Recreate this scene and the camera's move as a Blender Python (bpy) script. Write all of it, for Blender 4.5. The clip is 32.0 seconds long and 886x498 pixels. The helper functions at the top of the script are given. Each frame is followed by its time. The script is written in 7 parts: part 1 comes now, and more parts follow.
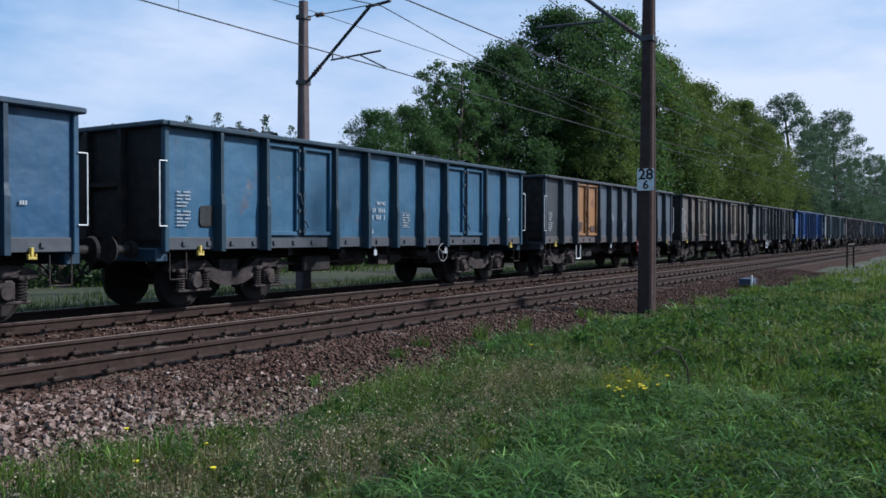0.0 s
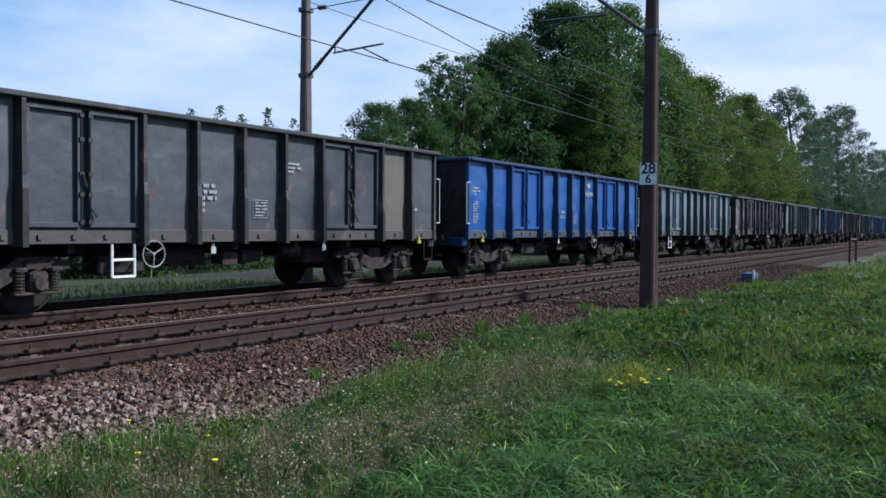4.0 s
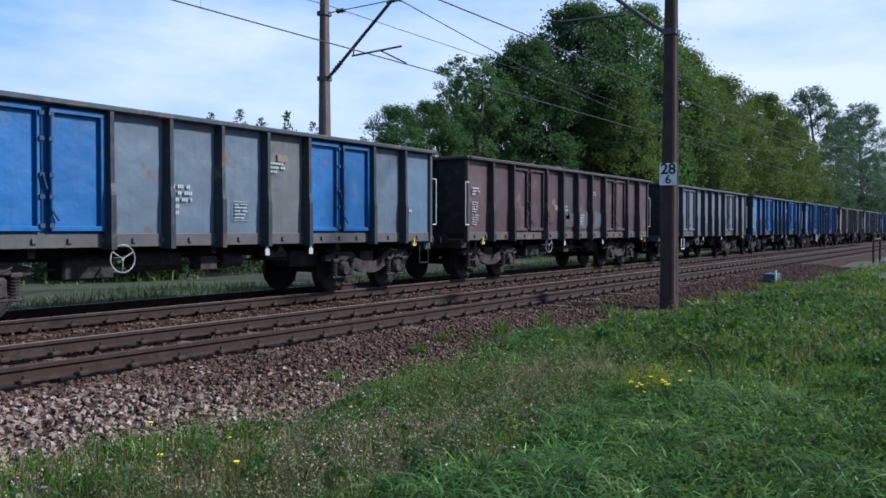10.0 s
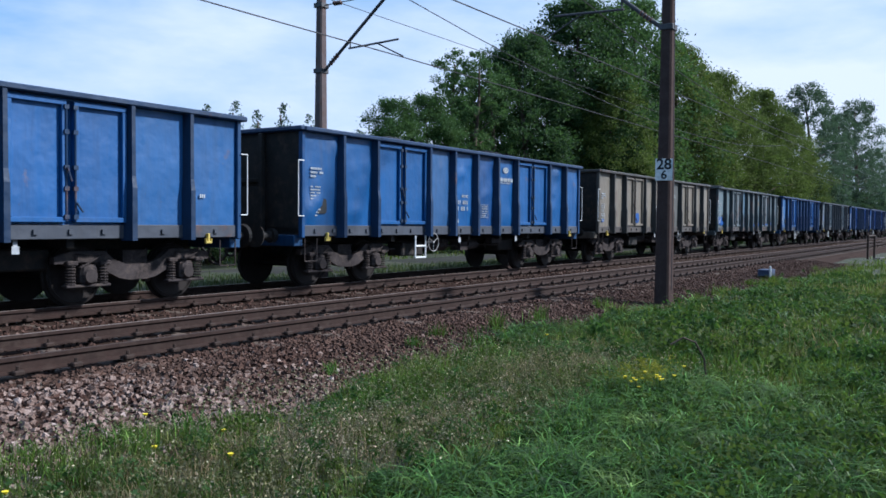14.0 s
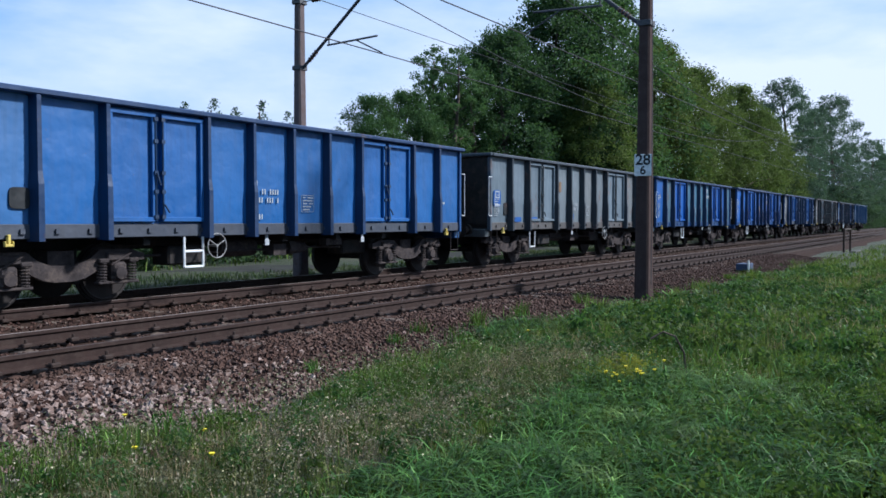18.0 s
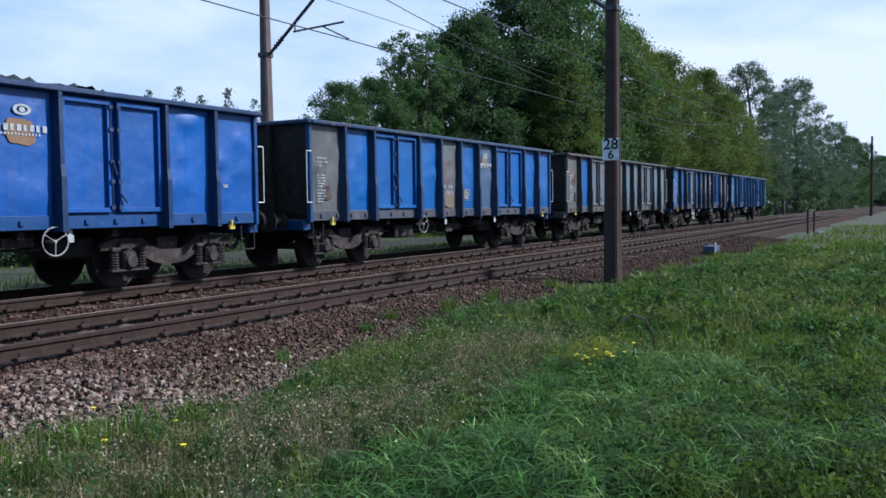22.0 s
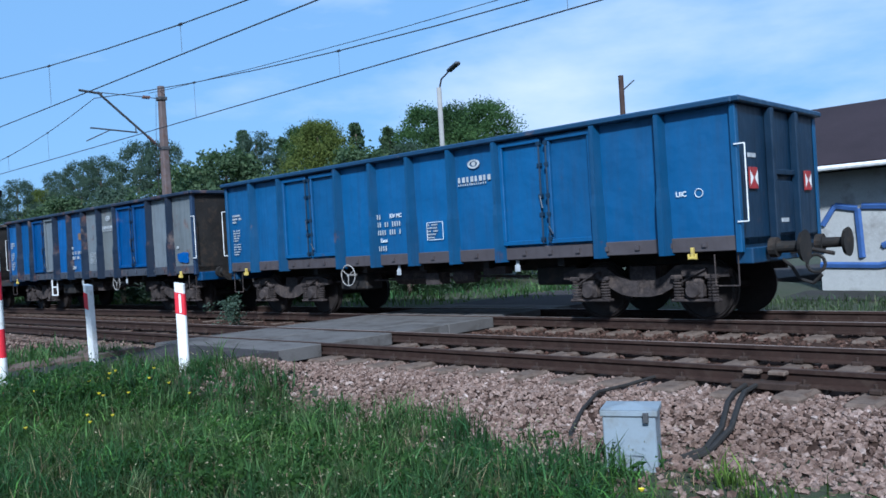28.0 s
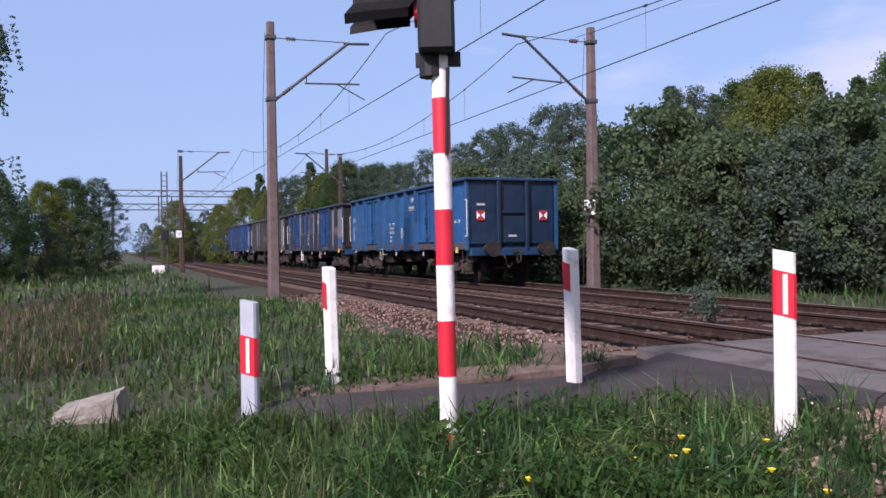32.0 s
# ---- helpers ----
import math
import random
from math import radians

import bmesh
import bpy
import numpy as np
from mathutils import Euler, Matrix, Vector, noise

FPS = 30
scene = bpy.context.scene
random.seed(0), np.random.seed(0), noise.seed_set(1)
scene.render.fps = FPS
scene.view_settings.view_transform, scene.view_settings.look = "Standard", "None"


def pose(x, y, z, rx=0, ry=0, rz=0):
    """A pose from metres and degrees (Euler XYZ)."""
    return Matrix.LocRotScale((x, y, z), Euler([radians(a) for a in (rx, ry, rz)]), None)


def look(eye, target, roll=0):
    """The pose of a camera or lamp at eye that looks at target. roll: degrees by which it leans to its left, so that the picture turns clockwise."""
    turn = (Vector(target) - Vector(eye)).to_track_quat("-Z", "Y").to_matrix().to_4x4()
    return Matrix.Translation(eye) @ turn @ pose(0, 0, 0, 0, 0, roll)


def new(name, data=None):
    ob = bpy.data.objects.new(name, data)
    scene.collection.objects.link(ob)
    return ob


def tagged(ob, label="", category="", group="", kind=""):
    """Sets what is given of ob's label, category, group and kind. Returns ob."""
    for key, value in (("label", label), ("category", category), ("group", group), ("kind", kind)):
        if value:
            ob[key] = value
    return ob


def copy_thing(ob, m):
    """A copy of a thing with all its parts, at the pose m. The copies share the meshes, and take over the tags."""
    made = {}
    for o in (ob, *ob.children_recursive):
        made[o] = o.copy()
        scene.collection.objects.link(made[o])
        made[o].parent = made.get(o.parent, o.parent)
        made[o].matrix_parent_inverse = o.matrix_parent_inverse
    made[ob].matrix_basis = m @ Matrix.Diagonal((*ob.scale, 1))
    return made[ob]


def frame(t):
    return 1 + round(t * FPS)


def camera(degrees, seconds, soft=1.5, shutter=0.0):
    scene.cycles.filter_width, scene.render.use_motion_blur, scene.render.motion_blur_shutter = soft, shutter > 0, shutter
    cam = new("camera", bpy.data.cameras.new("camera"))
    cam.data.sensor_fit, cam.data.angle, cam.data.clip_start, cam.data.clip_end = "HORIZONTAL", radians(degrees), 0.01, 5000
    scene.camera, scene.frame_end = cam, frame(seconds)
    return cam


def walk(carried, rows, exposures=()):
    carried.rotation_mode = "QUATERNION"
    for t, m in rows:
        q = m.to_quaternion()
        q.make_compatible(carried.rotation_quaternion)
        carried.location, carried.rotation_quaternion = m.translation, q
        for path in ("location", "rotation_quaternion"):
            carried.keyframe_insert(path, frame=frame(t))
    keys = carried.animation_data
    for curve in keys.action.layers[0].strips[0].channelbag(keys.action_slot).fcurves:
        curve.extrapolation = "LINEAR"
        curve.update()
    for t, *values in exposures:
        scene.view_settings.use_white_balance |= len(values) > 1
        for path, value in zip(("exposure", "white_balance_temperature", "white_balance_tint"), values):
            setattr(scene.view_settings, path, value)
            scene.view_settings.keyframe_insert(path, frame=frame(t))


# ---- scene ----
cam = camera(55.8, 32.0, soft=1.6, shutter=0.0)

# seconds, place, heading, pitch, lean
CAM_ROWS = (
    (0.0, 0.00, 0.00, 1.305, 32.38, -1.02, 0.18),
    (0.5, 0.00, 0.00, 1.305, 32.54, -1.52, 0.10),
    (1.0, 0.00, 0.00, 1.305, 31.59, -1.47, 0.29),
    (1.5, 0.00, 0.00, 1.305, 31.59, -1.50, 0.38),
    (2.0, 0.00, 0.00, 1.305, 31.49, -0.75, 0.10),
    (2.5, 0.00, 0.00, 1.305, 31.64, -1.07, 0.10),
    (3.0, 0.00, 0.00, 1.305, 32.64, -1.33, 0.17),
    (3.5, 0.00, 0.00, 1.305, 32.42, -1.16, 0.30),
    (5.5, 0.00, 0.00, 1.305, 33.30, -2.89, 1.02),
    (6.0, 0.00, 0.00, 1.305, 33.43, -1.38, 0.93),
    (6.5, 0.00, 0.00, 1.305, 32.69, -1.33, 0.54),
    (7.0, 0.00, 0.00, 1.305, 32.96, -1.45, 0.72),
    (7.5, 0.00, 0.00, 1.305, 34.36, -2.31, 0.30),
    (8.0, 0.00, 0.00, 1.305, 34.87, -2.58, 0.17),
    (8.5, 0.00, 0.00, 1.305, 33.85, -3.04, 0.16),
    (9.0, 0.00, 0.00, 1.305, 34.17, -2.50, -0.32),
    (9.5, 0.00, 0.00, 1.305, 34.12, -1.84, -0.44),
    (10.0, 0.00, 0.00, 1.305, 33.82, -1.34, 0.07),
    (10.5, 0.00, 0.00, 1.305, 34.08, -1.90, 0.00),
    (11.0, 0.00, 0.00, 1.305, 34.38, -0.95, -0.09),
    (11.5, 0.00, 0.00, 1.305, 34.49, -1.67, -0.73),
    (12.0, 0.00, 0.00, 1.305, 33.74, -2.06, -0.76),
    (12.5, 0.00, 0.00, 1.305, 32.65, -1.86, -1.33),
    (13.0, 0.00, 0.00, 1.305, 32.32, -1.45, -0.90),
    (13.5, 0.00, 0.00, 1.305, 34.06, -2.09, -0.61),
    (14.0, 0.00, 0.00, 1.305, 33.51, -1.77, 0.48),
    (14.5, 0.00, 0.00, 1.305, 33.83, -1.87, 0.79),
    (16.5, 0.00, 0.00, 1.305, 33.26, -2.36, -0.20),
    (17.0, 0.00, 0.00, 1.305, 33.00, -2.67, -0.93),
    (17.5, 0.00, 0.00, 1.305, 32.13, -2.59, -0.30),
    (18.0, 0.00, 0.00, 1.305, 32.19, -1.99, 0.06),
    (18.5, 0.00, 0.00, 1.305, 31.91, -1.73, 0.02),
    (19.0, 0.00, 0.00, 1.305, 31.19, -1.77, 0.13),
    (19.5, 0.00, 0.00, 1.305, 30.92, -2.32, 0.26),
    (20.0, 0.00, 0.00, 1.305, 30.58, -2.15, 0.42),
    (20.5, 0.00, 0.00, 1.305, 30.82, -1.53, 1.27),
    (21.0, 0.00, 0.00, 1.305, 31.34, -1.85, 0.80),
    (21.5, 0.00, 0.00, 1.305, 30.32, -2.31, -0.20),
    (22.0, 0.00, 0.00, 1.305, 30.16, -2.92, -0.68),
    (22.5, 0.00, 0.00, 1.305, 30.06, -3.52, -0.08),
    (23.0, 0.00, 0.00, 1.305, 30.30, -2.90, 0.02),
    (23.5, 0.00, 0.00, 1.305, 30.41, -4.88, 0.02),
    (24.0, 0.00, 0.00, 1.305, 31.48, -4.77, -0.53),
    (24.5, 0.00, 0.00, 1.305, 30.88, -4.88, -0.06),
    (26.5, 0.00, 0.00, 1.305, 40.25, -3.89, -1.90),
    (27.0, 0.00, 0.00, 1.305, 68.60, -2.28, -2.62),
    (27.3, 0.00, 0.00, 1.305, 88.14, 0.43, 0.13),
    (27.5, 0.00, 0.00, 1.305, 104.32, -0.55, 0.74),
    (28.0, 0.00, 0.00, 1.305, 133.40, -0.08, -3.40),
    (28.2, -0.30, 0.08, 1.290, 137.60, 0.75, -2.10),
    (28.4, -0.80, 0.22, 1.260, 142.60, 0.70, -1.10),
    (28.7, -1.50, 0.45, 1.215, 148.00, 0.95, -0.10),
    (29.0, -2.13, 0.67, 1.171, 150.80, 1.25, 0.52),
    (29.5, -3.89, 1.15, 1.120, 151.92, 1.73, -0.37),
    (30.0, -5.54, 1.58, 1.120, 155.31, 1.77, -1.31),
    (30.5, -5.54, 1.58, 1.119, 157.20, 1.04, -1.00),
    (31.0, -5.54, 1.58, 1.118, 157.81, 0.38, -0.76),
    (31.5, -5.54, 1.58, 1.118, 160.30, -0.08, -0.85),
    (32.0, -5.54, 1.58, 1.118, 158.68, -0.14, -0.81),
)
EXPOSURES = ((0.0, 0.42, 5480, 10), (3.5, 0.50, 5450, 10), (6.0, 0.62, 5400, 10), (22.5, 0.64, 5380, 10), (24.2, 0.82, 5400, 10), (26.5, 0.92, 5500, 10), (27.0, 0.68, 5500, 8), (27.5, 0.45, 5100, 6), (28.0, 0.52, 5000, 6), (28.6, 0.54, 5050, 8), (29.3, 0.50, 5600, 16), (30.2, 0.62, 6200, 32), (32.0, 0.64, 6200, 34))
ROLLING = 9      # wagons, counted from the last, whose wheels turn
# place of the last wagon's middle along the line, second by second
LAST_WAGON = (
    (0.0, 326.47),
    (2.0, 302.95),
    (4.0, 279.35),
    (6.0, 255.53),
    (8.0, 231.64),
    (10.0, 207.67),
    (12.0, 183.63),
    (14.0, 159.50),
    (16.0, 135.31),
    (18.0, 111.03),
    (20.0, 86.68),
    (22.0, 62.25),
    (24.0, 37.74),
    (26.0, 13.16),
    (27.0, 0.76),
    (27.5, -5.33),
    (28.0, -11.14),
    (28.4, -13.85),
    (28.7, -16.00),
    (29.0, -18.01),
    (29.5, -20.63),
    (30.0, -22.60),
    (31.0, -28.02),
    (32.0, -34.09),
)
def cam_pose(x, y, z, heading, pitch, lean):
    """Heading counts from the +x axis, to the left."""
    return pose(x, y, z, 90 + pitch, 0, heading - 90) @ pose(0, 0, 0, 0, 0, lean)


walk(cam, [(r[0], cam_pose(*r[1:])) for r in CAM_ROWS], exposures=EXPOSURES)

# ---- sky and sun ----
SUN_EL, SUN_AZ = 38.0, -53.0     # degrees; azimuth counted from +x to the left
world = bpy.data.worlds.new("sky")
scene.world = world
world.use_nodes = True
wn, wl = world.node_tree.nodes, world.node_tree.links
wn.clear()
w_out, w_bg = wn.new("ShaderNodeOutputWorld"), wn.new("ShaderNodeBackground")
w_sky = wn.new("ShaderNodeTexSky")
w_sky.sky_type, w_sky.sun_disc = "NISHITA", False
w_sky.sun_elevation, w_sky.sun_rotation = radians(SUN_EL), radians(90 - SUN_AZ)
w_sky.air_density, w_sky.dust_density, w_sky.ozone_density = 1.0, 1.2, 2.0
w_tc, w_map = wn.new("ShaderNodeTexCoord"), wn.new("ShaderNodeMapping")
w_map.inputs["Scale"].default_value = (1.0, 1.0, 3.2)
w_map.inputs["Location"].default_value = (0.35, 0.1, 0.0)
w_n = wn.new("ShaderNodeTexNoise")
w_n.inputs["Scale"].default_value, w_n.inputs["Detail"].default_value, w_n.inputs["Roughness"].default_value = 1.9, 8, 0.55
w_r = wn.new("ShaderNodeValToRGB")
w_r.color_ramp.elements[0].position, w_r.color_ramp.elements[1].position = 0.44, 0.70
w_dot = wn.new("ShaderNodeVectorMath")
w_dot.operation = "DOT_PRODUCT"
w_dot.inputs[1].default_value = (0.16, 0.05, 0.0)
w_add = wn.new("ShaderNodeMath")
w_mix = wn.new("ShaderNodeMix")
w_mix.data_type = "RGBA"
w_mix.inputs["B"].default_value = (11.2, 11.5, 12.4, 1)
wl.new(w_tc.outputs["Generated"], w_map.inputs["Vector"])
wl.new(w_map.outputs["Vector"], w_n.inputs["Vector"])
wl.new(w_tc.outputs["Generated"], w_dot.inputs[0])
wl.new(w_n.outputs["Fac"], w_add.inputs[0])
wl.new(w_dot.outputs["Value"], w_add.inputs[1])
wl.new(w_add.outputs[0], w_r.inputs["Fac"])
wl.new(w_r.outputs["Color"], w_mix.inputs["Factor"])
w_haze = wn.new("ShaderNodeMix")
w_haze.data_type = "RGBA"
w_haze.inputs["Factor"].default_value = 0.6
w_haze.inputs["B"].default_value = (5.8, 9.2, 13.2, 1)
wl.new(w_sky.outputs["Color"], w_haze.inputs["A"])
wl.new(w_haze.outputs["Result"], w_mix.inputs["A"])
wl.new(w_mix.outputs["Result"], w_bg.inputs["Color"])
w_bg.inputs["Strength"].default_value = 0.052
wl.new(w_bg.outputs["Background"], w_out.inputs["Surface"])

sun = new("sun", bpy.data.lights.new("sun", "SUN"))
sun.data.energy, sun.data.angle, sun.data.color = 5.0, radians(4.0), (1.0, 0.93, 0.83)
SUN_DIR = Vector((math.cos(radians(SUN_AZ)) * math.cos(radians(SUN_EL)), math.sin(radians(SUN_AZ)) * math.cos(radians(SUN_EL)), math.sin(radians(SUN_EL))))
sun.matrix_basis = look(SUN_DIR * 60, (0, 0, 0))


# ---- materials ----
def nodes_of(name):
    m = bpy.data.materials.new(name)
    m.use_nodes = True
    nt = m.node_tree
    return m, nt, nt.nodes["Principled BSDF"]


def noise_node(nt, scale, detail=6, rough=0.6, vec=None, stretch=None):
    n = nt.nodes.new("ShaderNodeTexNoise")
    n.inputs["Scale"].default_value, n.inputs["Detail"].default_value, n.inputs["Roughness"].default_value = scale, detail, rough
    if vec is not None:
        if stretch:
            mp = nt.nodes.new("ShaderNodeMapping")
            mp.inputs["Scale"].default_value = stretch
            nt.links.new(vec, mp.inputs["Vector"])
            vec = mp.outputs["Vector"]
        nt.links.new(vec, n.inputs["Vector"])
    return n


def ramp(nt, fac, stops):
    r = nt.nodes.new("ShaderNodeValToRGB")
    els = r.color_ramp.elements
    while len(els) < len(stops):
        els.new(0.5)
    for e, (p, c) in zip(els, stops):
        e.position = p
        e.color = (*c, 1) if len(c) == 3 else c
    nt.links.new(fac, r.inputs["Fac"])
    return r


def mix_rgb(nt, fac, a, b, kind="MIX"):
    m = nt.nodes.new("ShaderNodeMix")
    m.data_type, m.blend_type = "RGBA", kind
    for key, v in (("Factor", fac), ("A", a), ("B", b)):
        if isinstance(v, (int, float)):
            m.inputs[key].default_value = v
        elif isinstance(v, tuple):
            m.inputs[key].default_value = (*v, 1)
        else:
            nt.links.new(v, m.inputs[key])
    return m.outputs["Result"]


def bump_into(nt, bsdf, fac, strength, distance):
    b = nt.nodes.new("ShaderNodeBump")
    b.inputs["Strength"].default_value, b.inputs["Distance"].default_value = strength, distance
    nt.links.new(fac, b.inputs["Height"])
    nt.links.new(b.outputs["Normal"], bsdf.inputs["Normal"])


def shifted_coords(nt):
    """Object coordinates, moved by a random step for each object."""
    tc, oi = nt.nodes.new("ShaderNodeTexCoord"), nt.nodes.new("ShaderNodeObjectInfo")
    ma = nt.nodes.new("ShaderNodeVectorMath")
    ma.operation = "MULTIPLY_ADD"
    nt.links.new(oi.outputs["Random"], ma.inputs[0])
    ma.inputs[1].default_value = (37.0, 53.0, 29.0)
    nt.links.new(tc.outputs["Object"], ma.inputs[2])
    return ma.outputs[0], oi


def plain(name, color, rough=0.7, metal=0.0, vary=0.25, scale=4.0, fine=40.0, bump=0.15, dirt=None):
    m, nt, b = nodes_of(name)
    vec, oi = shifted_coords(nt)
    n1, n2 = noise_node(nt, scale, vec=vec), noise_node(nt, fine, 4, vec=vec)
    lo, hi = tuple(c * (1 - vary) for c in color), tuple(min(1, c * (1 + vary)) for c in color)
    c1 = ramp(nt, n1.outputs["Fac"], [(0.3, lo), (0.7, hi)]).outputs["Color"]
    c2 = mix_rgb(nt, 0.35, c1, ramp(nt, n2.outputs["Fac"], [(0.3, lo), (0.7, hi)]).outputs["Color"])
    if dirt:
        d = ramp(nt, noise_node(nt, scale * 1.7, 9, 0.7, vec).outputs["Fac"], [(0.5, (0, 0, 0)), (0.66, (0.85, 0.85, 0.85))])
        c2 = mix_rgb(nt, d.outputs["Color"], c2, dirt)
    nt.links.new(c2, b.inputs["Base Color"])
    b.inputs["Roughness"].default_value, b.inputs["Metallic"].default_value = rough, metal
    b.inputs["Specular IOR Level"].default_value = 0.5 if rough < 0.55 else 0.25 if rough < 0.85 else 0.04
    if bump:
        bump_into(nt, b, n2.outputs["Fac"], bump, 0.01)
    return m


def wagon_paint(name, dent_depth=0.04, shine=(0.38, 0.66), spec=0.38):
    """Weathered paint: colour and amount of wear come from the object, with dust, streaks, rust and bare blotches of their own shape."""
    m, nt, b = nodes_of(name)
    vec, oi = shifted_coords(nt)
    base = oi.outputs["Color"]
    big = noise_node(nt, 1.1, 6, 0.62, vec)
    c = mix_rgb(nt, ramp(nt, big.outputs["Fac"], [(0.36, (0, 0, 0)), (0.72, (0.55, 0.55, 0.55))]).outputs["Color"], base, mix_rgb(nt, 1.0, mix_rgb(nt, 1.0, base, (1.35, 1.35, 1.35), "MULTIPLY"), (0.004, 0.005, 0.006), "ADD"))
    streak = noise_node(nt, 3.0, 7, 0.65, vec, (2.6, 2.6, 0.28))
    c = mix_rgb(nt, ramp(nt, streak.outputs["Fac"], [(0.48, (0, 0, 0)), (0.76, (0.38, 0.38, 0.38))]).outputs["Color"], c, mix_rgb(nt, 1.0, base, (0.36, 0.36, 0.38), "MULTIPLY"))
    # bare, rusty or faded blotches; the more worn the object, the larger
    blot = noise_node(nt, 1.7, 9, 0.66, vec, (1.0, 1.0, 0.8))
    ad = nt.nodes.new("ShaderNodeMath")
    ad.operation = "MULTIPLY_ADD"
    nt.links.new(oi.outputs["Alpha"], ad.inputs[0])
    ad.inputs[1].default_value = 0.24
    nt.links.new(blot.outputs["Fac"], ad.inputs[2])
    tone = noise_node(nt, 2.6, 5, 0.6, vec)
    wear = ramp(nt, tone.outputs["Fac"], [(0.36, (0.040, 0.019, 0.015)), (0.50, (0.105, 0.050, 0.037)), (0.62, (0.150, 0.115, 0.098))]).outputs["Color"]
    c = mix_rgb(nt, ramp(nt, ad.outputs[0], [(0.655, (0, 0, 0)), (0.73, (0.5986, 0.5986, 0.5986))]).outputs["Color"], c, wear)
    chip = noise_node(nt, 11.0, 7, 0.72, vec)
    c = mix_rgb(nt, ramp(nt, chip.outputs["Fac"], [(0.64, (0, 0, 0)), (0.72, (0.511, 0.511, 0.511))]).outputs["Color"], c, (0.0621, 0.0401, 0.0307))
    nt.links.new(c, b.inputs["Base Color"])
    b.inputs["Specular IOR Level"].default_value = spec
    rr = ramp(nt, streak.outputs["Fac"], [(0.3, (shine[0],) * 3), (0.7, (shine[1],) * 3)])
    nt.links.new(rr.outputs["Color"], b.inputs["Roughness"])
    dent = noise_node(nt, 2.2, 3, 0.45, vec)
    bump_into(nt, b, dent.outputs["Fac"], 0.8, dent_depth)
    return m


def leafy(name, lo, hi, wide=0.35):
    m, nt, b = nodes_of(name)
    g = nt.nodes.new("ShaderNodeNewGeometry")
    tc = nt.nodes.new("ShaderNodeTexCoord")
    n = noise_node(nt, wide, 3, 0.5, tc.outputs["Object"])
    c = ramp(nt, g.outputs["Random Per Island"], [(0.0, lo), (1.0, hi)]).outputs["Color"]
    c = mix_rgb(nt, ramp(nt, n.outputs["Fac"], [(0.35, (0, 0, 0)), (0.65, (0.6, 0.6, 0.6))]).outputs["Color"], c, tuple(x * 0.8 for x in lo))
    nt.links.new(c, b.inputs["Base Color"])
    b.inputs["Roughness"].default_value = 0.7
    b.inputs["Specular IOR Level"].default_value = 0.2
    t = nt.nodes.new("ShaderNodeBsdfTranslucent")
    nt.links.new(mix_rgb(nt, 0.30, c, (0.10, 0.20, 0.03)), t.inputs["Color"])
    ms = nt.nodes.new("ShaderNodeMixShader")
    ms.inputs[0].default_value = 0.42
    nt.links.new(b.outputs[0], ms.inputs[1])
    nt.links.new(t.outputs[0], ms.inputs[2])
    nt.links.new(ms.outputs[0], nt.nodes["Material Output"].inputs["Surface"])
    return m


def grassy(name, lush, fresh, dry, rough=0.58, through_light=0.35):
    """Blades: every blade has its tone, and the meadow changes in patches of some metres and of a foot."""
    m, nt, b = nodes_of(name)
    g, tc = nt.nodes.new("ShaderNodeNewGeometry"), nt.nodes.new("ShaderNodeTexCoord")
    n1, n2 = noise_node(nt, 0.42, 4, 0.55, tc.outputs["Object"]), noise_node(nt, 1.9, 4, 0.6, tc.outputs["Object"])
    c = mix_rgb(nt, ramp(nt, n1.outputs["Fac"], [(0.44, (0, 0, 0)), (0.56, (1, 1, 1))]).outputs["Color"], lush, fresh)
    c = mix_rgb(nt, ramp(nt, n2.outputs["Fac"], [(0.52, (0, 0, 0)), (0.68, (0.8, 0.8, 0.8))]).outputs["Color"], c, dry)
    c = mix_rgb(nt, 1.0, c, ramp(nt, g.outputs["Random Per Island"], [(0.0, (0.30, 0.33, 0.30)), (0.75, (1.15, 1.1, 1.1)), (1.0, (2.5, 2.2, 2.3))]).outputs["Color"], "MULTIPLY")
    # Tuft-sized patches put lit and shaded clumps into the blade colour.
    n3 = noise_node(nt, 6.0, 3, 0.5, tc.outputs["Object"])
    c = mix_rgb(nt, 1.0, c, ramp(nt, n3.outputs["Fac"], [(0.36, (0.50, 0.52, 0.50)), (0.64, (1.45, 1.40, 1.35))]).outputs["Color"], "MULTIPLY")
    nt.links.new(c, b.inputs["Base Color"])
    b.inputs["Roughness"].default_value = rough
    b.inputs["Specular IOR Level"].default_value = 0.15
    t = nt.nodes.new("ShaderNodeBsdfTranslucent")
    nt.links.new(mix_rgb(nt, 0.3, c, (0.24, 0.32, 0.03)), t.inputs["Color"])
    ms = nt.nodes.new("ShaderNodeMixShader")
    ms.inputs[0].default_value = through_light
    nt.links.new(b.outputs[0], ms.inputs[1])
    nt.links.new(t.outputs[0], ms.inputs[2])
    nt.links.new(ms.outputs[0], nt.nodes["Material Output"].inputs["Surface"])
    return m


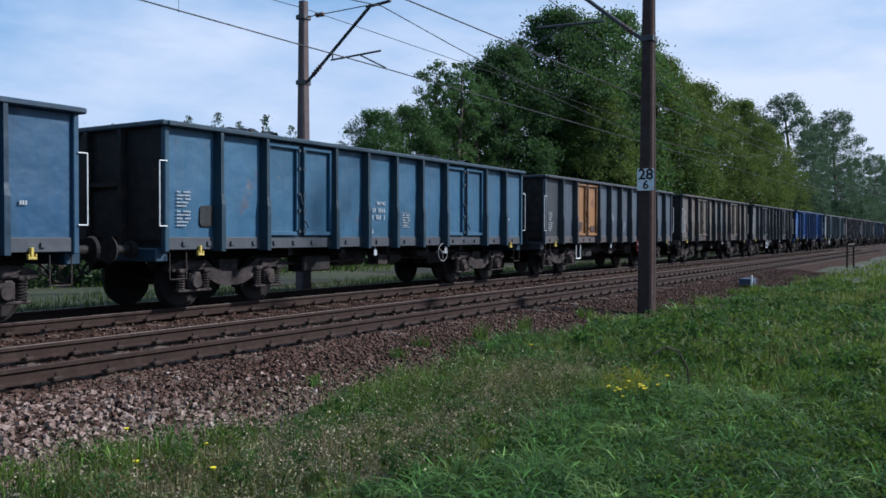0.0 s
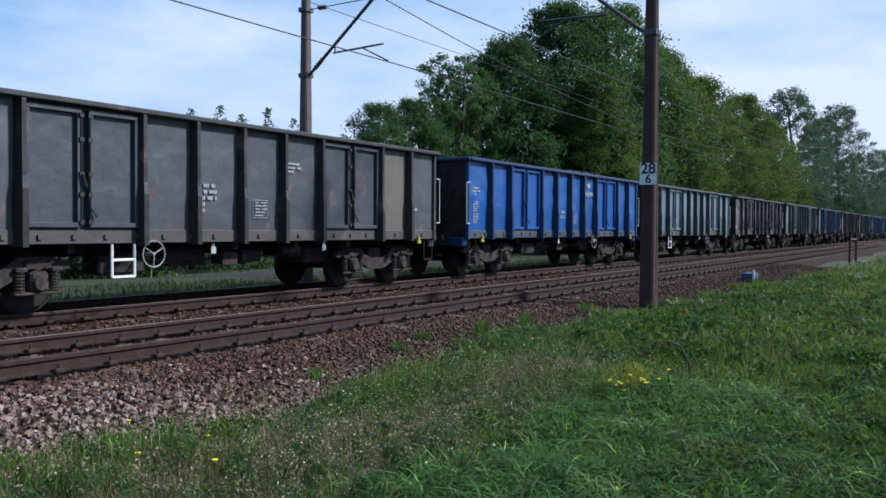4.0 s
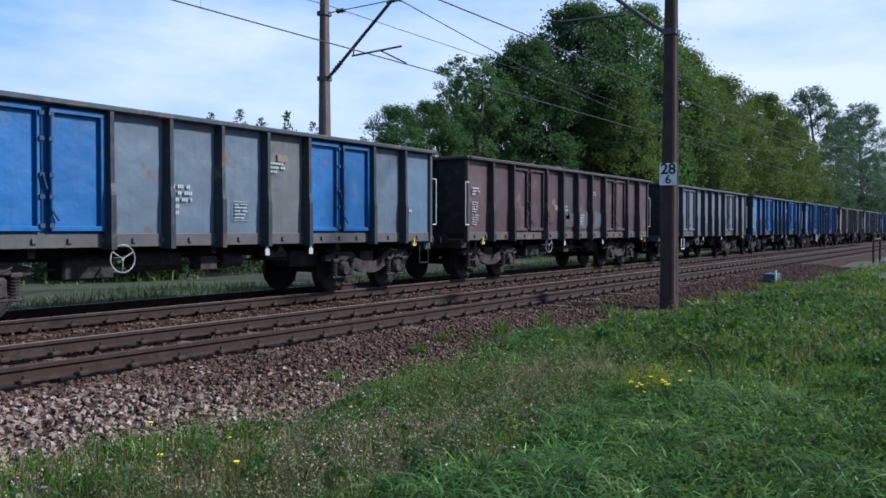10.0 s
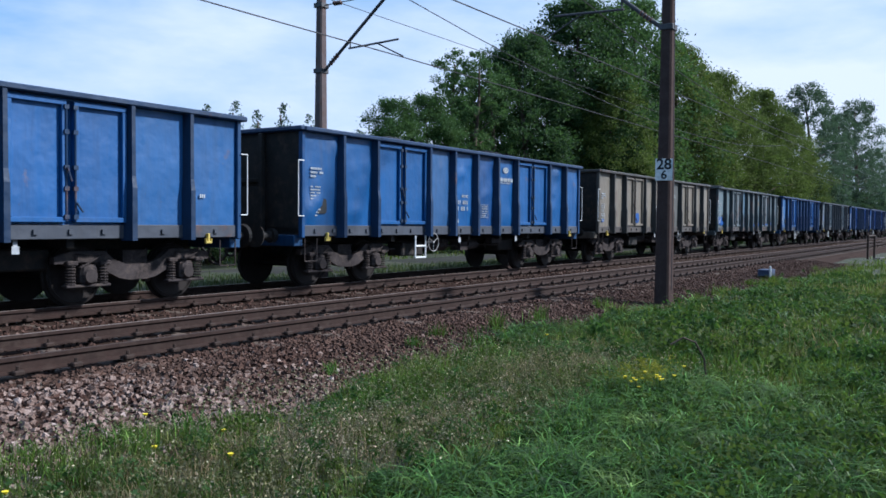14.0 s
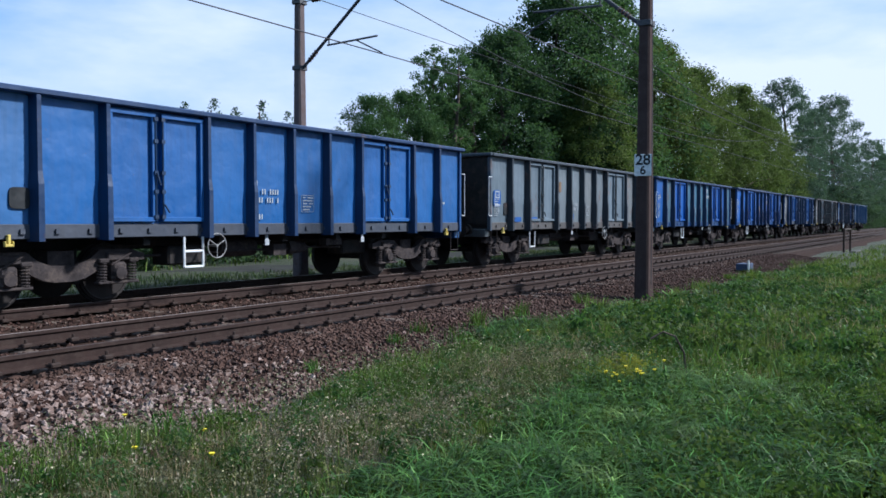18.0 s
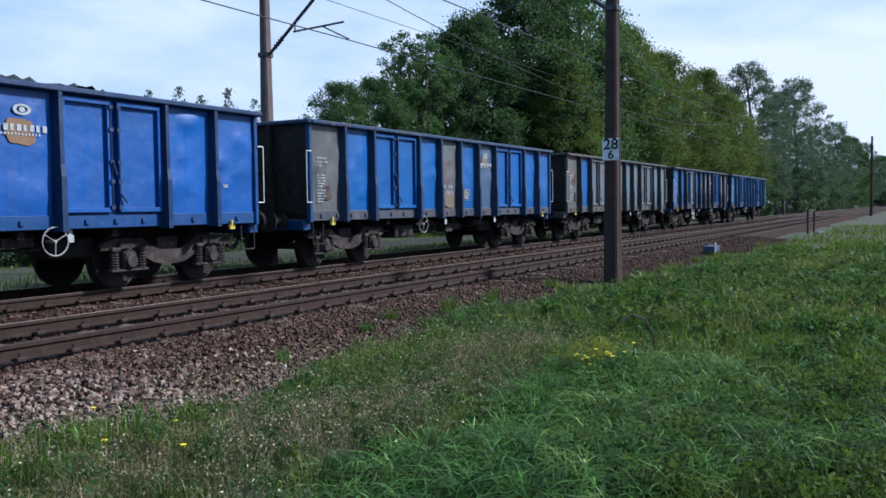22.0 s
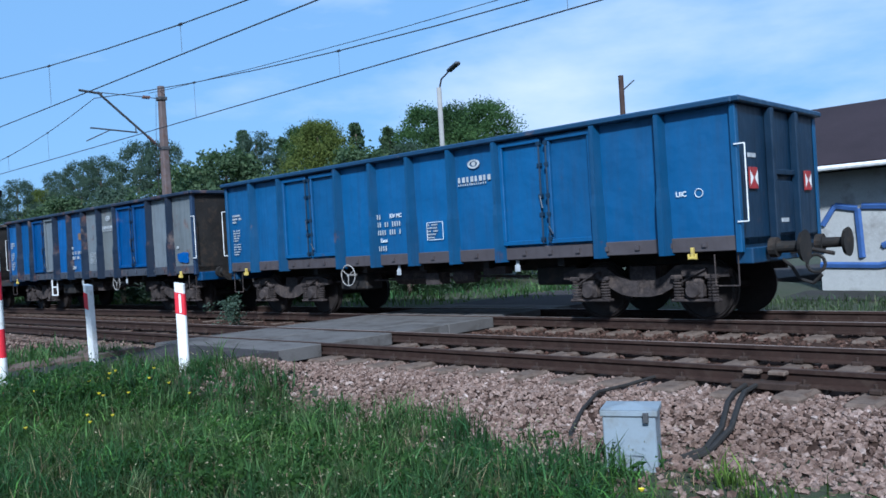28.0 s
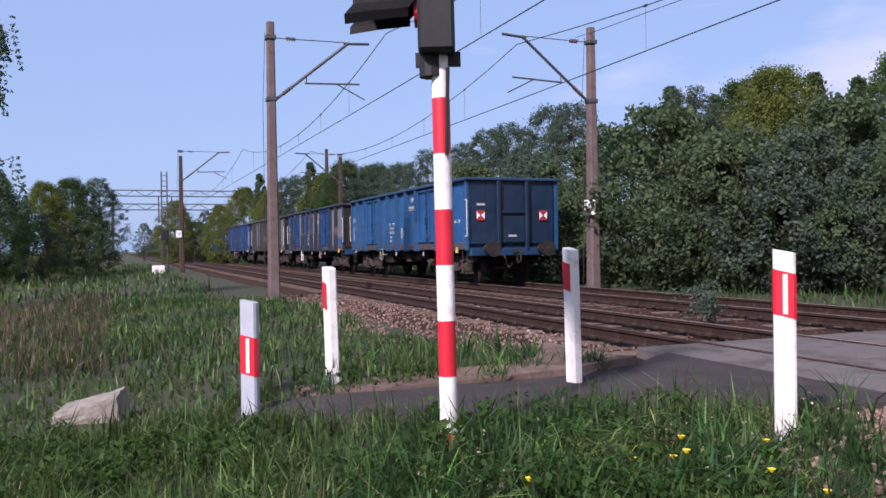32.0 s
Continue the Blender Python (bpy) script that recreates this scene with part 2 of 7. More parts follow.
def stones(name, stops):
    m, nt, b = nodes_of(name)
    g, tc = nt.nodes.new("ShaderNodeNewGeometry"), nt.nodes.new("ShaderNodeTexCoord")
    oi = nt.nodes.new("ShaderNodeObjectInfo")
    ad = nt.nodes.new("ShaderNodeMath")
    ad.operation = "FRACT"
    a2 = nt.nodes.new("ShaderNodeMath")
    nt.links.new(g.outputs["Random Per Island"], a2.inputs[0])
    nt.links.new(oi.outputs["Random"], a2.inputs[1])
    nt.links.new(a2.outputs[0], ad.inputs[0])
    c = ramp(nt, ad.outputs[0], stops).outputs["Color"]
    n = noise_node(nt, 35, 6, 0.65, tc.outputs["Object"])
    big = noise_node(nt, 0.6, 4, 0.6, tc.outputs["Object"])
    c = mix_rgb(nt, 1.0, c, ramp(nt, n.outputs["Fac"], [(0.3, (0.35, 0.33, 0.33)), (0.7, (1.35, 1.32, 1.32))]).outputs["Color"], "MULTIPLY")
    c = mix_rgb(nt, ramp(nt, big.outputs["Fac"], [(0.42, (0, 0, 0)), (0.62, (0.7, 0.7, 0.7))]).outputs["Color"], c, mix_rgb(nt, 0.6, c, (0.075, 0.045, 0.032)))
    nt.links.new(c, b.inputs["Base Color"])
    b.inputs["Roughness"].default_value = 0.88
    b.inputs["Specular IOR Level"].default_value = 0.2
    bump_into(nt, b, n.outputs["Fac"], 0.4, 0.01)
    return m


M_PAINT = wagon_paint("weathered_wagon_paint")
M_GLOSSY = wagon_paint("dented_glossy_wagon_paint", 0.035, (0.34, 0.58), 0.45)
M_PALEBAR = plain("dusty_white_bar_paint", (0.27, 0.26, 0.25), 0.7, 0, 0.4, 5, 40, 0.05, (0.09, 0.07, 0.06))
M_BLACK = plain("grimy_and_shade_black_steel", (0.0161, 0.0146, 0.0139), 0.75, 0.1, 0.5, 3, 30, 0.3, (0.0438, 0.0307, 0.0219))
M_BOGIE = plain("dusty_brown_steel", (0.042, 0.035, 0.034), 0.85, 0.1, 0.6, 4, 30, 0.3, (0.090, 0.070, 0.060))
M_SILL = plain("rusty_sill_steel", (0.073, 0.0526, 0.0423), 0.8, 0.0, 0.5, 2.5, 25, 0.3, (0.1168, 0.0949, 0.0839))
M_WHEEL = plain("worn_wheel_steel", (0.0204, 0.0161, 0.0146), 0.7, 0.2, 0.4, 5, 30, 0.2)
M_WHITE = plain("white_paint", (0.6364, 0.6364, 0.6278), 0.5, 0, 0.10, 5, 50, 0.05, (0.4472, 0.43, 0.3956))
M_RED = plain("red_reflective_paint", (0.473, 0.0155, 0.0301), 0.4, 0, 0.15, 5, 50, 0.05)
M_TAIL = plain("dusty_red_plate_paint", (0.2482, 0.0219, 0.0256), 0.6, 0, 0.3, 9, 50, 0.05, (0.1022, 0.0511, 0.0438))
M_SIGN = plain("fresh_white_lettering", (0.5332, 0.559, 0.5848), 0.6, 0, 0.15, 12, 60, 0.0)
M_YELLOW = plain("yellow_paint", (0.46, 0.35, 0.075), 0.6, 0, 0.35, 8, 50, 0.05, (0.22, 0.17, 0.10))
M_MARK = plain("chalky_white_lettering", (0.3066, 0.3212, 0.3358), 0.8, 0, 0.35, 12, 60, 0.0)
M_DARKBOARD = plain("black_board_paint", (0.0146, 0.0161, 0.0182), 0.6, 0, 0.3, 8, 50, 0.0)
M_COAL = plain("coal", (0.0131, 0.0131, 0.0146), 0.55, 0, 0.6, 6, 20, 0.8)
M_RAIL = plain("rusty_rail_steel", (0.0285, 0.0155, 0.0118), 0.75, 0.2, 0.35, 5, 40, 0.2, (0.0465, 0.031, 0.0236))
M_RAILTOP = plain("polished_rail_head", (0.24, 0.19, 0.165), 0.5, 0.3, 0.25, 1.5, 40, 0.03, (0.10, 0.066, 0.05))
M_RAILDULL = plain("browned_rail_head", (0.060, 0.040, 0.032), 0.7, 0.2, 0.25, 3, 40, 0.03)
M_SLEEPER = plain("weathered_concrete_sleeper", (0.111, 0.0846, 0.0689), 0.9, 0, 0.25, 5, 40, 0.4, (0.0584, 0.0362, 0.0269))
M_CLIP = plain("rusty_rail_clip", (0.0365, 0.0234, 0.0182), 0.8, 0.2, 0.4, 8, 40, 0.2)
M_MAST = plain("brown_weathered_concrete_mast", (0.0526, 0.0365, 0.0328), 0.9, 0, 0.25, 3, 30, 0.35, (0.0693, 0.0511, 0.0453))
# Copy of the mast concrete, lightened in the colour where masts look paler.
M_MASTFAR = plain("lightened_weathered_concrete_mast", (0.1095, 0.0876, 0.0861), 0.9, 0, 0.25, 3, 30, 0.35, (0.0949, 0.0621, 0.0511))
M_ARM = plain("dark_galvanised_steel", (0.073, 0.073, 0.0766), 0.6, 0.5, 0.3, 6, 30, 0.1)
M_WIRE = plain("dark_copper_wire", (0.0401, 0.038, 0.0401), 0.6, 0.3, 0.2, 6, 30, 0)
M_INSUL = plain("brown_glazed_insulator", (0.073, 0.0328, 0.0219), 0.25, 0, 0.2, 6, 30, 0)
M_ASPHALT = plain("worn_grey_asphalt", (0.0427, 0.0391, 0.0402), 0.9, 0, 0.25, 1.2, 60, 0.5, (0.0628, 0.0562, 0.0522))
M_SLAB = plain("pale_concrete_slab", (0.102, 0.096, 0.093), 0.9, 0, 0.2, 1.5, 40, 0.4, (0.0554, 0.0486, 0.0443))
M_CABINET = plain("pale_grey_painted_cabinet", (0.1879, 0.2193, 0.2505), 0.5, 0, 0.10, 3, 40, 0.05, (0.1537, 0.1651, 0.1708))
M_CABLE = plain("black_rubber_cable", (0.0182, 0.0161, 0.0146), 0.7, 0, 0.3, 8, 40, 0)
M_PLASTER = plain("off_white_plaster", (0.3066, 0.3066, 0.2993), 0.9, 0, 0.15, 1.0, 30, 0.4, (0.1898, 0.1825, 0.1752))
M_ROOF = plain("dark_roof_sheet", (0.02, 0.0138, 0.018), 0.8, 0, 0.3, 1.2, 20, 0.4)
M_BRICK = plain("red_chimney_brick", (0.15, 0.062, 0.045), 0.9, 0, 0.25, 4, 30, 0.4)
M_SPRAY = plain("blue_spray_paint", (0.0438, 0.0876, 0.2336), 0.6, 0, 0.25, 4, 30, 0)
M_GREYPOST = plain("grey_blue_plastic_post", (0.3066, 0.3431, 0.3869), 0.6, 0, 0.12, 6, 40, 0.05)
M_LAMPPOST = plain("pale_concrete_lamp_post", (0.2102, 0.2059, 0.1971), 0.8, 0, 0.15, 3, 30, 0.2)
M_BARK = plain("grey_brown_bark", (0.0876, 0.0693, 0.0548), 0.95, 0, 0.4, 5, 25, 0.8)
M_STONE = plain("pale_broken_concrete", (0.20, 0.19, 0.165), 0.9, 0, 0.3, 5, 35, 0.8, (0.12, 0.11, 0.085))
M_DIRT = plain("trampled_brown_soil", (0.125, 0.092, 0.077), 0.95, 0, 0.4, 2, 25, 0.8, (0.075, 0.055, 0.042))
M_BALLAST = stones("crushed_rock_ballast", [(0.0, (0.105, 0.068, 0.054)), (0.4, (0.188, 0.132, 0.108)), (0.8, (0.245, 0.180, 0.150)), (0.96, (0.262, 0.202, 0.174)), (1.0, (0.40, 0.335, 0.30))])
M_BED = stones("brown_ballast_bed", [(0.0, (0.0245, 0.0122, 0.0086)), (0.5, (0.0576, 0.0295, 0.0209)), (0.93, (0.0972, 0.0554, 0.041)), (1.0, (0.1944, 0.144, 0.1224))])
M_BEDBASE = plain("brown_stone_dust", (0.035, 0.0217, 0.0168), 0.95, 0, 0.45, 3, 45, 0.8, (0.0595, 0.0406, 0.0322))
M_LEAF_A = leafy("deep_green_leaves", (0.018, 0.042, 0.018), (0.072, 0.124, 0.042))
M_LEAF_D = leafy("dark_bush_leaves", (0.034, 0.062, 0.032), (0.106, 0.150, 0.074))
M_LEAF_B = leafy("fresh_yellow_green_leaves", (0.068, 0.094, 0.020), (0.152, 0.178, 0.042))
# Blue-grey cast puts the distance haze of far trees into the leaf colour.
M_LEAF_C = leafy("grey_green_and_hazed_leaves", (0.040, 0.066, 0.052), (0.092, 0.128, 0.090))
M_LEAF_E = leafy("mid_green_leaves", (0.038, 0.080, 0.028), (0.100, 0.166, 0.054))
M_GRASS = grassy("spring_grass", (0.030, 0.074, 0.013), (0.076, 0.128, 0.026), (0.165, 0.158, 0.072))
# Bluer roadside grass, its colour also darkened for the dimmer light there.
M_GRASS_ROAD = grassy("tall_roadside_grass", (0.0221, 0.0644, 0.0234), (0.0476, 0.0994, 0.0324), (0.0978, 0.1104, 0.0558))
M_DULLGRASS = grassy("dull_trackside_grass", (0.026, 0.050, 0.026), (0.048, 0.074, 0.036), (0.085, 0.090, 0.055))
M_LUSH = grassy("lush_broad_grass", (0.030, 0.086, 0.015), (0.056, 0.126, 0.024), (0.082, 0.136, 0.032))
M_ARCH = grassy("long_arching_grass", (0.034, 0.092, 0.018), (0.062, 0.140, 0.030), (0.110, 0.170, 0.048), 0.5, 0.30)
M_BROWNWEED = grassy("brown_dead_weeds", (0.095, 0.100, 0.050), (0.165, 0.142, 0.098), (0.215, 0.190, 0.145), 0.8, 0.25)
M_BROAD = leafy("yellow_green_broad_herbs", (0.018, 0.042, 0.007), (0.120, 0.150, 0.026), 1.1)
M_GRASS_DRY = grassy("dry_meadow_grass", (0.1553, 0.1301, 0.0766), (0.1962, 0.1577, 0.1034), (0.1799, 0.1301, 0.0958))
M_SEED = grassy("pale_seed_heads", (0.150, 0.160, 0.095), (0.200, 0.205, 0.135), (0.235, 0.220, 0.160), 0.8, 0.3)
M_SPURGE = leafy("yellow_green_flower_cushions", (0.120, 0.130, 0.012), (0.330, 0.300, 0.030), 1.5)
M_STRAW = grassy("dull_dead_grass", (0.075, 0.062, 0.052), (0.098, 0.080, 0.066), (0.085, 0.070, 0.060))
M_WEED = leafy("dark_broad_weeds", (0.0161, 0.0474, 0.0102), (0.0511, 0.1022, 0.0204), 0.7)
M_CLOVER = leafy("fresh_green_herbs", (0.0332, 0.0759, 0.0194), (0.0792, 0.1314, 0.0435), 0.9)
M_HERB = leafy("pale_meadow_herbs", (0.0912, 0.1058, 0.0453), (0.2044, 0.1935, 0.1132), 0.9)
M_PATH = plain("grey_gravel_path", (0.040, 0.039, 0.037), 0.95, 0, 0.35, 0.8, 25, 0.6, (0.028, 0.034, 0.02))
M_DULLBLUE = plain("faded_dark_blue_paint", (0.0401, 0.0548, 0.0949), 0.7, 0, 0.25, 4, 30, 0.1)
M_PETAL = plain("yellow_petals", (0.645, 0.516, 0.0172), 0.6, 0, 0.1, 8, 40, 0)


def ground_material():
    m, nt, b = nodes_of("meadow_soil")
    tc = nt.nodes.new("ShaderNodeTexCoord")
    a, f = noise_node(nt, 0.35, 6, 0.6, tc.outputs["Object"]), noise_node(nt, 14, 6, 0.7, tc.outputs["Object"])
    c = ramp(nt, a.outputs["Fac"], [(0.3, (0.0109, 0.02, 0.0051)), (0.48, (0.02, 0.0284, 0.0088)), (0.64, (0.042, 0.0336, 0.019))]).outputs["Color"]
    c = mix_rgb(nt, 0.5, c, ramp(nt, f.outputs["Fac"], [(0.3, (0.0066, 0.0109, 0.0029)), (0.7, (0.0401, 0.0511, 0.0164))]).outputs["Color"])
    nt.links.new(c, b.inputs["Base Color"])
    b.inputs["Roughness"].default_value = 0.95
    bump_into(nt, b, f.outputs["Fac"], 0.8, 0.06)
    return m


M_GROUND = ground_material()


# ---- building helpers ----
def mesh_of(name, bm, smooth=False):
    me = bpy.data.meshes.new(name)
    bm.to_mesh(me)
    bm.free()
    if smooth:
        me.polygons.foreach_set("use_smooth", [True] * len(me.polygons))
    return me


def part(name, data, material, parent, label="", m=None):
    """One mesh object under a thing or a part."""
    me = mesh_of(name, data) if isinstance(data, bmesh.types.BMesh) else data
    if material and not me.materials:
        me.materials.append(material)
    ob = new(name, me)
    ob.parent = parent
    if m is not None:
        ob.matrix_basis = m
    if label:
        ob["label"] = label
    return ob


def thing(name, m, label, category, group="", kind=""):
    return_ob = new(name)
    return_ob.empty_display_size = 0.2
    return_ob.matrix_basis = m
    return tagged(return_ob, label, category, group, kind)


def solo(name, data, material, label, category="", group="", kind="", m=None):
    me = mesh_of(name, data) if isinstance(data, bmesh.types.BMesh) else data
    if material and not me.materials:
        me.materials.append(material)
    ob = new(name, me)
    if m is not None:
        ob.matrix_basis = m
    return tagged(ob, label, category, group, kind)


def box(bm, x0, x1, y0, y1, z0, z1, bevel=0.0):
    m = Matrix.Translation(((x0 + x1) / 2, (y0 + y1) / 2, (z0 + z1) / 2)) @ Matrix.Diagonal((x1 - x0, y1 - y0, z1 - z0, 1))
    r = bmesh.ops.create_cube(bm, size=1, matrix=m)
    if bevel:
        es = list({e for v in r["verts"] for e in v.link_edges})
        bmesh.ops.bevel(bm, geom=es, offset=bevel, segments=1, affect="EDGES")
    return r["verts"]


def boxed(x0, x1, y0, y1, z0, z1, bevel=0.0):
    bm = bmesh.new()
    box(bm, x0, x1, y0, y1, z0, z1, bevel)
    return bm


def tube(bm, a, b, r0, r1=None, seg=8):
    a, b = Vector(a), Vector(b)
    d = b - a
    m = Matrix.Translation((a + b) / 2) @ d.to_track_quat("Z", "Y").to_matrix().to_4x4()
    bmesh.ops.create_cone(bm, cap_ends=True, segments=seg, radius1=r0, radius2=r0 if r1 is None else r1, depth=d.length, matrix=m)


def tubes(points, r, seg=6):
    bm = bmesh.new()
    for a, b in zip(points, points[1:]):
        tube(bm, a, b, r, r, seg)
    return bm


def ring(bm, centre, axis, radius, r, seg=20):
    axis = Vector(axis)
    q = axis.to_track_quat("Z", "Y").to_matrix()
    pts = [Vector(centre) + q @ Vector((radius * math.cos(2 * math.pi * i / seg), radius * math.sin(2 * math.pi * i / seg), 0)) for i in range(seg)]
    for a, b in zip(pts, pts[1:] + pts[:1]):
        tube(bm, a, b, r, r, 5)


def extrude_profile(name, profile, x0, x1):
    """A profile of (y, z) points drawn along x."""
    n = len(profile)
    vs = [(x, y, z) for x in (x0, x1) for y, z in profile]
    fs = [(i, (i + 1) % n, n + (i + 1) % n, n + i) for i in range(n)] + [tuple(range(n))[::-1], tuple(range(n, 2 * n))]
    me = bpy.data.meshes.new(name)
    me.from_pydata(vs, [], fs)
    return me


def raw_mesh(name, verts, faces):
    me = bpy.data.meshes.new(name)
    nv, nf, k = len(verts), len(faces), faces.shape[1]
    me.vertices.add(nv)
    me.vertices.foreach_set("co", np.ascontiguousarray(verts, dtype=np.float32).ravel())
    me.loops.add(nf * k)
    me.loops.foreach_set("vertex_index", np.ascontiguousarray(faces, dtype=np.int32).ravel())
    me.polygons.add(nf)
    me.polygons.foreach_set("loop_start", np.arange(0, nf * k, k, dtype=np.int32))
    me.update(calc_edges=True)
    me.shade_flat()
    return me


def smooth01(v, a, b):
    t = np.clip((v - a) / (b - a), 0, 1)
    return t * t * (3 - 2 * t)


ROAD_NEAR = ((-9.75, 6.85), (-9.95, 5.6), (-10.1, 4.7), (-10.35, 3.95), (-10.75, 3.3), (-11.2, 2.75), (-11.75, 2.35))
ROAD_FAR = ((-12.75, 6.85), (-12.1, 6.0), (-11.75, 5.1), (-11.7, 4.2), (-11.75, 3.5), (-11.85, 3.0), (-12.1, 2.45))


def on_road(x, y):
    """Whether a place lies on the asphalt (even-odd rule)."""
    ring_pts = ROAD_NEAR + ROAD_FAR[::-1]
    inside = np.zeros(np.shape(x), bool)
    for (ax, ay), (bx, by) in zip(ring_pts, ring_pts[1:] + ring_pts[:1]):
        if ay != by:
            inside ^= ((ay > y) != (by > y)) & (x < (bx - ax) * (y - ay) / (by - ay) + ax)
    return inside


def ground_z(x, y):
    """Height of the meadow over the rail heads' level."""
    x, y = np.asarray(x, float), np.asarray(y, float)
    z = -0.33 + 0.035 * np.sin(x * 0.55 + y * 0.3) + 0.03 * np.sin(y * 0.9 - x * 0.23)
    ramp_up = smooth01(-x, 7.4, 8.9) * (1 - 0.55 * smooth01(-x, 13.2, 17.0)) * smooth01(y, 1.4, 3.4) * (1 - smooth01(y, 20, 26))
    return z + ramp_up * 0.26 - 0.30 * smooth01(y, 6.2, 7.2) * (1 - smooth01(y, 13.6, 15.0)) * (1 - 0.0 * x)


def motions():
    """The train runs towards -x; every wagon keeps its place in it, and its wheels roll."""
    for k, w in enumerate(TRAIN):
        shift = (k - len(TRAIN) + 1) * 14.145
        walk(w, [(t, pose(x + shift, TRACK_FAR, 0)) for t, x in LAST_WAGON])
    ts, xs = zip(*LAST_WAGON)
    steps = [i / 20 for i in range(641)]
    turns = [-math.degrees((xs[0] - float(np.interp(t, ts, xs))) / 0.46) for t in steps]
    for k, ob, ax in WHEELSETS:
        if k >= len(TRAIN) - ROLLING:
            walk(ob, [(t, pose(ax, 0, 0.465, 0, a, 0)) for t, a in zip(steps, turns)])


# ---- ground, track bed, rails ----
def build_ground():
    xs = np.concatenate([[-1500, -700, -350, -200, -130], np.arange(-90, -20, 3.0), np.arange(-20, 30, 0.7), np.arange(30, 120, 4.0), [150, 220, 350, 700, 1500]])
    ys = np.concatenate([[-1500, -600, -250, -120, -60, -40], np.arange(-30, -6, 2.5), np.arange(-6, 8, 0.6), np.arange(8, 30, 1.5), [34, 45, 60, 90, 150, 300, 700, 1500]])
    gx, gy = np.meshgrid(xs, ys, indexing="ij")
    gz = ground_z(gx, gy)
    v = np.stack([gx, gy, gz], -1).reshape(-1, 3)
    nx, ny = len(xs), len(ys)
    i, j = np.meshgrid(np.arange(nx - 1), np.arange(ny - 1), indexing="ij")
    a = (i * ny + j).ravel()
    f = np.stack([a, a + ny, a + ny + 1, a + 1], -1)
    me = raw_mesh("ground", v, f)
    me.polygons.foreach_set("use_smooth", [True] * len(me.polygons))
    solo("ground", me, M_GROUND, "grassy meadow soil with tufts and bare patches", kind="structure")


Y1, Y2, Y3, Y4 = 7.76, 9.23, 11.72, 13.20      # rails of the near and of the far track
TRACK_NEAR, TRACK_FAR = (Y1 + Y2) / 2, (Y3 + Y4) / 2
RAIL_END = 420.0


def build_bed():
    prof = [(5.35, -0.62), (5.55, -0.40), (6.65, -0.235), (9.9, -0.215), (10.5, -0.24), (10.95, -0.215), (14.2, -0.215), (15.4, -0.45), (15.6, -0.7)]
    me = extrude_profile("ballast_bed", prof, -RAIL_END, RAIL_END)
    solo("ballast_bed", me, M_BEDBASE, "brown crushed-rock ballast bed under two tracks", kind="structure")


def rail_mesh():
    half = [(0.036, 0.0), (0.036, -0.035), (0.010, -0.050), (0.009, -0.125), (0.068, -0.145), (0.068, -0.158)]
    prof = [(y, z) for y, z in half] + [(-y, z) for y, z in reversed(half)]
    return extrude_profile("rail", prof, -RAIL_END, RAIL_END)


def build_rails():
    me = rail_mesh()
    me.materials.append(M_RAIL)
    top = extrude_profile("running_surface", [(-0.014, 0.0), (0.020, 0.0), (0.020, 0.003), (-0.014, 0.003)], -RAIL_END, RAIL_END)
    top.materials.append(M_RAILTOP)
    dull = top.copy()
    dull.materials.clear()
    dull.materials.append(M_RAILDULL)
    for y in (Y1, Y2, Y3, Y4):
        ob = new("rail", me)
        ob.matrix_basis = pose(0, y, 0)
        tagged(ob, "long rusty steel rail with a polished head", "rail", "rails of the two tracks", "structure")
        part("running_surface", dull if y == Y1 else top, None, ob)


def sleeper_mesh():
    bm = bmesh.new()
    box(bm, -0.13, 0.13, -1.28, 1.28, -0.33, -0.165, 0.025)
    return mesh_of("sleeper", bm)


def clip_mesh():
    bm = bmesh.new()
    for s in (-1, 1):
        box(bm, -0.055, 0.055, s * 0.105 - 0.04, s * 0.105 + 0.04, -0.166, -0.115, 0.012)
        tube(bm, (0, s * 0.10, -0.125), (0, s * 0.10, -0.075), 0.017, 0.017, 6)
    return mesh_of("rail_clip", bm)


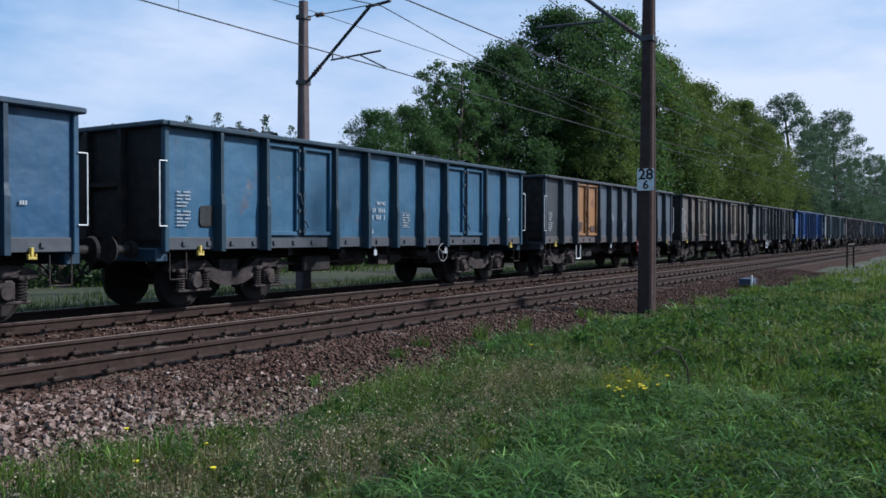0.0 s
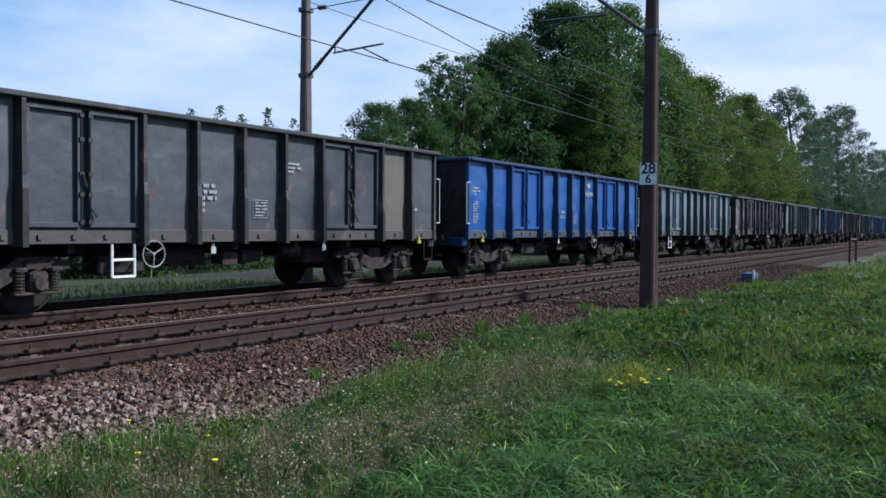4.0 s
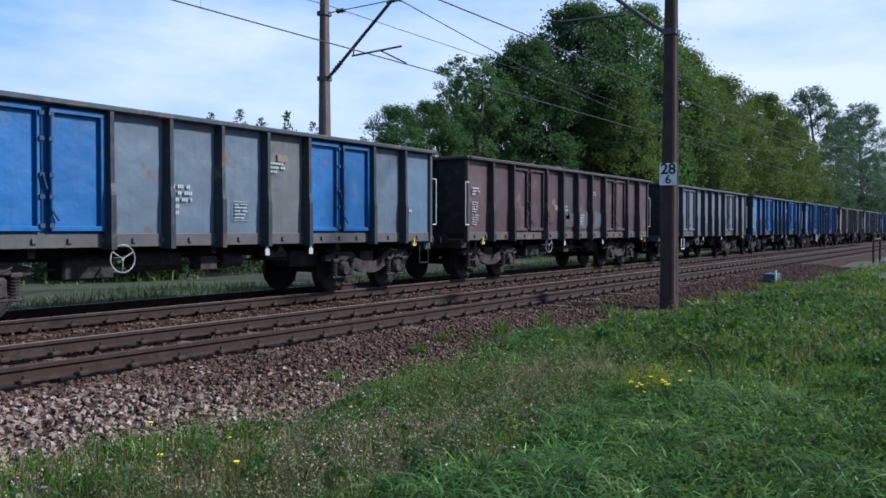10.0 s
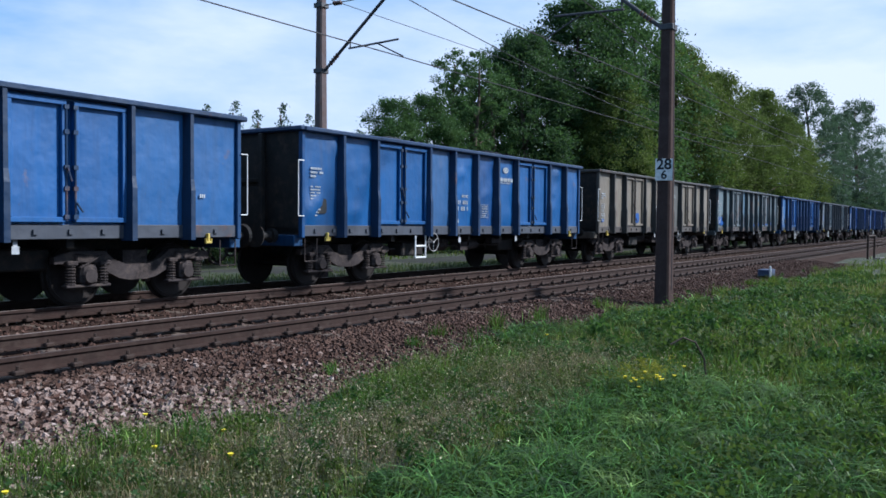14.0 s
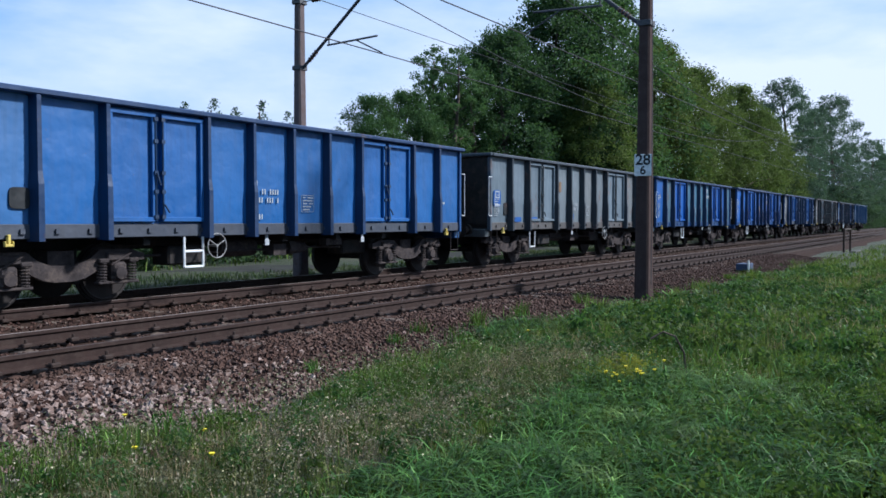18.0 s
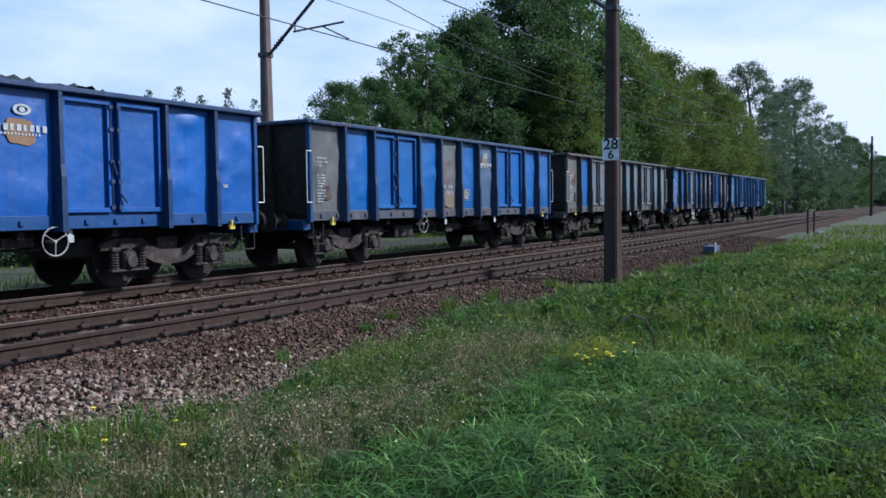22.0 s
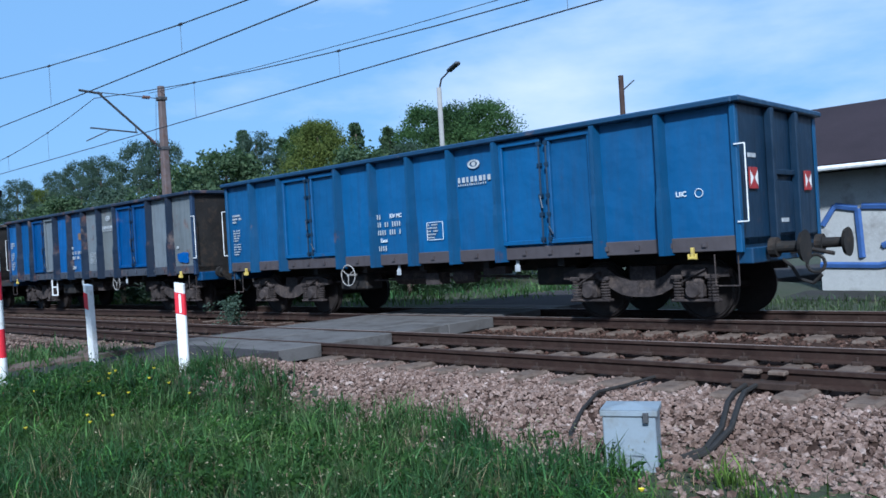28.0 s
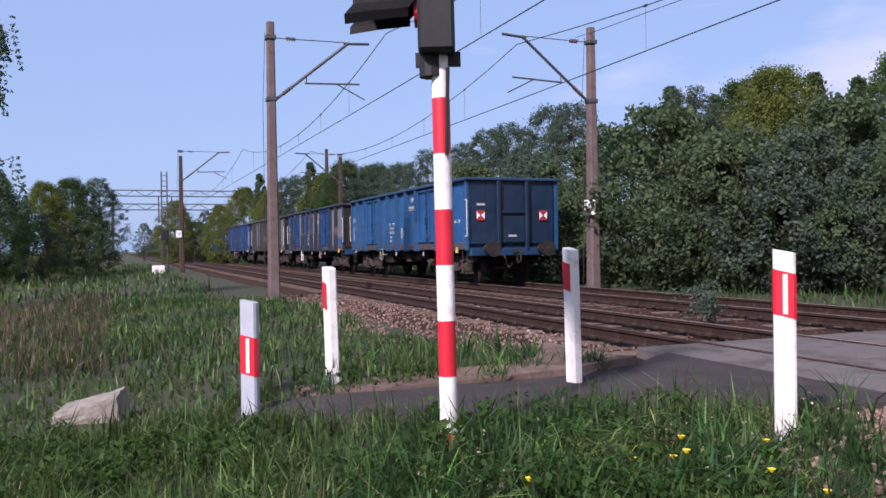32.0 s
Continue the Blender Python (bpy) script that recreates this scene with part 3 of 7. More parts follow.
def build_sleepers():
    sm, cm = sleeper_mesh(), clip_mesh()
    sm.materials.append(M_SLEEPER)
    cm.materials.append(M_CLIP)
    for ty in (TRACK_NEAR, TRACK_FAR):
        road = thing("track_sleepers", pose(0, ty, 0), "row of weathered concrete sleepers in brown ballast", "sleepers", "", "structure")
        for i in range(-34, 110):
            x = i * 0.6 + 0.13
            if -14.2 < x < -10.0:
                continue
            sink = 0.0 if -9.5 < x < 3.3 else -0.045
            part("sleeper", sm, None, road, "", pose(x, 0, sink + 0.012 * math.sin(i * 2.3), 0, 0, 0.6 * math.sin(i * 1.7)))
        far = []
        for i in list(range(-300, -34)) + list(range(110, 420)):
            far.append(i * 0.6 + 0.13)
        far = np.array(far)
        c = np.array([(sx, sy, sz) for sx in (-0.13, 0.13) for sy in (-1.28, 1.28) for sz in (-0.33, -0.205)])
        q = np.array([(0, 1, 3, 2), (4, 6, 7, 5), (1, 5, 7, 3), (0, 4, 5, 1), (2, 3, 7, 6)])
        v = (c[None] + np.stack([far, 0 * far, 0 * far], -1)[:, None]).reshape(-1, 3)
        f = (q[None] + (np.arange(len(far)) * 8)[:, None, None]).reshape(-1, 4)
        part("far_sleepers", raw_mesh("far_sleepers", v, f), M_SLEEPER, road)["kind"] = "stuff"
        # clips along both rails, too many to count
        bm = bmesh.new()
        bm.from_mesh(cm)
        tv = np.array([w.co[:] for w in bm.verts])
        bmesh.ops.triangulate(bm, faces=bm.faces[:])
        tf = np.array([[w.index for w in fc.verts] for fc in bm.faces])
        bm.free()
        xs = np.arange(-34, 150) * 0.6 + 0.13
        xs = xs[(xs < -14.2) | (xs > -10.0)]
        offs = np.array([(x, s, 0) for x in xs for s in (-(Y2 - Y1) / 2, (Y2 - Y1) / 2)])
        v = (tv[None] + offs[:, None]).reshape(-1, 3)
        f = (tf[None] + (np.arange(len(offs)) * len(tv))[:, None, None]).reshape(-1, 3)
        part("rail_clips", raw_mesh("rail_clips", v, f), M_CLIP, road, "rusty rail clips and bolts")["kind"] = "stuff"


STONE_V = np.array([(-1, -0.7, -0.6), (0.9, -0.9, -0.5), (1, 0.75, -0.6), (-0.8, 0.9, -0.5), (-0.6, -0.85, 0.55), (0.7, -0.5, 0.7), (0.85, 0.6, 0.45), (-0.75, 0.5, 0.65)])
STONE_F = np.array([(0, 2, 1), (0, 3, 2), (4, 5, 6), (4, 6, 7), (0, 1, 5), (0, 5, 4), (1, 2, 6), (1, 6, 5), (2, 3, 7), (2, 7, 6), (3, 0, 4), (3, 4, 7)])


def stone_cloud(rng, pts, sizes):
    n = len(pts)
    ax = rng.uniform(0.55, 1.15, (n, 1, 3)) * sizes[:, None, None]
    a, b = rng.uniform(0, 6.28, n), rng.uniform(0, 6.28, n)
    ca, sa, cb, sb = np.cos(a), np.sin(a), np.cos(b), np.sin(b)
    v = STONE_V[None] * ax * (1 + rng.uniform(-0.38, 0.30, (n, 8, 3)))
    x, y, z = v[..., 0], v[..., 1], v[..., 2]
    x, y = x * ca[:, None] - y * sa[:, None], x * sa[:, None] + y * ca[:, None]
    y, z = y * cb[:, None] - z * sb[:, None], y * sb[:, None] + z * cb[:, None]
    v = np.stack([x, y, z], -1) + pts[:, None]
    f = STONE_F[None] + (np.arange(n) * 8)[:, None, None]
    return v.reshape(-1, 3), f.reshape(-1, 3)


def bed_z(y):
    return np.interp(y, [5.35, 5.55, 6.65, 9.9, 10.5, 10.95, 14.2], [-0.62, -0.40, -0.235, -0.215, -0.24, -0.215, -0.215])


def build_stones():
    rng = np.random.default_rng(4)
    n = 52000
    x = np.concatenate([rng.uniform(-9.7, 14, int(n * 0.66)), rng.uniform(14, 40, n - int(n * 0.66) - 3000), rng.uniform(-30, -14.5, 3000)])
    y = np.where(rng.random(len(x)) < 0.07, rng.uniform(4.7, 5.6, len(x)), rng.uniform(5.3, 7.7, len(x)))
    z = np.maximum(bed_z(y), ground_z(x, y)) + rng.uniform(0.0, 0.03, len(x))
    v, f = stone_cloud(rng, np.stack([x, y, z], -1), rng.uniform(0.014, 0.034, len(x)))
    # Rust-brown stones towards +x also hold the shade of that stretch in colour.
    tone = np.repeat((x - 3.4) * 0.30 + (y - 6.6) * 0.5 + rng.normal(0, 0.45, len(x)) > 0.35, 12)
    solo("ballast_shoulder", raw_mesh("ballast_shoulder", v, f[~tone]), M_BALLAST, "loose grey-pink crushed rock along the track", "ballast", kind="stuff")
    solo("brown_ballast", raw_mesh("brown_ballast", v, f[tone]), M_BED, "rust-brown crushed rock beside the rail", "ballast", kind="stuff")
    n = 26000
    x = np.concatenate([rng.uniform(-9.7, 26, 20000), rng.uniform(26, 75, 3500), rng.uniform(-40, -14.5, 2500)])
    y = rng.uniform(7.7, 14.6, n)
    for r in (Y1, Y2, Y3, Y4):
        y = np.where(np.abs(y - r) < 0.11, y + 0.3, y)
    z = bed_z(y) + rng.uniform(0.0, 0.035, n)
    v, f = stone_cloud(rng, np.stack([x, y, z], -1), rng.uniform(0.016, 0.034, n))
    solo("ballast_between_rails", raw_mesh("ballast_between_rails", v, f), M_BED, "brown oil-stained crushed rock between the rails", "ballast", kind="stuff")
    # the stones lying nearest, one by one
    kinds = []
    for k in range(6):
        vv, ff = stone_cloud(rng, np.zeros((1, 3)), np.array([1.0]))
        me = raw_mesh("stone", vv, ff)
        me.materials.append(M_BALLAST)
        kinds.append(me)
    heap = thing("near_ballast", pose(0, 0, 0), "edge of the ballast with single crushed stones", "ballast", "", "structure")
    for i in range(290):
        xx, yy = rng.uniform(-3.5, 5.5), rng.uniform(5.5, 6.9)
        s = rng.uniform(0.024, 0.042)
        ob = part("stone", kinds[i % 6], None, heap, "", pose(xx, yy, float(bed_z(yy)) + 0.03, 40 * rng.uniform(-1, 1), 40 * rng.uniform(-1, 1), rng.uniform(0, 360)))
        ob.scale = (s, s, s)


# ---- wagons ----
BODY, TOP, SILL0, SILL1 = 6.30, 3.12, 1.00, 1.24
POSTS = (-5.17, -4.07, -2.11, -1.05, 0.0, 1.05, 2.11, 4.07, 5.17)
PANELS = ((-6.25, -5.17), (-5.17, -4.07), (-2.11, -1.05), (-1.05, 0.0), (0.0, 1.05), (1.05, 2.11), (4.07, 5.17), (5.17, 6.25))
DOORS = ((-4.07, -3.09), (-3.09, -2.11), (2.11, 3.09), (3.09, 4.07))
SIDE = -1.42                                  # outer face of the plating


def panel_mesh(w, seed=0):
    """Sheet between two posts, bulged by its load; a seed adds knocks from within."""
    bm = bmesh.new()
    nx, nz = (12, 18) if seed else (6, 8)
    rng = random.Random(int(w * 1000) + seed)
    knocks = [(rng.uniform(-0.4, 0.4) * w, rng.uniform(1.45, 2.9), rng.uniform(0.09, 0.20), rng.uniform(0.012, 0.035)) for _ in range(7 if seed else 0)]
    grid = [[bm.verts.new((-w / 2 + w * i / nx, SIDE - 0.022 * math.sin(math.pi * i / nx) * math.sin(math.pi * j / nz) * rng.uniform(*((0.7, 0.9) if seed else (0.2, 1.2))), SILL1 + (TOP - 0.10 - SILL1) * j / nz)) for j in range(nz + 1)] for i in range(nx + 1)]
    for row in grid[1:-1]:
        for v in row[1:-1]:
            for kx, kz, kr, kd in knocks:
                v.co.y -= kd * math.exp(-((v.co.x - kx) ** 2 + (v.co.z - kz) ** 2) / (kr * kr))
    back = [[bm.verts.new((-w / 2 + w * i / nx, SIDE + 0.05, SILL1 + (TOP - 0.10 - SILL1) * j / nz)) for j in (0, nz)] for i in (0, nx)]
    for i in range(nx):
        for j in range(nz):
            bm.faces.new((grid[i][j], grid[i + 1][j], grid[i + 1][j + 1], grid[i][j + 1]))
    bm.faces.new((back[0][0], back[0][1], back[1][1], back[1][0]))
    me = mesh_of("panel", bm, True)
    me.materials.append(M_GLOSSY if seed else M_PAINT)
    return me


def door_mesh():
    bm = bmesh.new()
    w = 0.432
    z0, z1 = SILL1 + 0.03, TOP - 0.125
    box(bm, -w, w, SIDE - 0.005, SIDE + 0.02, z0, z1)
    box(bm, -0.488, 0.488, SIDE + 0.02, SIDE + 0.06, SILL1, TOP - 0.085)
    for a, b, c, d in ((-w, w, z1 - 0.075, z1), (-w, w, z0, z0 + 0.075), (-w, -w + 0.075, z0 + 0.075, z1 - 0.075), (w - 0.075, w, z0 + 0.075, z1 - 0.075)):
        box(bm, a, b, SIDE - 0.070, SIDE - 0.004, c, d, 0.008)
    me = mesh_of("door_leaf", bm)
    me.materials.append(M_PAINT)
    return me


def post_mesh():
    """A pressed side post, wider at the root, that bends inwards half way up."""
    bm = bmesh.new()
    secs = ((SILL0, 0.100, 0.045, 0.18), (1.30, 0.100, 0.045, 0.18), (1.80, 0.098, 0.043, 0.18), (1.98, 0.082, 0.034, 0.155), (TOP - 0.09, 0.078, 0.032, 0.15))
    rings = []
    for z, hw, crown, out in secs:
        rings.append([bm.verts.new(p) for p in ((-hw, SIDE + 0.03, z), (-crown, SIDE - out, z), (crown, SIDE - out, z), (hw, SIDE + 0.03, z))])
    for a, b in zip(rings, rings[1:]):
        for i in range(4):
            bm.faces.new((a[i], a[(i + 1) % 4], b[(i + 1) % 4], b[i]))
    bm.faces.new(rings[0][::-1])
    bm.faces.new(rings[-1])
    bmesh.ops.recalc_face_normals(bm, faces=bm.faces[:])
    me = mesh_of("post", bm)
    me.materials.append(M_PAINT)
    return me


def wagon_meshes():
    ms = {}
    for a, b in PANELS:
        w = round(b - a - 0.04, 3)
        if w not in ms:
            ms[w] = panel_mesh(w)
        for i in range(3):
            if ("knocked", w, i) not in ms:
                ms["knocked", w, i] = panel_mesh(w, 7 + i)
    ms["door"], ms["post"] = door_mesh(), post_mesh()
    bm = boxed(-BODY, BODY, SIDE - 0.15, SIDE + 0.09, TOP - 0.09, TOP, 0.02)
    ms["rail"] = mesh_of("top_rail", bm)
    bm = boxed(-BODY, BODY, SIDE - 0.02, SIDE + 0.06, SILL0 + 0.03, SILL1, 0.01)
    for x in np.arange(-5.9, 6.0, 0.53):
        box(bm, x - 0.035, x + 0.035, SIDE - 0.05, SIDE - 0.015, SILL0 + 0.10, SILL0 + 0.17)
    ms["sill"] = mesh_of("sill", bm)
    bm = bmesh.new()
    box(bm, -0.06, 0.03, SIDE - 0.06, SIDE + 0.04, SILL0, TOP - 0.08, 0.012)
    ms["corner"] = mesh_of("corner_post", bm)
    # end wall, facing -x, at the local origin
    ms["end"] = mesh_of("end_wall", boxed(0, 0.05, -1.40, 1.40, SILL0 + 0.05, TOP - 0.09))
    ms["stanchion"] = mesh_of("stanchion", boxed(-0.12, 0.0, -0.055, 0.055, SILL0, TOP - 0.09, 0.015))
    ms["endbar"] = mesh_of("cross_bar", boxed(-0.07, 0.0, -0.40, 0.40, 2.08, 2.16, 0.01))
    ms["endplate"] = mesh_of("end_plate", boxed(-0.035, 0.0, -0.40, 0.40, 1.22, 2.0, 0.015))
    ms["endrail"] = mesh_of("end_rail", boxed(-0.11, 0.08, -1.54, 1.54, TOP - 0.085, TOP + 0.003, 0.02))
    ms["beam"] = mesh_of("headstock", boxed(-0.10, 0.14, -1.36, 1.36, 0.84, SILL0 + 0.06, 0.015))
    # whole far side in one piece
    bm = bmesh.new()
    box(bm, -BODY, BODY, -SIDE - 0.05, -SIDE, SILL1, TOP - 0.09)
    for x in POSTS + (-BODY + 0.05, BODY - 0.05):
        box(bm, x - 0.06, x + 0.06, -SIDE, -SIDE + 0.11, SILL0, TOP - 0.09)
    for x0, x1 in DOORS:
        box(bm, x0 + 0.05, x1 - 0.05, -SIDE, -SIDE + 0.035, SILL1 + 0.02, TOP - 0.16)
    box(bm, -BODY, BODY, -SIDE - 0.09, -SIDE + 0.12, TOP - 0.09, TOP)
    box(bm, -BODY, BODY, -SIDE - 0.06, -SIDE + 0.02, SILL0 + 0.03, SILL1)
    ms["far"] = mesh_of("side_wall", bm)
    ms["floor"] = mesh_of("floor_plate", boxed(-BODY, BODY, -1.38, 1.38, 1.10, 1.20))
    ms["under"] = mesh_of("centre_sill", boxed(-6.2, 6.2, -0.28, 0.28, 0.80, 1.10))
    ms["cross"] = mesh_of("cross_beam", boxed(-0.06, 0.06, -1.30, 1.30, 0.90, 1.095))
    ms["hatch"] = mesh_of("equipment_box", boxed(-0.42, 0.42, -0.22, 0.22, -0.16, 0.16, 0.03))
    # brake gear under the floor
    bm = bmesh.new()
    tube(bm, (-1.2, -0.7, 0.78), (-0.3, -0.7, 0.78), 0.17, 0.17, 14)
    ms["tank"] = mesh_of("air_reservoir", bm)
    bm = bmesh.new()
    tube(bm, (0.5, -0.85, 0.75), (1.0, -0.85, 0.75), 0.14, 0.11, 12)
    tube(bm, (1.0, -0.85, 0.75), (2.2, -0.85, 0.72), 0.022, 0.022, 6)
    tube(bm, (-3.4, -0.9, 0.70), (0.5, -0.9, 0.74), 0.022, 0.022, 6)
    box(bm, -0.1, 0.25, -1.1, -0.8, 0.62, 0.84)
    box(bm, 1.4, 1.9, -1.15, -0.95, 0.78, 0.92)
    ms["gear"] = mesh_of("brake_rigging", bm)
    bm = boxed(-0.055, 0.055, -0.006, 0.006, -0.05, 0.06, 0.003)
    box(bm, -0.03, 0.03, 0.0, 0.02, 0.05, 0.2)
    ms["plate"] = mesh_of("indicator_plate", bm)
    bm = bmesh.new()
    ring(bm, (0, 0, 0), (0, 1, 0), 0.21, 0.011, 18)
    for i in range(3):
        a = 2.09 * i + 0.5
        tube(bm, (0, 0, 0), (0.21 * math.cos(a), 0, 0.21 * math.sin(a)), 0.009, 0.009, 5)
    tube(bm, (0, -0.01, 0), (0, 0.22, 0), 0.025, 0.02, 8)
    ms["brake_wheel"] = mesh_of("brake_wheel", bm)
    ms["handrail"] = mesh_of("handrail", tubes([(0.02, 0, 0), (-0.13, 0, 0.0), (-0.13, 0, 1.05), (0.02, 0, 1.05)], 0.010))
    ms["step"] = mesh_of("footstep", tubes([(-0.17, 0, 0.44), (-0.17, 0, 0), (0.17, 0, 0), (0.17, 0, 0.44)], 0.020))
    ms["cstep"] = mesh_of("corner_step", tubes([(-0.17, 0, 0.44), (-0.17, 0, 0), (0.17, 0, 0), (0.17, 0, 0.44)], 0.011))
    ms["ladder"] = mesh_of("footstep", tubes([(-0.2, 0, 0.5), (-0.2, 0, 0), (0.2, 0, 0), (0.2, 0, 0.5), (0.2, 0, 0.26), (-0.2, 0, 0.26)], 0.022))
    bm = bmesh.new()
    box(bm, -0.022, 0.022, -0.03, 0.03, -0.02, 0.12, 0.008)
    box(bm, -0.065, 0.065, -0.035, 0.02, -0.05, -0.008, 0.01)
    for q in (-0.065, 0.045):
        box(bm, q, q + 0.020, -0.035, 0.02, -0.05, 0.030, 0.006)
    ms["grip"] = mesh_of("release_handle", bm)
    bm = bmesh.new()
    tube(bm, (0, 0, 0), (-0.42, 0, 0), 0.085, 0.075, 14)
    tube(bm, (-0.10, 0, 0), (0, 0, 0), 0.14, 0.14, 14)
    ms["buffer"] = mesh_of("buffer", bm)
    bm = bmesh.new()
    tube(bm, (-0.42, 0, 0), (-0.47, 0, 0), 0.20, 0.225, 18)
    ms["buffer_head"] = mesh_of("buffer_head", bm)
    bm = bmesh.new()
    box(bm, -0.3, 0.05, -0.05, 0.05, -0.06, 0.06, 0.01)
    tube(bm, (-0.28, 0, 0.0), (-0.62, 0, -0.08), 0.03, 0.03, 8)
    ring(bm, (-0.36, 0, -0.22), (0, 1, 0), 0.13, 0.025, 10)
    ms["hook"] = mesh_of("coupling_hook", bm)
    ms["hose"] = mesh_of("brake_hose", tubes([(0, 0, 0), (-0.14, 0, -0.12), (-0.24, 0, -0.3), (-0.42, 0, -0.36), (-0.55, 0, -0.24)], 0.025, 7))
    ms["lock"] = mesh_of("door_lock", door_lock_mesh())
    # bogie
    bm = bmesh.new()
    for s in (-1, 1):
        y = s * 1.02
        prof = ((-1.42, 0.66), (-1.15, 0.66), (-0.68, 0.62), (-0.52, 0.50), (-0.34, 0.41), (-0.16, 0.375), (0.16, 0.375), (0.34, 0.41), (0.52, 0.50), (0.68, 0.62), (1.15, 0.66), (1.42, 0.66), (1.42, 0.76), (1.15, 0.84), (0.6, 0.84), (0.42, 0.70), (0.2, 0.62), (-0.2, 0.62), (-0.42, 0.70), (-0.6, 0.84), (-1.15, 0.84), (-1.42, 0.76))
        lo = [bm.verts.new((px, y - 0.06, pz)) for px, pz in prof]
        hi = [bm.verts.new((px, y + 0.06, pz)) for px, pz in prof]
        bm.faces.new(lo)
        bm.faces.new(hi[::-1])
        for i in range(len(prof)):
            k = (i + 1) % len(prof)
            bm.faces.new((lo[i], hi[i], hi[k], lo[k]))
    box(bm, -0.22, 0.22, -1.0, 1.0, 0.56, 0.84)
    bmesh.ops.recalc_face_normals(bm, faces=bm.faces[:])
    ms["bogie"] = mesh_of("bogie_frame", bm)
    bm = bmesh.new()
    box(bm, -0.14, 0.14, -1.17, -0.98, 0.34, 0.64, 0.04)
    tube(bm, (0, -1.21, 0.47), (0, -1.16, 0.47), 0.10, 0.125, 14)
    box(bm, -0.37, 0.37, -1.15, -1.0, 0.30, 0.345, 0.012)
    for q in (-0.27, 0.27):
        box(bm, q - 0.09, q + 0.09, -1.16, -1.0, 0.63, 0.70, 0.015)
    box(bm, -0.20, 0.20, -1.14, -1.0, 0.66, 0.80, 0.02)
    tube(bm, (-0.16, -1.17, 0.60), (0.20, -1.17, 0.78), 0.014, 0.014, 5)
    ms["axlebox"] = mesh_of("axle_box", bm)
    bm = bmesh.new()
    for k in range(7):
        ring(bm, (0, 0, 0.045 * k), (0, 0, 1), 0.065, 0.016, 10)
    ms["spring"] = mesh_of("coil_spring", bm)
    bm = bmesh.new()
    for s in (-1, 1):
        tube(bm, (0, s * 0.70, 0), (0, s * 0.78, 0), 0.46, 0.46, 28)
        tube(bm, (0, s * 0.665, 0), (0, s * 0.705, 0), 0.49, 0.485, 28)
        tube(bm, (0, s * 0.775, 0), (0, s * 0.80, 0), 0.30, 0.12, 20)
    tube(bm, (0, -1.0, 0), (0, 1.0, 0), 0.075, 0.075, 12)
    for s in (-1, 1):
        ring(bm, (0, s * 0.782, 0), (0, 1, 0), 0.425, 0.022, 28)
    ms["wheelset"] = mesh_of("wheelset", bm)
    bm = bmesh.new()
    box(bm, -0.05, 0.05, -0.82, -0.70, 0.30, 0.62, 0.015)
    tube(bm, (0, -0.76, 0.6), (0.03, -0.76, 0.86), 0.02, 0.02, 6)
    ms["shoe"] = mesh_of("brake_shoe", bm)
    for k, m in (("rail", M_PAINT), ("sill", M_PAINT), ("corner", M_PAINT), ("end", M_PAINT), ("stanchion", M_PAINT), ("endbar", M_PAINT), ("endplate", M_PAINT), ("endrail", M_PAINT), ("beam", M_PAINT), ("far", M_PAINT), ("floor", M_BLACK), ("under", M_BLACK), ("cross", M_BLACK), ("hatch", M_BLACK), ("tank", M_BOGIE), ("gear", M_BOGIE), ("brake_wheel", M_PALEBAR), ("handrail", M_WHITE), ("step", M_WHITE), ("ladder", M_WHITE), ("cstep", M_BOGIE), ("plate", M_MARK), ("grip", M_YELLOW), ("buffer", M_BLACK), ("buffer_head", M_BLACK), ("hook", M_BLACK), ("hose", M_BLACK), ("lock", M_PAINT), ("bogie", M_BOGIE), ("axlebox", M_BOGIE), ("spring", M_BOGIE), ("wheelset", M_WHEEL), ("shoe", M_BLACK)):
        if k == "brake_wheel":
            ms["brake_wheel_red"] = ms[k].copy()
            ms["brake_wheel_red"].materials.append(M_TAIL)
        # Black copies of the end parts, with their shade put into the colour.
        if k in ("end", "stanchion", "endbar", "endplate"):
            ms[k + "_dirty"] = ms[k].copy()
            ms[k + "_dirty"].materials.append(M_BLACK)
        ms[k].materials.append(m)
    return ms


def door_lock_mesh():
    bm = bmesh.new()
    y = SIDE - 0.075
    for s in (-0.07, 0.07):
        tube(bm, (s, y, SILL1 + 0.05), (s, y, TOP - 0.2), 0.016, 0.016, 6)
        for z in (1.35, 1.75, 2.05, 2.55, 2.9):
            box(bm, s - 0.035, s + 0.035, y - 0.02, y + 0.03, z - 0.03, z + 0.03)
    tube(bm, (-0.07, y - 0.03, 2.05), (-0.02, y - 0.05, 1.85), 0.016, 0.016, 6)
    tube(bm, (0.07, y - 0.03, 1.55), (0.16, y - 0.04, 1.42), 0.016, 0.016, 6)
    return bm


def bars_mesh(rows, pitch, high):
    """Rows of illegible lettering as plain bars: each row lists (start, length), or (start, length, height)."""
    bm = bmesh.new()
    for i, row in enumerate(rows):
        for x0, ln, *tall in row:
            box(bm, x0, x0 + ln, -0.006, 0.0, -i * pitch - (tall[0] if tall else high), -i * pitch)
    return mesh_of("lettering", bm)


def words(*lens):
    """A row of narrow bars, in groups of so many."""
    row, x = [], 0.0
    for n in lens:
        for _ in range(n):
            row.append((x, 0.026))
            x += 0.040
        x += 0.05
    return tuple(row)


def wide_words(*lens):
    return tuple((x * 1.6, w * 1.05) for x, w in words(*lens))


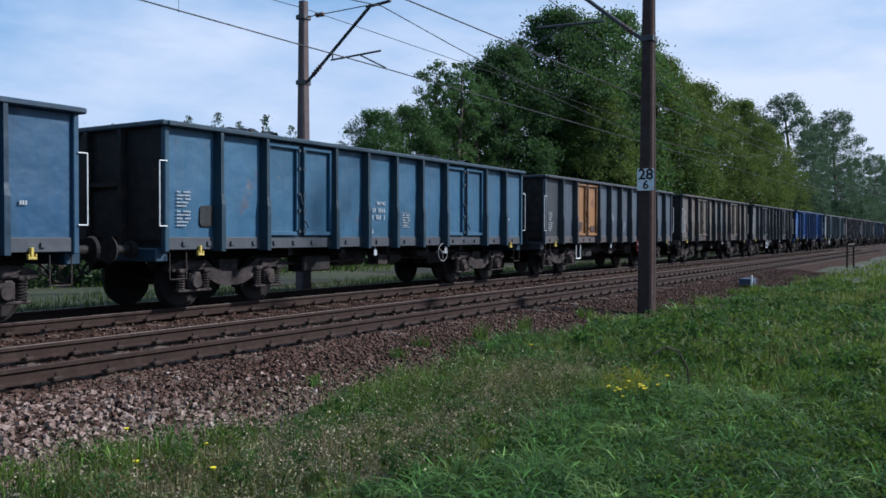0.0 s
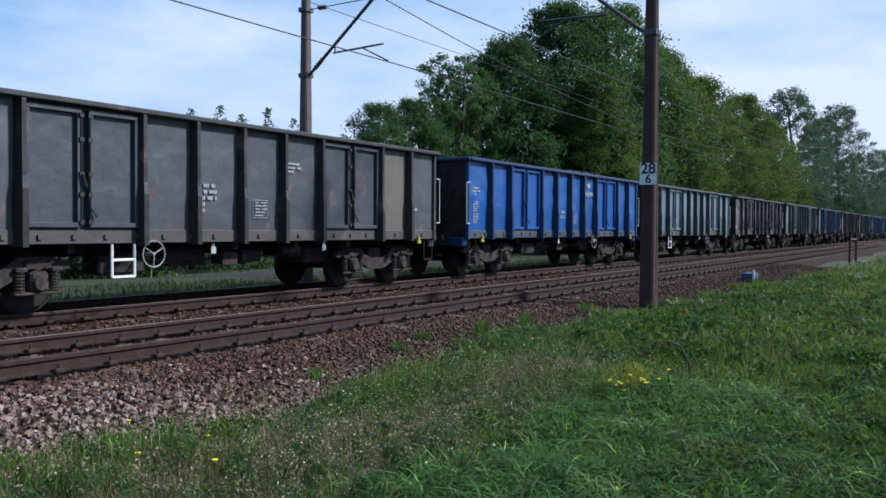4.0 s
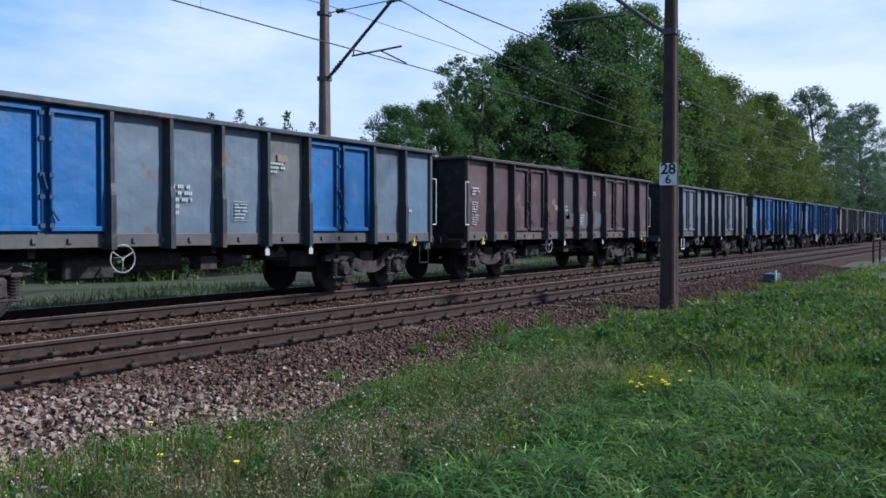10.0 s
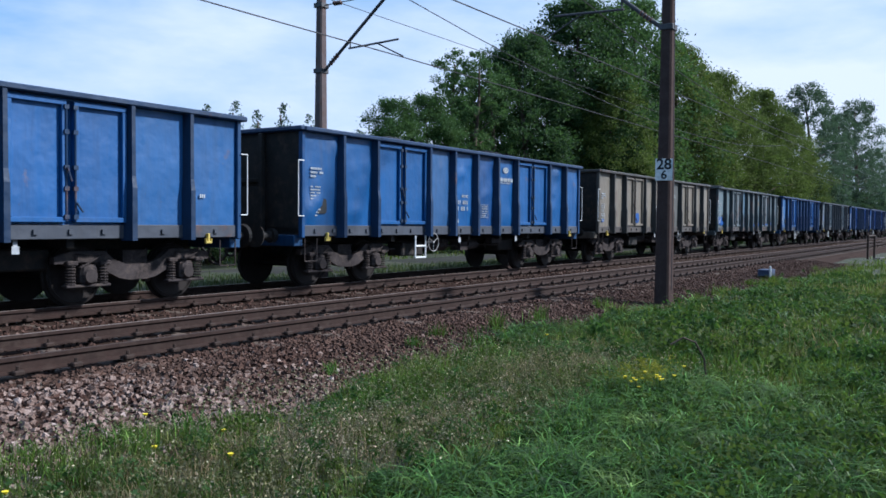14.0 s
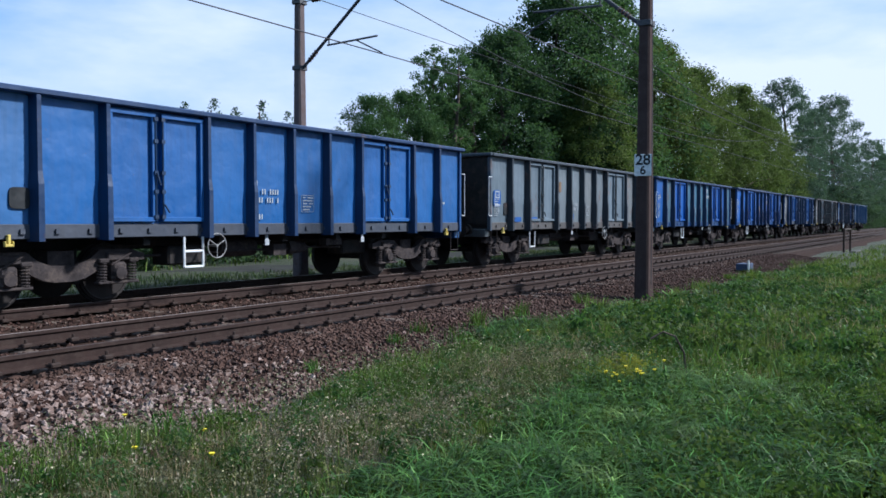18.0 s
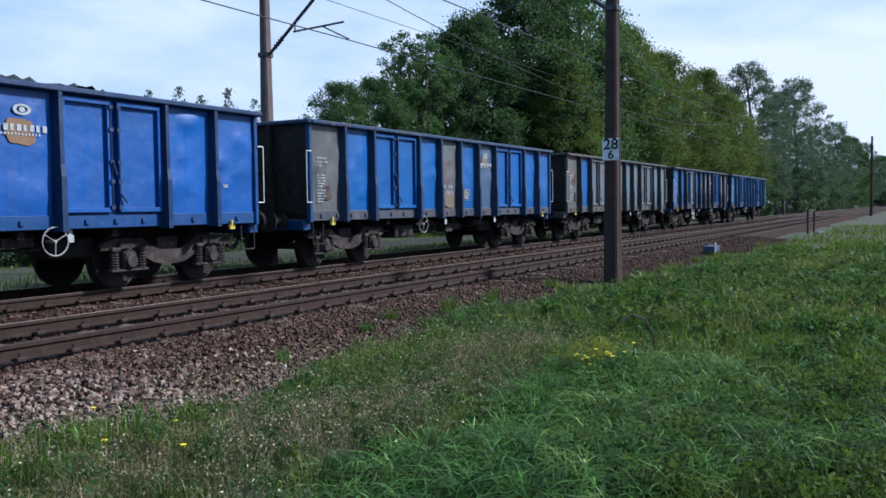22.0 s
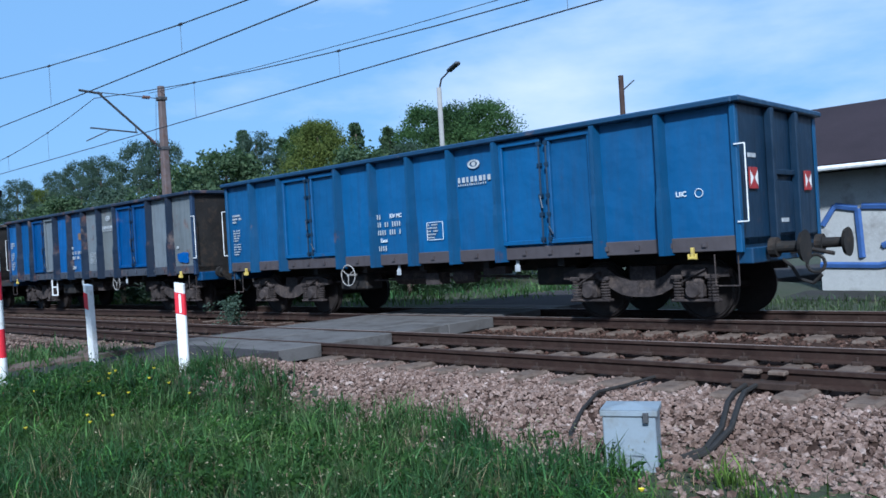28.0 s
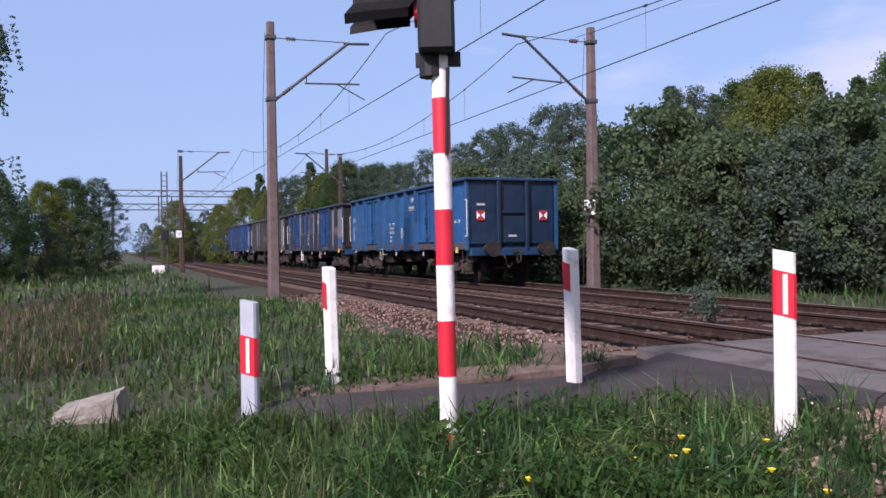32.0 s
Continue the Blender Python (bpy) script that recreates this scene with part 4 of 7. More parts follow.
LETTER_ROWS = {
    "bignumber": ((wide_words(2), wide_words(2, 2, 4), wide_words(4, 3, 1), (), wide_words(4)), 0.153, 0.095),
    "number": ((words(2, 3, 2), words(2, 2, 4), words(4, 3, 1), words(4), words(4)), 0.105, 0.058),
    "data": ((words(2, 4), words(7), words(3, 3), words(6), words(5)), 0.058, 0.026),
    "note": ((words(8), words(5, 3), words(4)), 0.075, 0.042),
    "uic": ((words(3),), 0.1, 0.06),
    "brand": ((tuple((0.098 * i, 0.050 + 0.016 * (i % 2), 0.095) for i in range(8)), tuple((0.052 * i, 0.022) for i in range(13))), 0.118, 0.034),
}


def coal_mesh(seed):
    rng = random.Random(seed)
    bm = bmesh.new()
    nx, ny = 110, 14
    c = [rng.uniform(-5, 5) for _ in range(3)]
    g = []
    for i in range(nx + 1):
        x = -BODY + 0.08 + (2 * BODY - 0.16) * i / nx
        hgt = 2.70 + 0.46 * max(math.exp(-((x - q) / 1.0) ** 2) for q in c)
        g.append([bm.verts.new((x, -1.34 + 2.68 * j / ny, hgt + (0.16 * math.sin(math.pi * j / ny)) + rng.uniform(-0.07, 0.07))) for j in range(ny + 1)])
    for i in range(nx):
        for j in range(ny):
            bm.faces.new((g[i][j], g[i + 1][j], g[i + 1][j + 1], g[i][j + 1]))
    me = mesh_of("coal_load", bm)
    me.materials.append(M_COAL)
    return me


GREY, TEAL, STEEL = (0.15, 0.175, 0.185), (0.035, 0.105, 0.165), (0.035, 0.110, 0.20)
BEIGE, MAROON = (0.27, 0.215, 0.155), (0.084, 0.041, 0.044)
BLUE, BRIGHT, NAVY = (0.004, 0.080, 0.26), (0.002, 0.120, 0.40), (0.085, 0.102, 0.125)
AZURE, SLATE, PALE = (0.009, 0.110, 0.32), (0.135, 0.170, 0.205), (0.205, 0.215, 0.22)
DARK, ORANGE, OLIVE = (0.048, 0.050, 0.054), (0.42, 0.19, 0.065), (0.190, 0.150, 0.112)
LASTBLUE = (0.016, 0.115, 0.285)
# body, doors, posts, odd panels {index: colour}, load of coal, footstep, wear
WAGONS = (
    (STEEL, STEEL, STEEL, {}, 0, 0, 0.2),
    ((0.050, 0.140, 0.225), (0.048, 0.140, 0.225), TEAL, {3: (0.055, 0.150, 0.235), 7: (0.06, 0.155, 0.24)}, 1, 0, 0.10),
    (NAVY, ORANGE, NAVY, {0: DARK, 7: (0.07, 0.085, 0.11)}, 0, 1, 0.25),
    (OLIVE, OLIVE, (0.09, 0.086, 0.078), {0: (0.16, 0.13, 0.105), 3: (0.165, 0.165, 0.15), 4: (0.15, 0.16, 0.155)}, 0, 0, 0.5),
    ((0.085, 0.086, 0.09), (0.07, 0.072, 0.078), (0.075, 0.072, 0.07), {0: (0.11, 0.11, 0.11), 6: OLIVE}, 0, 2, 0.35),
    ((0.007, 0.095, 0.34), (0.006, 0.090, 0.34), (0.006, 0.080, 0.28), {3: (0.010, 0.115, 0.37)}, 1, 0, 0.06),
    ((0.205, 0.250, 0.265), (0.175, 0.225, 0.245), (0.14, 0.175, 0.185), {0: (0.22, 0.25, 0.245), 1: (0.17, 0.24, 0.28), 2: (0.19, 0.25, 0.265), 4: (0.19, 0.215, 0.23)}, 0, 2, 0.34),
    ((0.072, 0.076, 0.088), (0.066, 0.066, 0.076), (0.062, 0.070, 0.084), {0: (0.100, 0.090, 0.086), 1: (0.066, 0.080, 0.094), 4: (0.095, 0.120, 0.145), 5: (0.088, 0.120, 0.150), 6: (0.090, 0.092, 0.100), 7: (0.090, 0.094, 0.104)}, 1, 0, 0.70),
    ((0.172, 0.188, 0.182), (0.165, 0.178, 0.180), (0.15, 0.145, 0.135), {0: (0.20, 0.185, 0.16), 4: (0.185, 0.195, 0.185), 6: (0.16, 0.165, 0.17)}, 1, 0, 0.40),
    (SLATE, (0.014, 0.145, 0.39), (0.08, 0.11, 0.145), {0: (0.17, 0.15, 0.14), 1: (0.06, 0.13, 0.23), 5: (0.15, 0.15, 0.14), 7: (0.12, 0.17, 0.23)}, 0, 0, 0.38),
    (MAROON, MAROON, MAROON, {0: (0.11, 0.062, 0.055), 3: (0.07, 0.048, 0.042)}, 1, 0, 0.42),
    ((0.175, 0.182, 0.205), (0.165, 0.172, 0.195), (0.10, 0.104, 0.115), {0: (0.12, 0.135, 0.142)}, 0, 1, 0.05),
    ((0.030, 0.140, 0.36), (0.022, 0.130, 0.36), (0.010, 0.075, 0.22), {0: (0.08, 0.18, 0.34), 1: (0.05, 0.15, 0.34)}, 1, 0, 0.26),
    (AZURE, AZURE, BLUE, {2: (0.04, 0.13, 0.30), 4: BLUE}, 1, 2, 0.18),
    (BEIGE, BEIGE, (0.13, 0.115, 0.095), {5: (0.15, 0.14, 0.12)}, 0, 0, 0.35),
    ((0.170, 0.210, 0.220), (0.165, 0.185, 0.190), (0.11, 0.15, 0.165), {0: (0.175, 0.22, 0.225), 1: (0.165, 0.21, 0.215), 2: (0.125, 0.205, 0.27), 4: (0.175, 0.195, 0.19)}, 1, 0, 0.42),
    ((0.020, 0.135, 0.38), (0.020, 0.130, 0.38), (0.012, 0.085, 0.28), {0: (0.05, 0.165, 0.38)}, 0, 2, 0.12),
    ((0.205, 0.225, 0.230), (0.180, 0.215, 0.235), (0.09, 0.12, 0.16), {0: (0.165, 0.20, 0.22), 1: (0.18, 0.215, 0.235), 4: (0.225, 0.225, 0.215), 6: (0.22, 0.22, 0.21), 7: (0.225, 0.22, 0.21)}, 0, 1, 0.30),
    ((0.055, 0.155, 0.235), (0.002, 0.104, 0.42), (0.004, 0.070, 0.24), {0: (0.003, 0.100, 0.36), 1: (0.09, 0.17, 0.225), 6: (0.006, 0.085, 0.33)}, 0, 1, 0.20),
    ((0.002, 0.105, 0.41), (0.002, 0.105, 0.41), (0.006, 0.070, 0.27), {3: (0.010, 0.10, 0.38), 5: (0.008, 0.095, 0.37)}, 1, 1, 0.14),
    (BRIGHT, BRIGHT, (0.014, 0.085, 0.26), {0: (0.15, 0.14, 0.13), 3: (0.165, 0.16, 0.155), 5: (0.09, 0.14, 0.24)}, 0, 0, 0.40),
    ((0.165, 0.200, 0.225), (0.150, 0.178, 0.200), (0.09, 0.11, 0.12), {1: BRIGHT, 0: (0.16, 0.145, 0.125), 3: (0.185, 0.20, 0.19), 4: (0.13, 0.205, 0.26), 7: (0.19, 0.20, 0.19)}, 0, 0, 0.50),
    (AZURE, BLUE, (0.02, 0.05, 0.12), {0: (0.02, 0.13, 0.36), 2: (0.015, 0.12, 0.35), 3: (0.03, 0.13, 0.34), 4: PALE, 5: (0.22, 0.22, 0.205), 6: PALE, 7: (0.20, 0.205, 0.20)}, 0, 2, 0.40),
    (LASTBLUE, LASTBLUE, LASTBLUE, {}, 0, 0, 0.08),
)
LOOKS = ("steel-blue", "teal-blue", "slate-grey and orange-doored", "drab brown", "dark grey", "bright blue", "pale grey", "rust-blotched grey-blue", "pale beige-grey", "slate-grey and blue-doored", "maroon-brown", "plain dark grey", "deep blue", "dented blue", "beige", "blue-striped teal-grey", "mid-blue", "pale grey blue-signed", "blue and slate", "bright blue tan-patched", "bright blue bare-panelled", "weathered grey-teal", "blue and pale grey", "clean blue")


SPRAY, TANPAINT, PLATE, PEEL = (0.010, 0.12, 0.46), (0.30, 0.235, 0.16), (0.022, 0.024, 0.026), (0.30, 0.17, 0.085)
RUST, CHALK, ASH, SKY = (0.092, 0.046, 0.038), (0.60, 0.62, 0.60), (0.115, 0.115, 0.130), (0.075, 0.19, 0.29)
# middle x and z, width, height, paint
PATCHES = {
    1: ((-5.42, 1.60, 0.30, 0.36, PLATE),),
    2: ((2.45, 2.15, 0.42, 0.6, PEEL), (3.5, 2.5, 0.36, 0.5, PEEL), (3.62, 1.7, 0.26, 0.4, PEEL), (-3.6, 1.55, 0.5, 0.4, RUST), (-2.5, 1.5, 0.4, 0.3, RUST), (2.6, 1.5, 0.5, 0.3, RUST)),
    3: ((-5.36, 1.62, 0.36, 0.32, PLATE),),
    6: ((-5.85, 2.12, 0.42, 0.14, SPRAY), (-1.75, 1.33, 0.42, 0.10, SPRAY)),
    7: ((-5.35, 1.62, 0.30, 0.34, PLATE), (-3.6, 1.9, 0.35, 0.8, RUST), (0.45, 1.95, 0.55, 0.9, RUST), (0.6, 1.45, 0.4, 0.16, SKY), (1.58, 1.75, 0.65, 0.55, RUST), (4.6, 2.0, 0.5, 0.6, RUST), (-5.5, 2.5, 0.4, 0.3, RUST)),
    8: ((-5.72, 1.62, 0.26, 0.30, PLATE), (-5.36, 1.52, 0.22, 0.20, SPRAY), (1.42, 2.2, 0.05, 1.0, CHALK), (1.55, 1.95, 0.04, 1.2, CHALK), (1.70, 2.3, 0.05, 0.7, CHALK), (1.30, 1.75, 0.03, 0.7, CHALK), (1.85, 1.7, 0.05, 0.5, CHALK), (-2.5, 1.8, 0.04, 0.6, CHALK), (0.55, 2.1, 0.5, 0.3, TANPAINT)),
    9: ((-5.42, 1.6, 0.28, 0.3, PLATE), (1.5, 2.6, 0.3, 0.16, TANPAINT)),
    10: ((0.52, 1.62, 0.98, 0.66, ASH), (1.58, 1.60, 0.98, 0.62, ASH), (-0.52, 1.60, 0.98, 0.55, (0.10, 0.085, 0.088)), (-1.6, 1.7, 0.5, 0.5, RUST), (-0.55, 1.72, 0.30, 0.22, TANPAINT), (-1.35, 1.95, 0.26, 0.18, TANPAINT)),
    11: ((-5.62, 1.62, 0.36, 0.34, PLATE),),
    12: ((-5.30, 1.62, 0.30, 0.30, PLATE), (-4.6, 1.45, 0.7, 0.3, RUST), (-2.4, 1.5, 0.4, 0.4, SPRAY)),
    13: ((-5.72, 1.62, 0.28, 0.30, PLATE),),
    14: ((-2.7, 1.55, 0.40, 0.42, SPRAY), (-5.9, 1.45, 0.22, 0.14, SPRAY)),
    15: ((-5.7, 1.52, 0.98, 0.46, SPRAY), (-5.4, 1.66, 0.30, 0.32, PLATE), (0.52, 1.33, 0.98, 0.11, SPRAY), (1.55, 1.37, 0.95, 0.15, SPRAY), (1.18, 1.5, 0.2, 0.3, SPRAY), (2.6, 1.36, 0.7, 0.10, SPRAY), (3.6, 1.38, 0.7, 0.12, SPRAY), (4.6, 1.42, 0.8, 0.15, SPRAY), (1.6, 2.5, 0.5, 0.25, TANPAINT)),
    16: ((-5.40, 1.60, 0.30, 0.30, PLATE),),
    17: ((-5.88, 1.90, 0.42, 0.46, SPRAY), (-4.62, 1.32, 0.5, 0.16, SPRAY), (-3.6, 1.34, 0.6, 0.12, SPRAY), (-0.75, 1.40, 0.3, 0.22, SPRAY), (-5.35, 1.62, 0.26, 0.34, PLATE), (-1.7, 2.35, 0.22, 0.35, PEEL)),
    19: ((-0.50, 1.92, 0.62, 0.56, TANPAINT), (0.45, 1.72, 0.30, 0.30, TANPAINT), (1.55, 2.42, 0.48, 0.42, PEEL)),
    20: ((1.55, 2.62, 0.36, 0.30, TANPAINT), (0.4, 1.62, 0.30, 0.26, TANPAINT), (-5.7, 1.62, 0.26, 0.30, PLATE), (-0.5, 1.5, 0.6, 0.5, TANPAINT)),
    21: ((-5.42, 1.6, 0.28, 0.32, PLATE), (-5.6, 2.2, 0.4, 0.5, RUST), (-0.5, 2.4, 0.3, 0.2, TANPAINT)),
    22: ((5.7, 1.45, 0.6, 0.3, SPRAY), (-5.35, 1.60, 0.32, 0.34, PLATE), (-0.35, 2.3, 0.34, 0.24, PEEL)),
}


def patch_mesh(seed, wide, high, ragged):
    """A thin skin of paint; ragged where it was sprayed or has peeled."""
    rng = random.Random(seed)
    bm = bmesh.new()
    n = 44
    rim = []
    waves = [(k, rng.uniform(0, 6.28), rng.uniform(0.3, 1.0) / k) for k in (2, 3, 5, 7, 11, 17)]
    for i in range(n):
        a = 2 * math.pi * i / n
        c, s = math.cos(a), math.sin(a)
        q = (abs(c) ** 5 + abs(s) ** 5) ** 0.2
        r = (1 - ragged * (0.35 + 0.45 * sum(w * math.sin(k * a + p) for k, p, w in waves))) / q
        rim.append((c * r * wide / 2, s * r * high / 2))
    lo = [bm.verts.new((x, -0.003, z)) for x, z in rim]
    hi = [bm.verts.new((x, 0.022, z)) for x, z in rim]
    bm.faces.new(lo)
    for i in range(n):
        k = (i + 1) % n
        bm.faces.new((lo[i], lo[k], hi[k], hi[i]))
    bmesh.ops.recalc_face_normals(bm, faces=bm.faces[:])
    return bm


def lettered(w, ms, key, x, y, z):
    ob = part("lettering", ms[key], None, w, "illegible white lettering", pose(x, y, z))
    ob["kind"] = "stuff"


def emblem(w, x, y, z):
    """A plain oval emblem in white: a ring with a dot in it."""
    def disc(r0, r1, sx, sz):
        bm = bmesh.new()
        n = 20
        rows = [[bm.verts.new((sx * r * math.cos(2 * math.pi * i / n), d, sz * r * math.sin(2 * math.pi * i / n))) for i in range(n)] for r, d in ((r0, -0.006), (r1, -0.006), (r1, 0.004))]
        for p, q in zip(rows, rows[1:]):
            for i in range(n):
                bm.faces.new((p[i], p[(i + 1) % n], q[(i + 1) % n], q[i]))
        if r0 < 0.01:
            bm.faces.new(rows[0])
        return bm
    e = part("emblem", disc(0.072, 0.115, 1.2, 0.68), M_MARK, w, "plain white oval emblem", pose(x, y, z))
    part("emblem_dot", disc(0.004, 0.045, 1.0, 0.85), M_MARK, e)


def build_tail_plates(w, turn):
    """Red and white tail plates, lettering and rails on the train's last wall."""
    for yy in (1.02, -1.02):
        bm = boxed(-0.035, -0.012, -0.13, 0.13, -0.15, 0.15, 0.003)
        p = part("tail_plate", bm, M_TAIL, w, "red and white tail plate", turn @ pose(0, yy, 2.02))
        for s in (-1, 1):
            b2 = bmesh.new()
            vs = [b2.verts.new(q) for q in ((-0.039, s * 0.125, -0.11), (-0.039, s * 0.125, 0.11), (-0.039, s * 0.015, 0.0))]
            b2.faces.new(vs)
            part("white_wedge", b2, M_WHITE, p)
    for yy, zz in ((1.0, 2.34), (0.0, 1.42)):
        part("lettering", boxed(-0.045 if yy == 0 else -0.012, -0.004, -0.13, 0.13, -0.03, 0.03), M_MARK, w, "illegible white lettering", turn @ pose(0, yy, zz))


WHEELSETS = []
WHEEL_AHEAD = (4, 9, 10, 11, 12, 13, 16, 20, 23)     # wagons whose hand wheel sits nearer the front
STEP_AT = {2: -3.8, 4: -2.45, 6: -3.75, 11: -3.8, 13: -2.4, 16: -2.4, 17: -3.75, 18: -2.6, 19: -3.75, 22: -2.4}
DENTED = (5, 13, 19, 20)


def build_wagon(ms, k):
    body, doors, posts, odd, coal, step, worn = WAGONS[k]
    extra = ", heaped with coal" if coal else ""
    w = thing("open_wagon", pose(0, TRACK_FAR, 0), f"{LOOKS[k]} steel open freight wagon{extra}", "freight wagon", "wagons of the freight train")
    rng = random.Random(100 + k)

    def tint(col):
        """Flat plating is paler and bluer than the rest."""
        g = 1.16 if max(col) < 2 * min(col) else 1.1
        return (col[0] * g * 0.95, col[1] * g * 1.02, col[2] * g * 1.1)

    def add(name, me, col, m=None, parent=w, label="", vary=0.10):
        ob = part(name, me, None, parent, label, m)
        q = 0.46 * (1 + rng.uniform(-vary, vary))
        ob.color = (col[0] * q, col[1] * q, col[2] * q, max(0.0, min(1.0, worn * (0.45 if col[2] > 8 * col[0] else 1.0) * (1 + 3 * rng.uniform(-vary, vary)))))
        return ob

    for i, (a, b) in enumerate(PANELS):
        wide = round(b - a - 0.04, 3)
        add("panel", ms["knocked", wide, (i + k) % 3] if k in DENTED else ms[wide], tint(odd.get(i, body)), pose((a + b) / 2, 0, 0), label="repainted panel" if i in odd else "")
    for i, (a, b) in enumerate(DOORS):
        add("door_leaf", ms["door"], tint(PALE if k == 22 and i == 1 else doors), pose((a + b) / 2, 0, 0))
    for x in (-3.09, 3.09):
        add("door_lock", ms["lock"], tuple(0.3 * c + 0.008 for c in doors), pose(x, 0, 0), label="dark locking bars")
    # Post colour darkened to stand in for shaded flanks and the shadows beside them.
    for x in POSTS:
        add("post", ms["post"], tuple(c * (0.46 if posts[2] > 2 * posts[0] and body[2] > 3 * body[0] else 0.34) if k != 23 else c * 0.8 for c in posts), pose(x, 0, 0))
    add("corner_post", ms["corner"], posts, pose(-BODY + 0.05, 0, 0))
    add("corner_post", ms["corner"], posts, pose(BODY - 0.02, 0, 0))
    lip = tuple(0.55 * c + 0.012 for c in posts)
    add("top_rail", ms["rail"], lip)
    add("sill", ms["sill"], tuple(0.6 * c for c in odd.get(0, body)) if k in (18, 19) else tuple(0.10 * c + 0.9 * g for c, g in zip(body, (0.115, 0.085, 0.072) if k == 23 else (0.10, 0.10, 0.108) if body[2] > 3 * body[0] else (0.125, 0.108, 0.100))))
    add("side_wall", ms["far"], body)
    add("floor_plate", ms["floor"], DARK)
    add("centre_sill", ms["under"], DARK)
    for x in (-3.2, -1.6, 0, 1.6, 3.2):
        add("cross_beam", ms["cross"], DARK, pose(x, 0, 0))
    add("equipment_box", ms["hatch"], DARK, pose(-2.2, -0.9, 0.70))
    add("equipment_box", ms["hatch"], DARK, pose(2.75, -0.6, 0.72))
    add("air_reservoir", ms["tank"], DARK)
    add("brake_rigging", ms["gear"], DARK)
    for s in (0, 180):
        turn = pose(0, 0, 0, 0, 0, s) @ pose(-BODY, 0, 0)
        # Ends painted dark in place of shade; the tail wall carries grime too.
        grime_shade = 0.24 if k == 23 and s == 180 else 0.07
        dim = tuple(c * grime_shade for c in body)
        shaded = "" if grime_shade > 0.2 else "_dirty"
        add("end_wall", ms["end" + shaded], dim, turn)
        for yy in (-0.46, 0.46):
            add("stanchion", ms["stanchion" + shaded], dim, turn @ pose(0, yy, 0))
        add("cross_bar", ms["endbar" + shaded], dim, turn)
        add("end_plate", ms["endplate" + shaded], dim, turn)
        add("end_rail", ms["endrail"], lip, turn)
        if k == 23 and s == 180:
            build_tail_plates(w, turn)
        add("headstock", ms["beam"], tuple(0.6 * c for c in body), turn)
        add("coupling_hook", ms["hook"], DARK, turn @ pose(-0.08, 0, 0.98))
        add("brake_hose", ms["hose"], DARK, turn @ pose(-0.08, 0.32, 0.86))
        for y in (-0.875, 0.875):
            bf = add("buffer", ms["buffer"], DARK, turn @ pose(-0.16, y, 1.04))
            add("buffer_head", ms["buffer_head"], DARK, None, bf)
    add("handrail", ms["handrail"], GREY, pose(-BODY + 0.0, -1.50, 1.42), label="white grab rail")
    add("handrail", ms["handrail"], GREY, pose(BODY, -1.50, 1.42) @ pose(0, 0, 0, 0, 0, 180), label="white grab rail")
    add("corner_step", ms["cstep"], GREY, pose(-BODY + 0.3, -1.42, 0.55))
    add("corner_step", ms["cstep"], GREY, pose(BODY - 0.25, -1.42, 0.55))
    if step:
        add("footstep", ms["ladder" if step == 2 else "step"], GREY, pose(STEP_AT.get(k, -3.1), -1.48, 0.52), label="white step frame")
    for x in (-BODY + 0.72, BODY - 0.72):
        add("release_handle", ms["grip"], GREY, pose(x, -1.47, 0.98), label="yellow release handle")
    add("brake_wheel", ms["brake_wheel_red" if k == 2 else "brake_wheel"], GREY, pose(-1.9 if k in WHEEL_AHEAD else 2.0, -1.50, 0.86), label="red spoked hand wheel" if k == 2 else "white spoked hand wheel")
    for x in (-0.55, 2.35) if k % 3 else (1.2, 2.35):
        add("indicator_plate", ms["plate"], GREY, pose(x, -1.36, 0.88), label="small white brake indicator plate")
    for bx in (-4.5, 4.5):
        bg = part("bogie", ms["bogie"], None, w, "", pose(bx, 0, 0))
        for ax in (-0.9, 0.9):
            WHEELSETS.append((k, part("wheelset", ms["wheelset"], None, bg, "", pose(ax, 0, 0.465)), ax))
            part("axle_box", ms["axlebox"], None, bg, "", pose(ax, 0, 0))
            part("brake_shoe", ms["shoe"], None, bg, "", pose(ax + (0.52 if ax < 0 else -0.52), 0, 0))
            for q in (-0.27, 0.27):
                part("coil_spring", ms["spring"], None, bg, "", pose(ax + q, -1.08, 0.355))
    y = SIDE - 0.035
    lettered(w, ms, "data", -6.05, y, 2.0)
    lettered(w, ms, "data", -6.05, y, 1.68)
    lettered(w, ms, "bignumber" if body[2] > 2 * body[0] or k in (8, 11, 15, 17, 21) else "number", -0.98, y, 2.02)
    lettered(w, ms, "data", 0.35, y, 1.75)
    if rng.random() < 0.75 or k == 23:
        lettered(w, ms, "brand" if body[2] > body[0] * 2 else "note", 1.20, y, 2.52)
        if sum(body) > 0.3 and body[2] > body[0] * 2:
            emblem(w, 1.58, y, 2.73)
        lettered(w, ms, "note", -6.05, y, 2.36)
    if k == 23:
        for text, size, px, pz in (("RIV MC", 0.105, -0.46, 1.97), ("Eaos", 0.105, -0.82, 1.51), ("UIC", 0.10, 5.45, 1.86)):
            part("lettering", text_mesh(text, size), M_SIGN, w, "white painted marking", pose(px, y, pz, 90))
        part("lettering", tubes([(5.72 + 0.06 * math.cos(q), y, 1.86 + 0.06 * math.sin(q)) for q in np.linspace(0, 6.283, 13)], 0.006, 4), M_SIGN, w, "white ring mark")
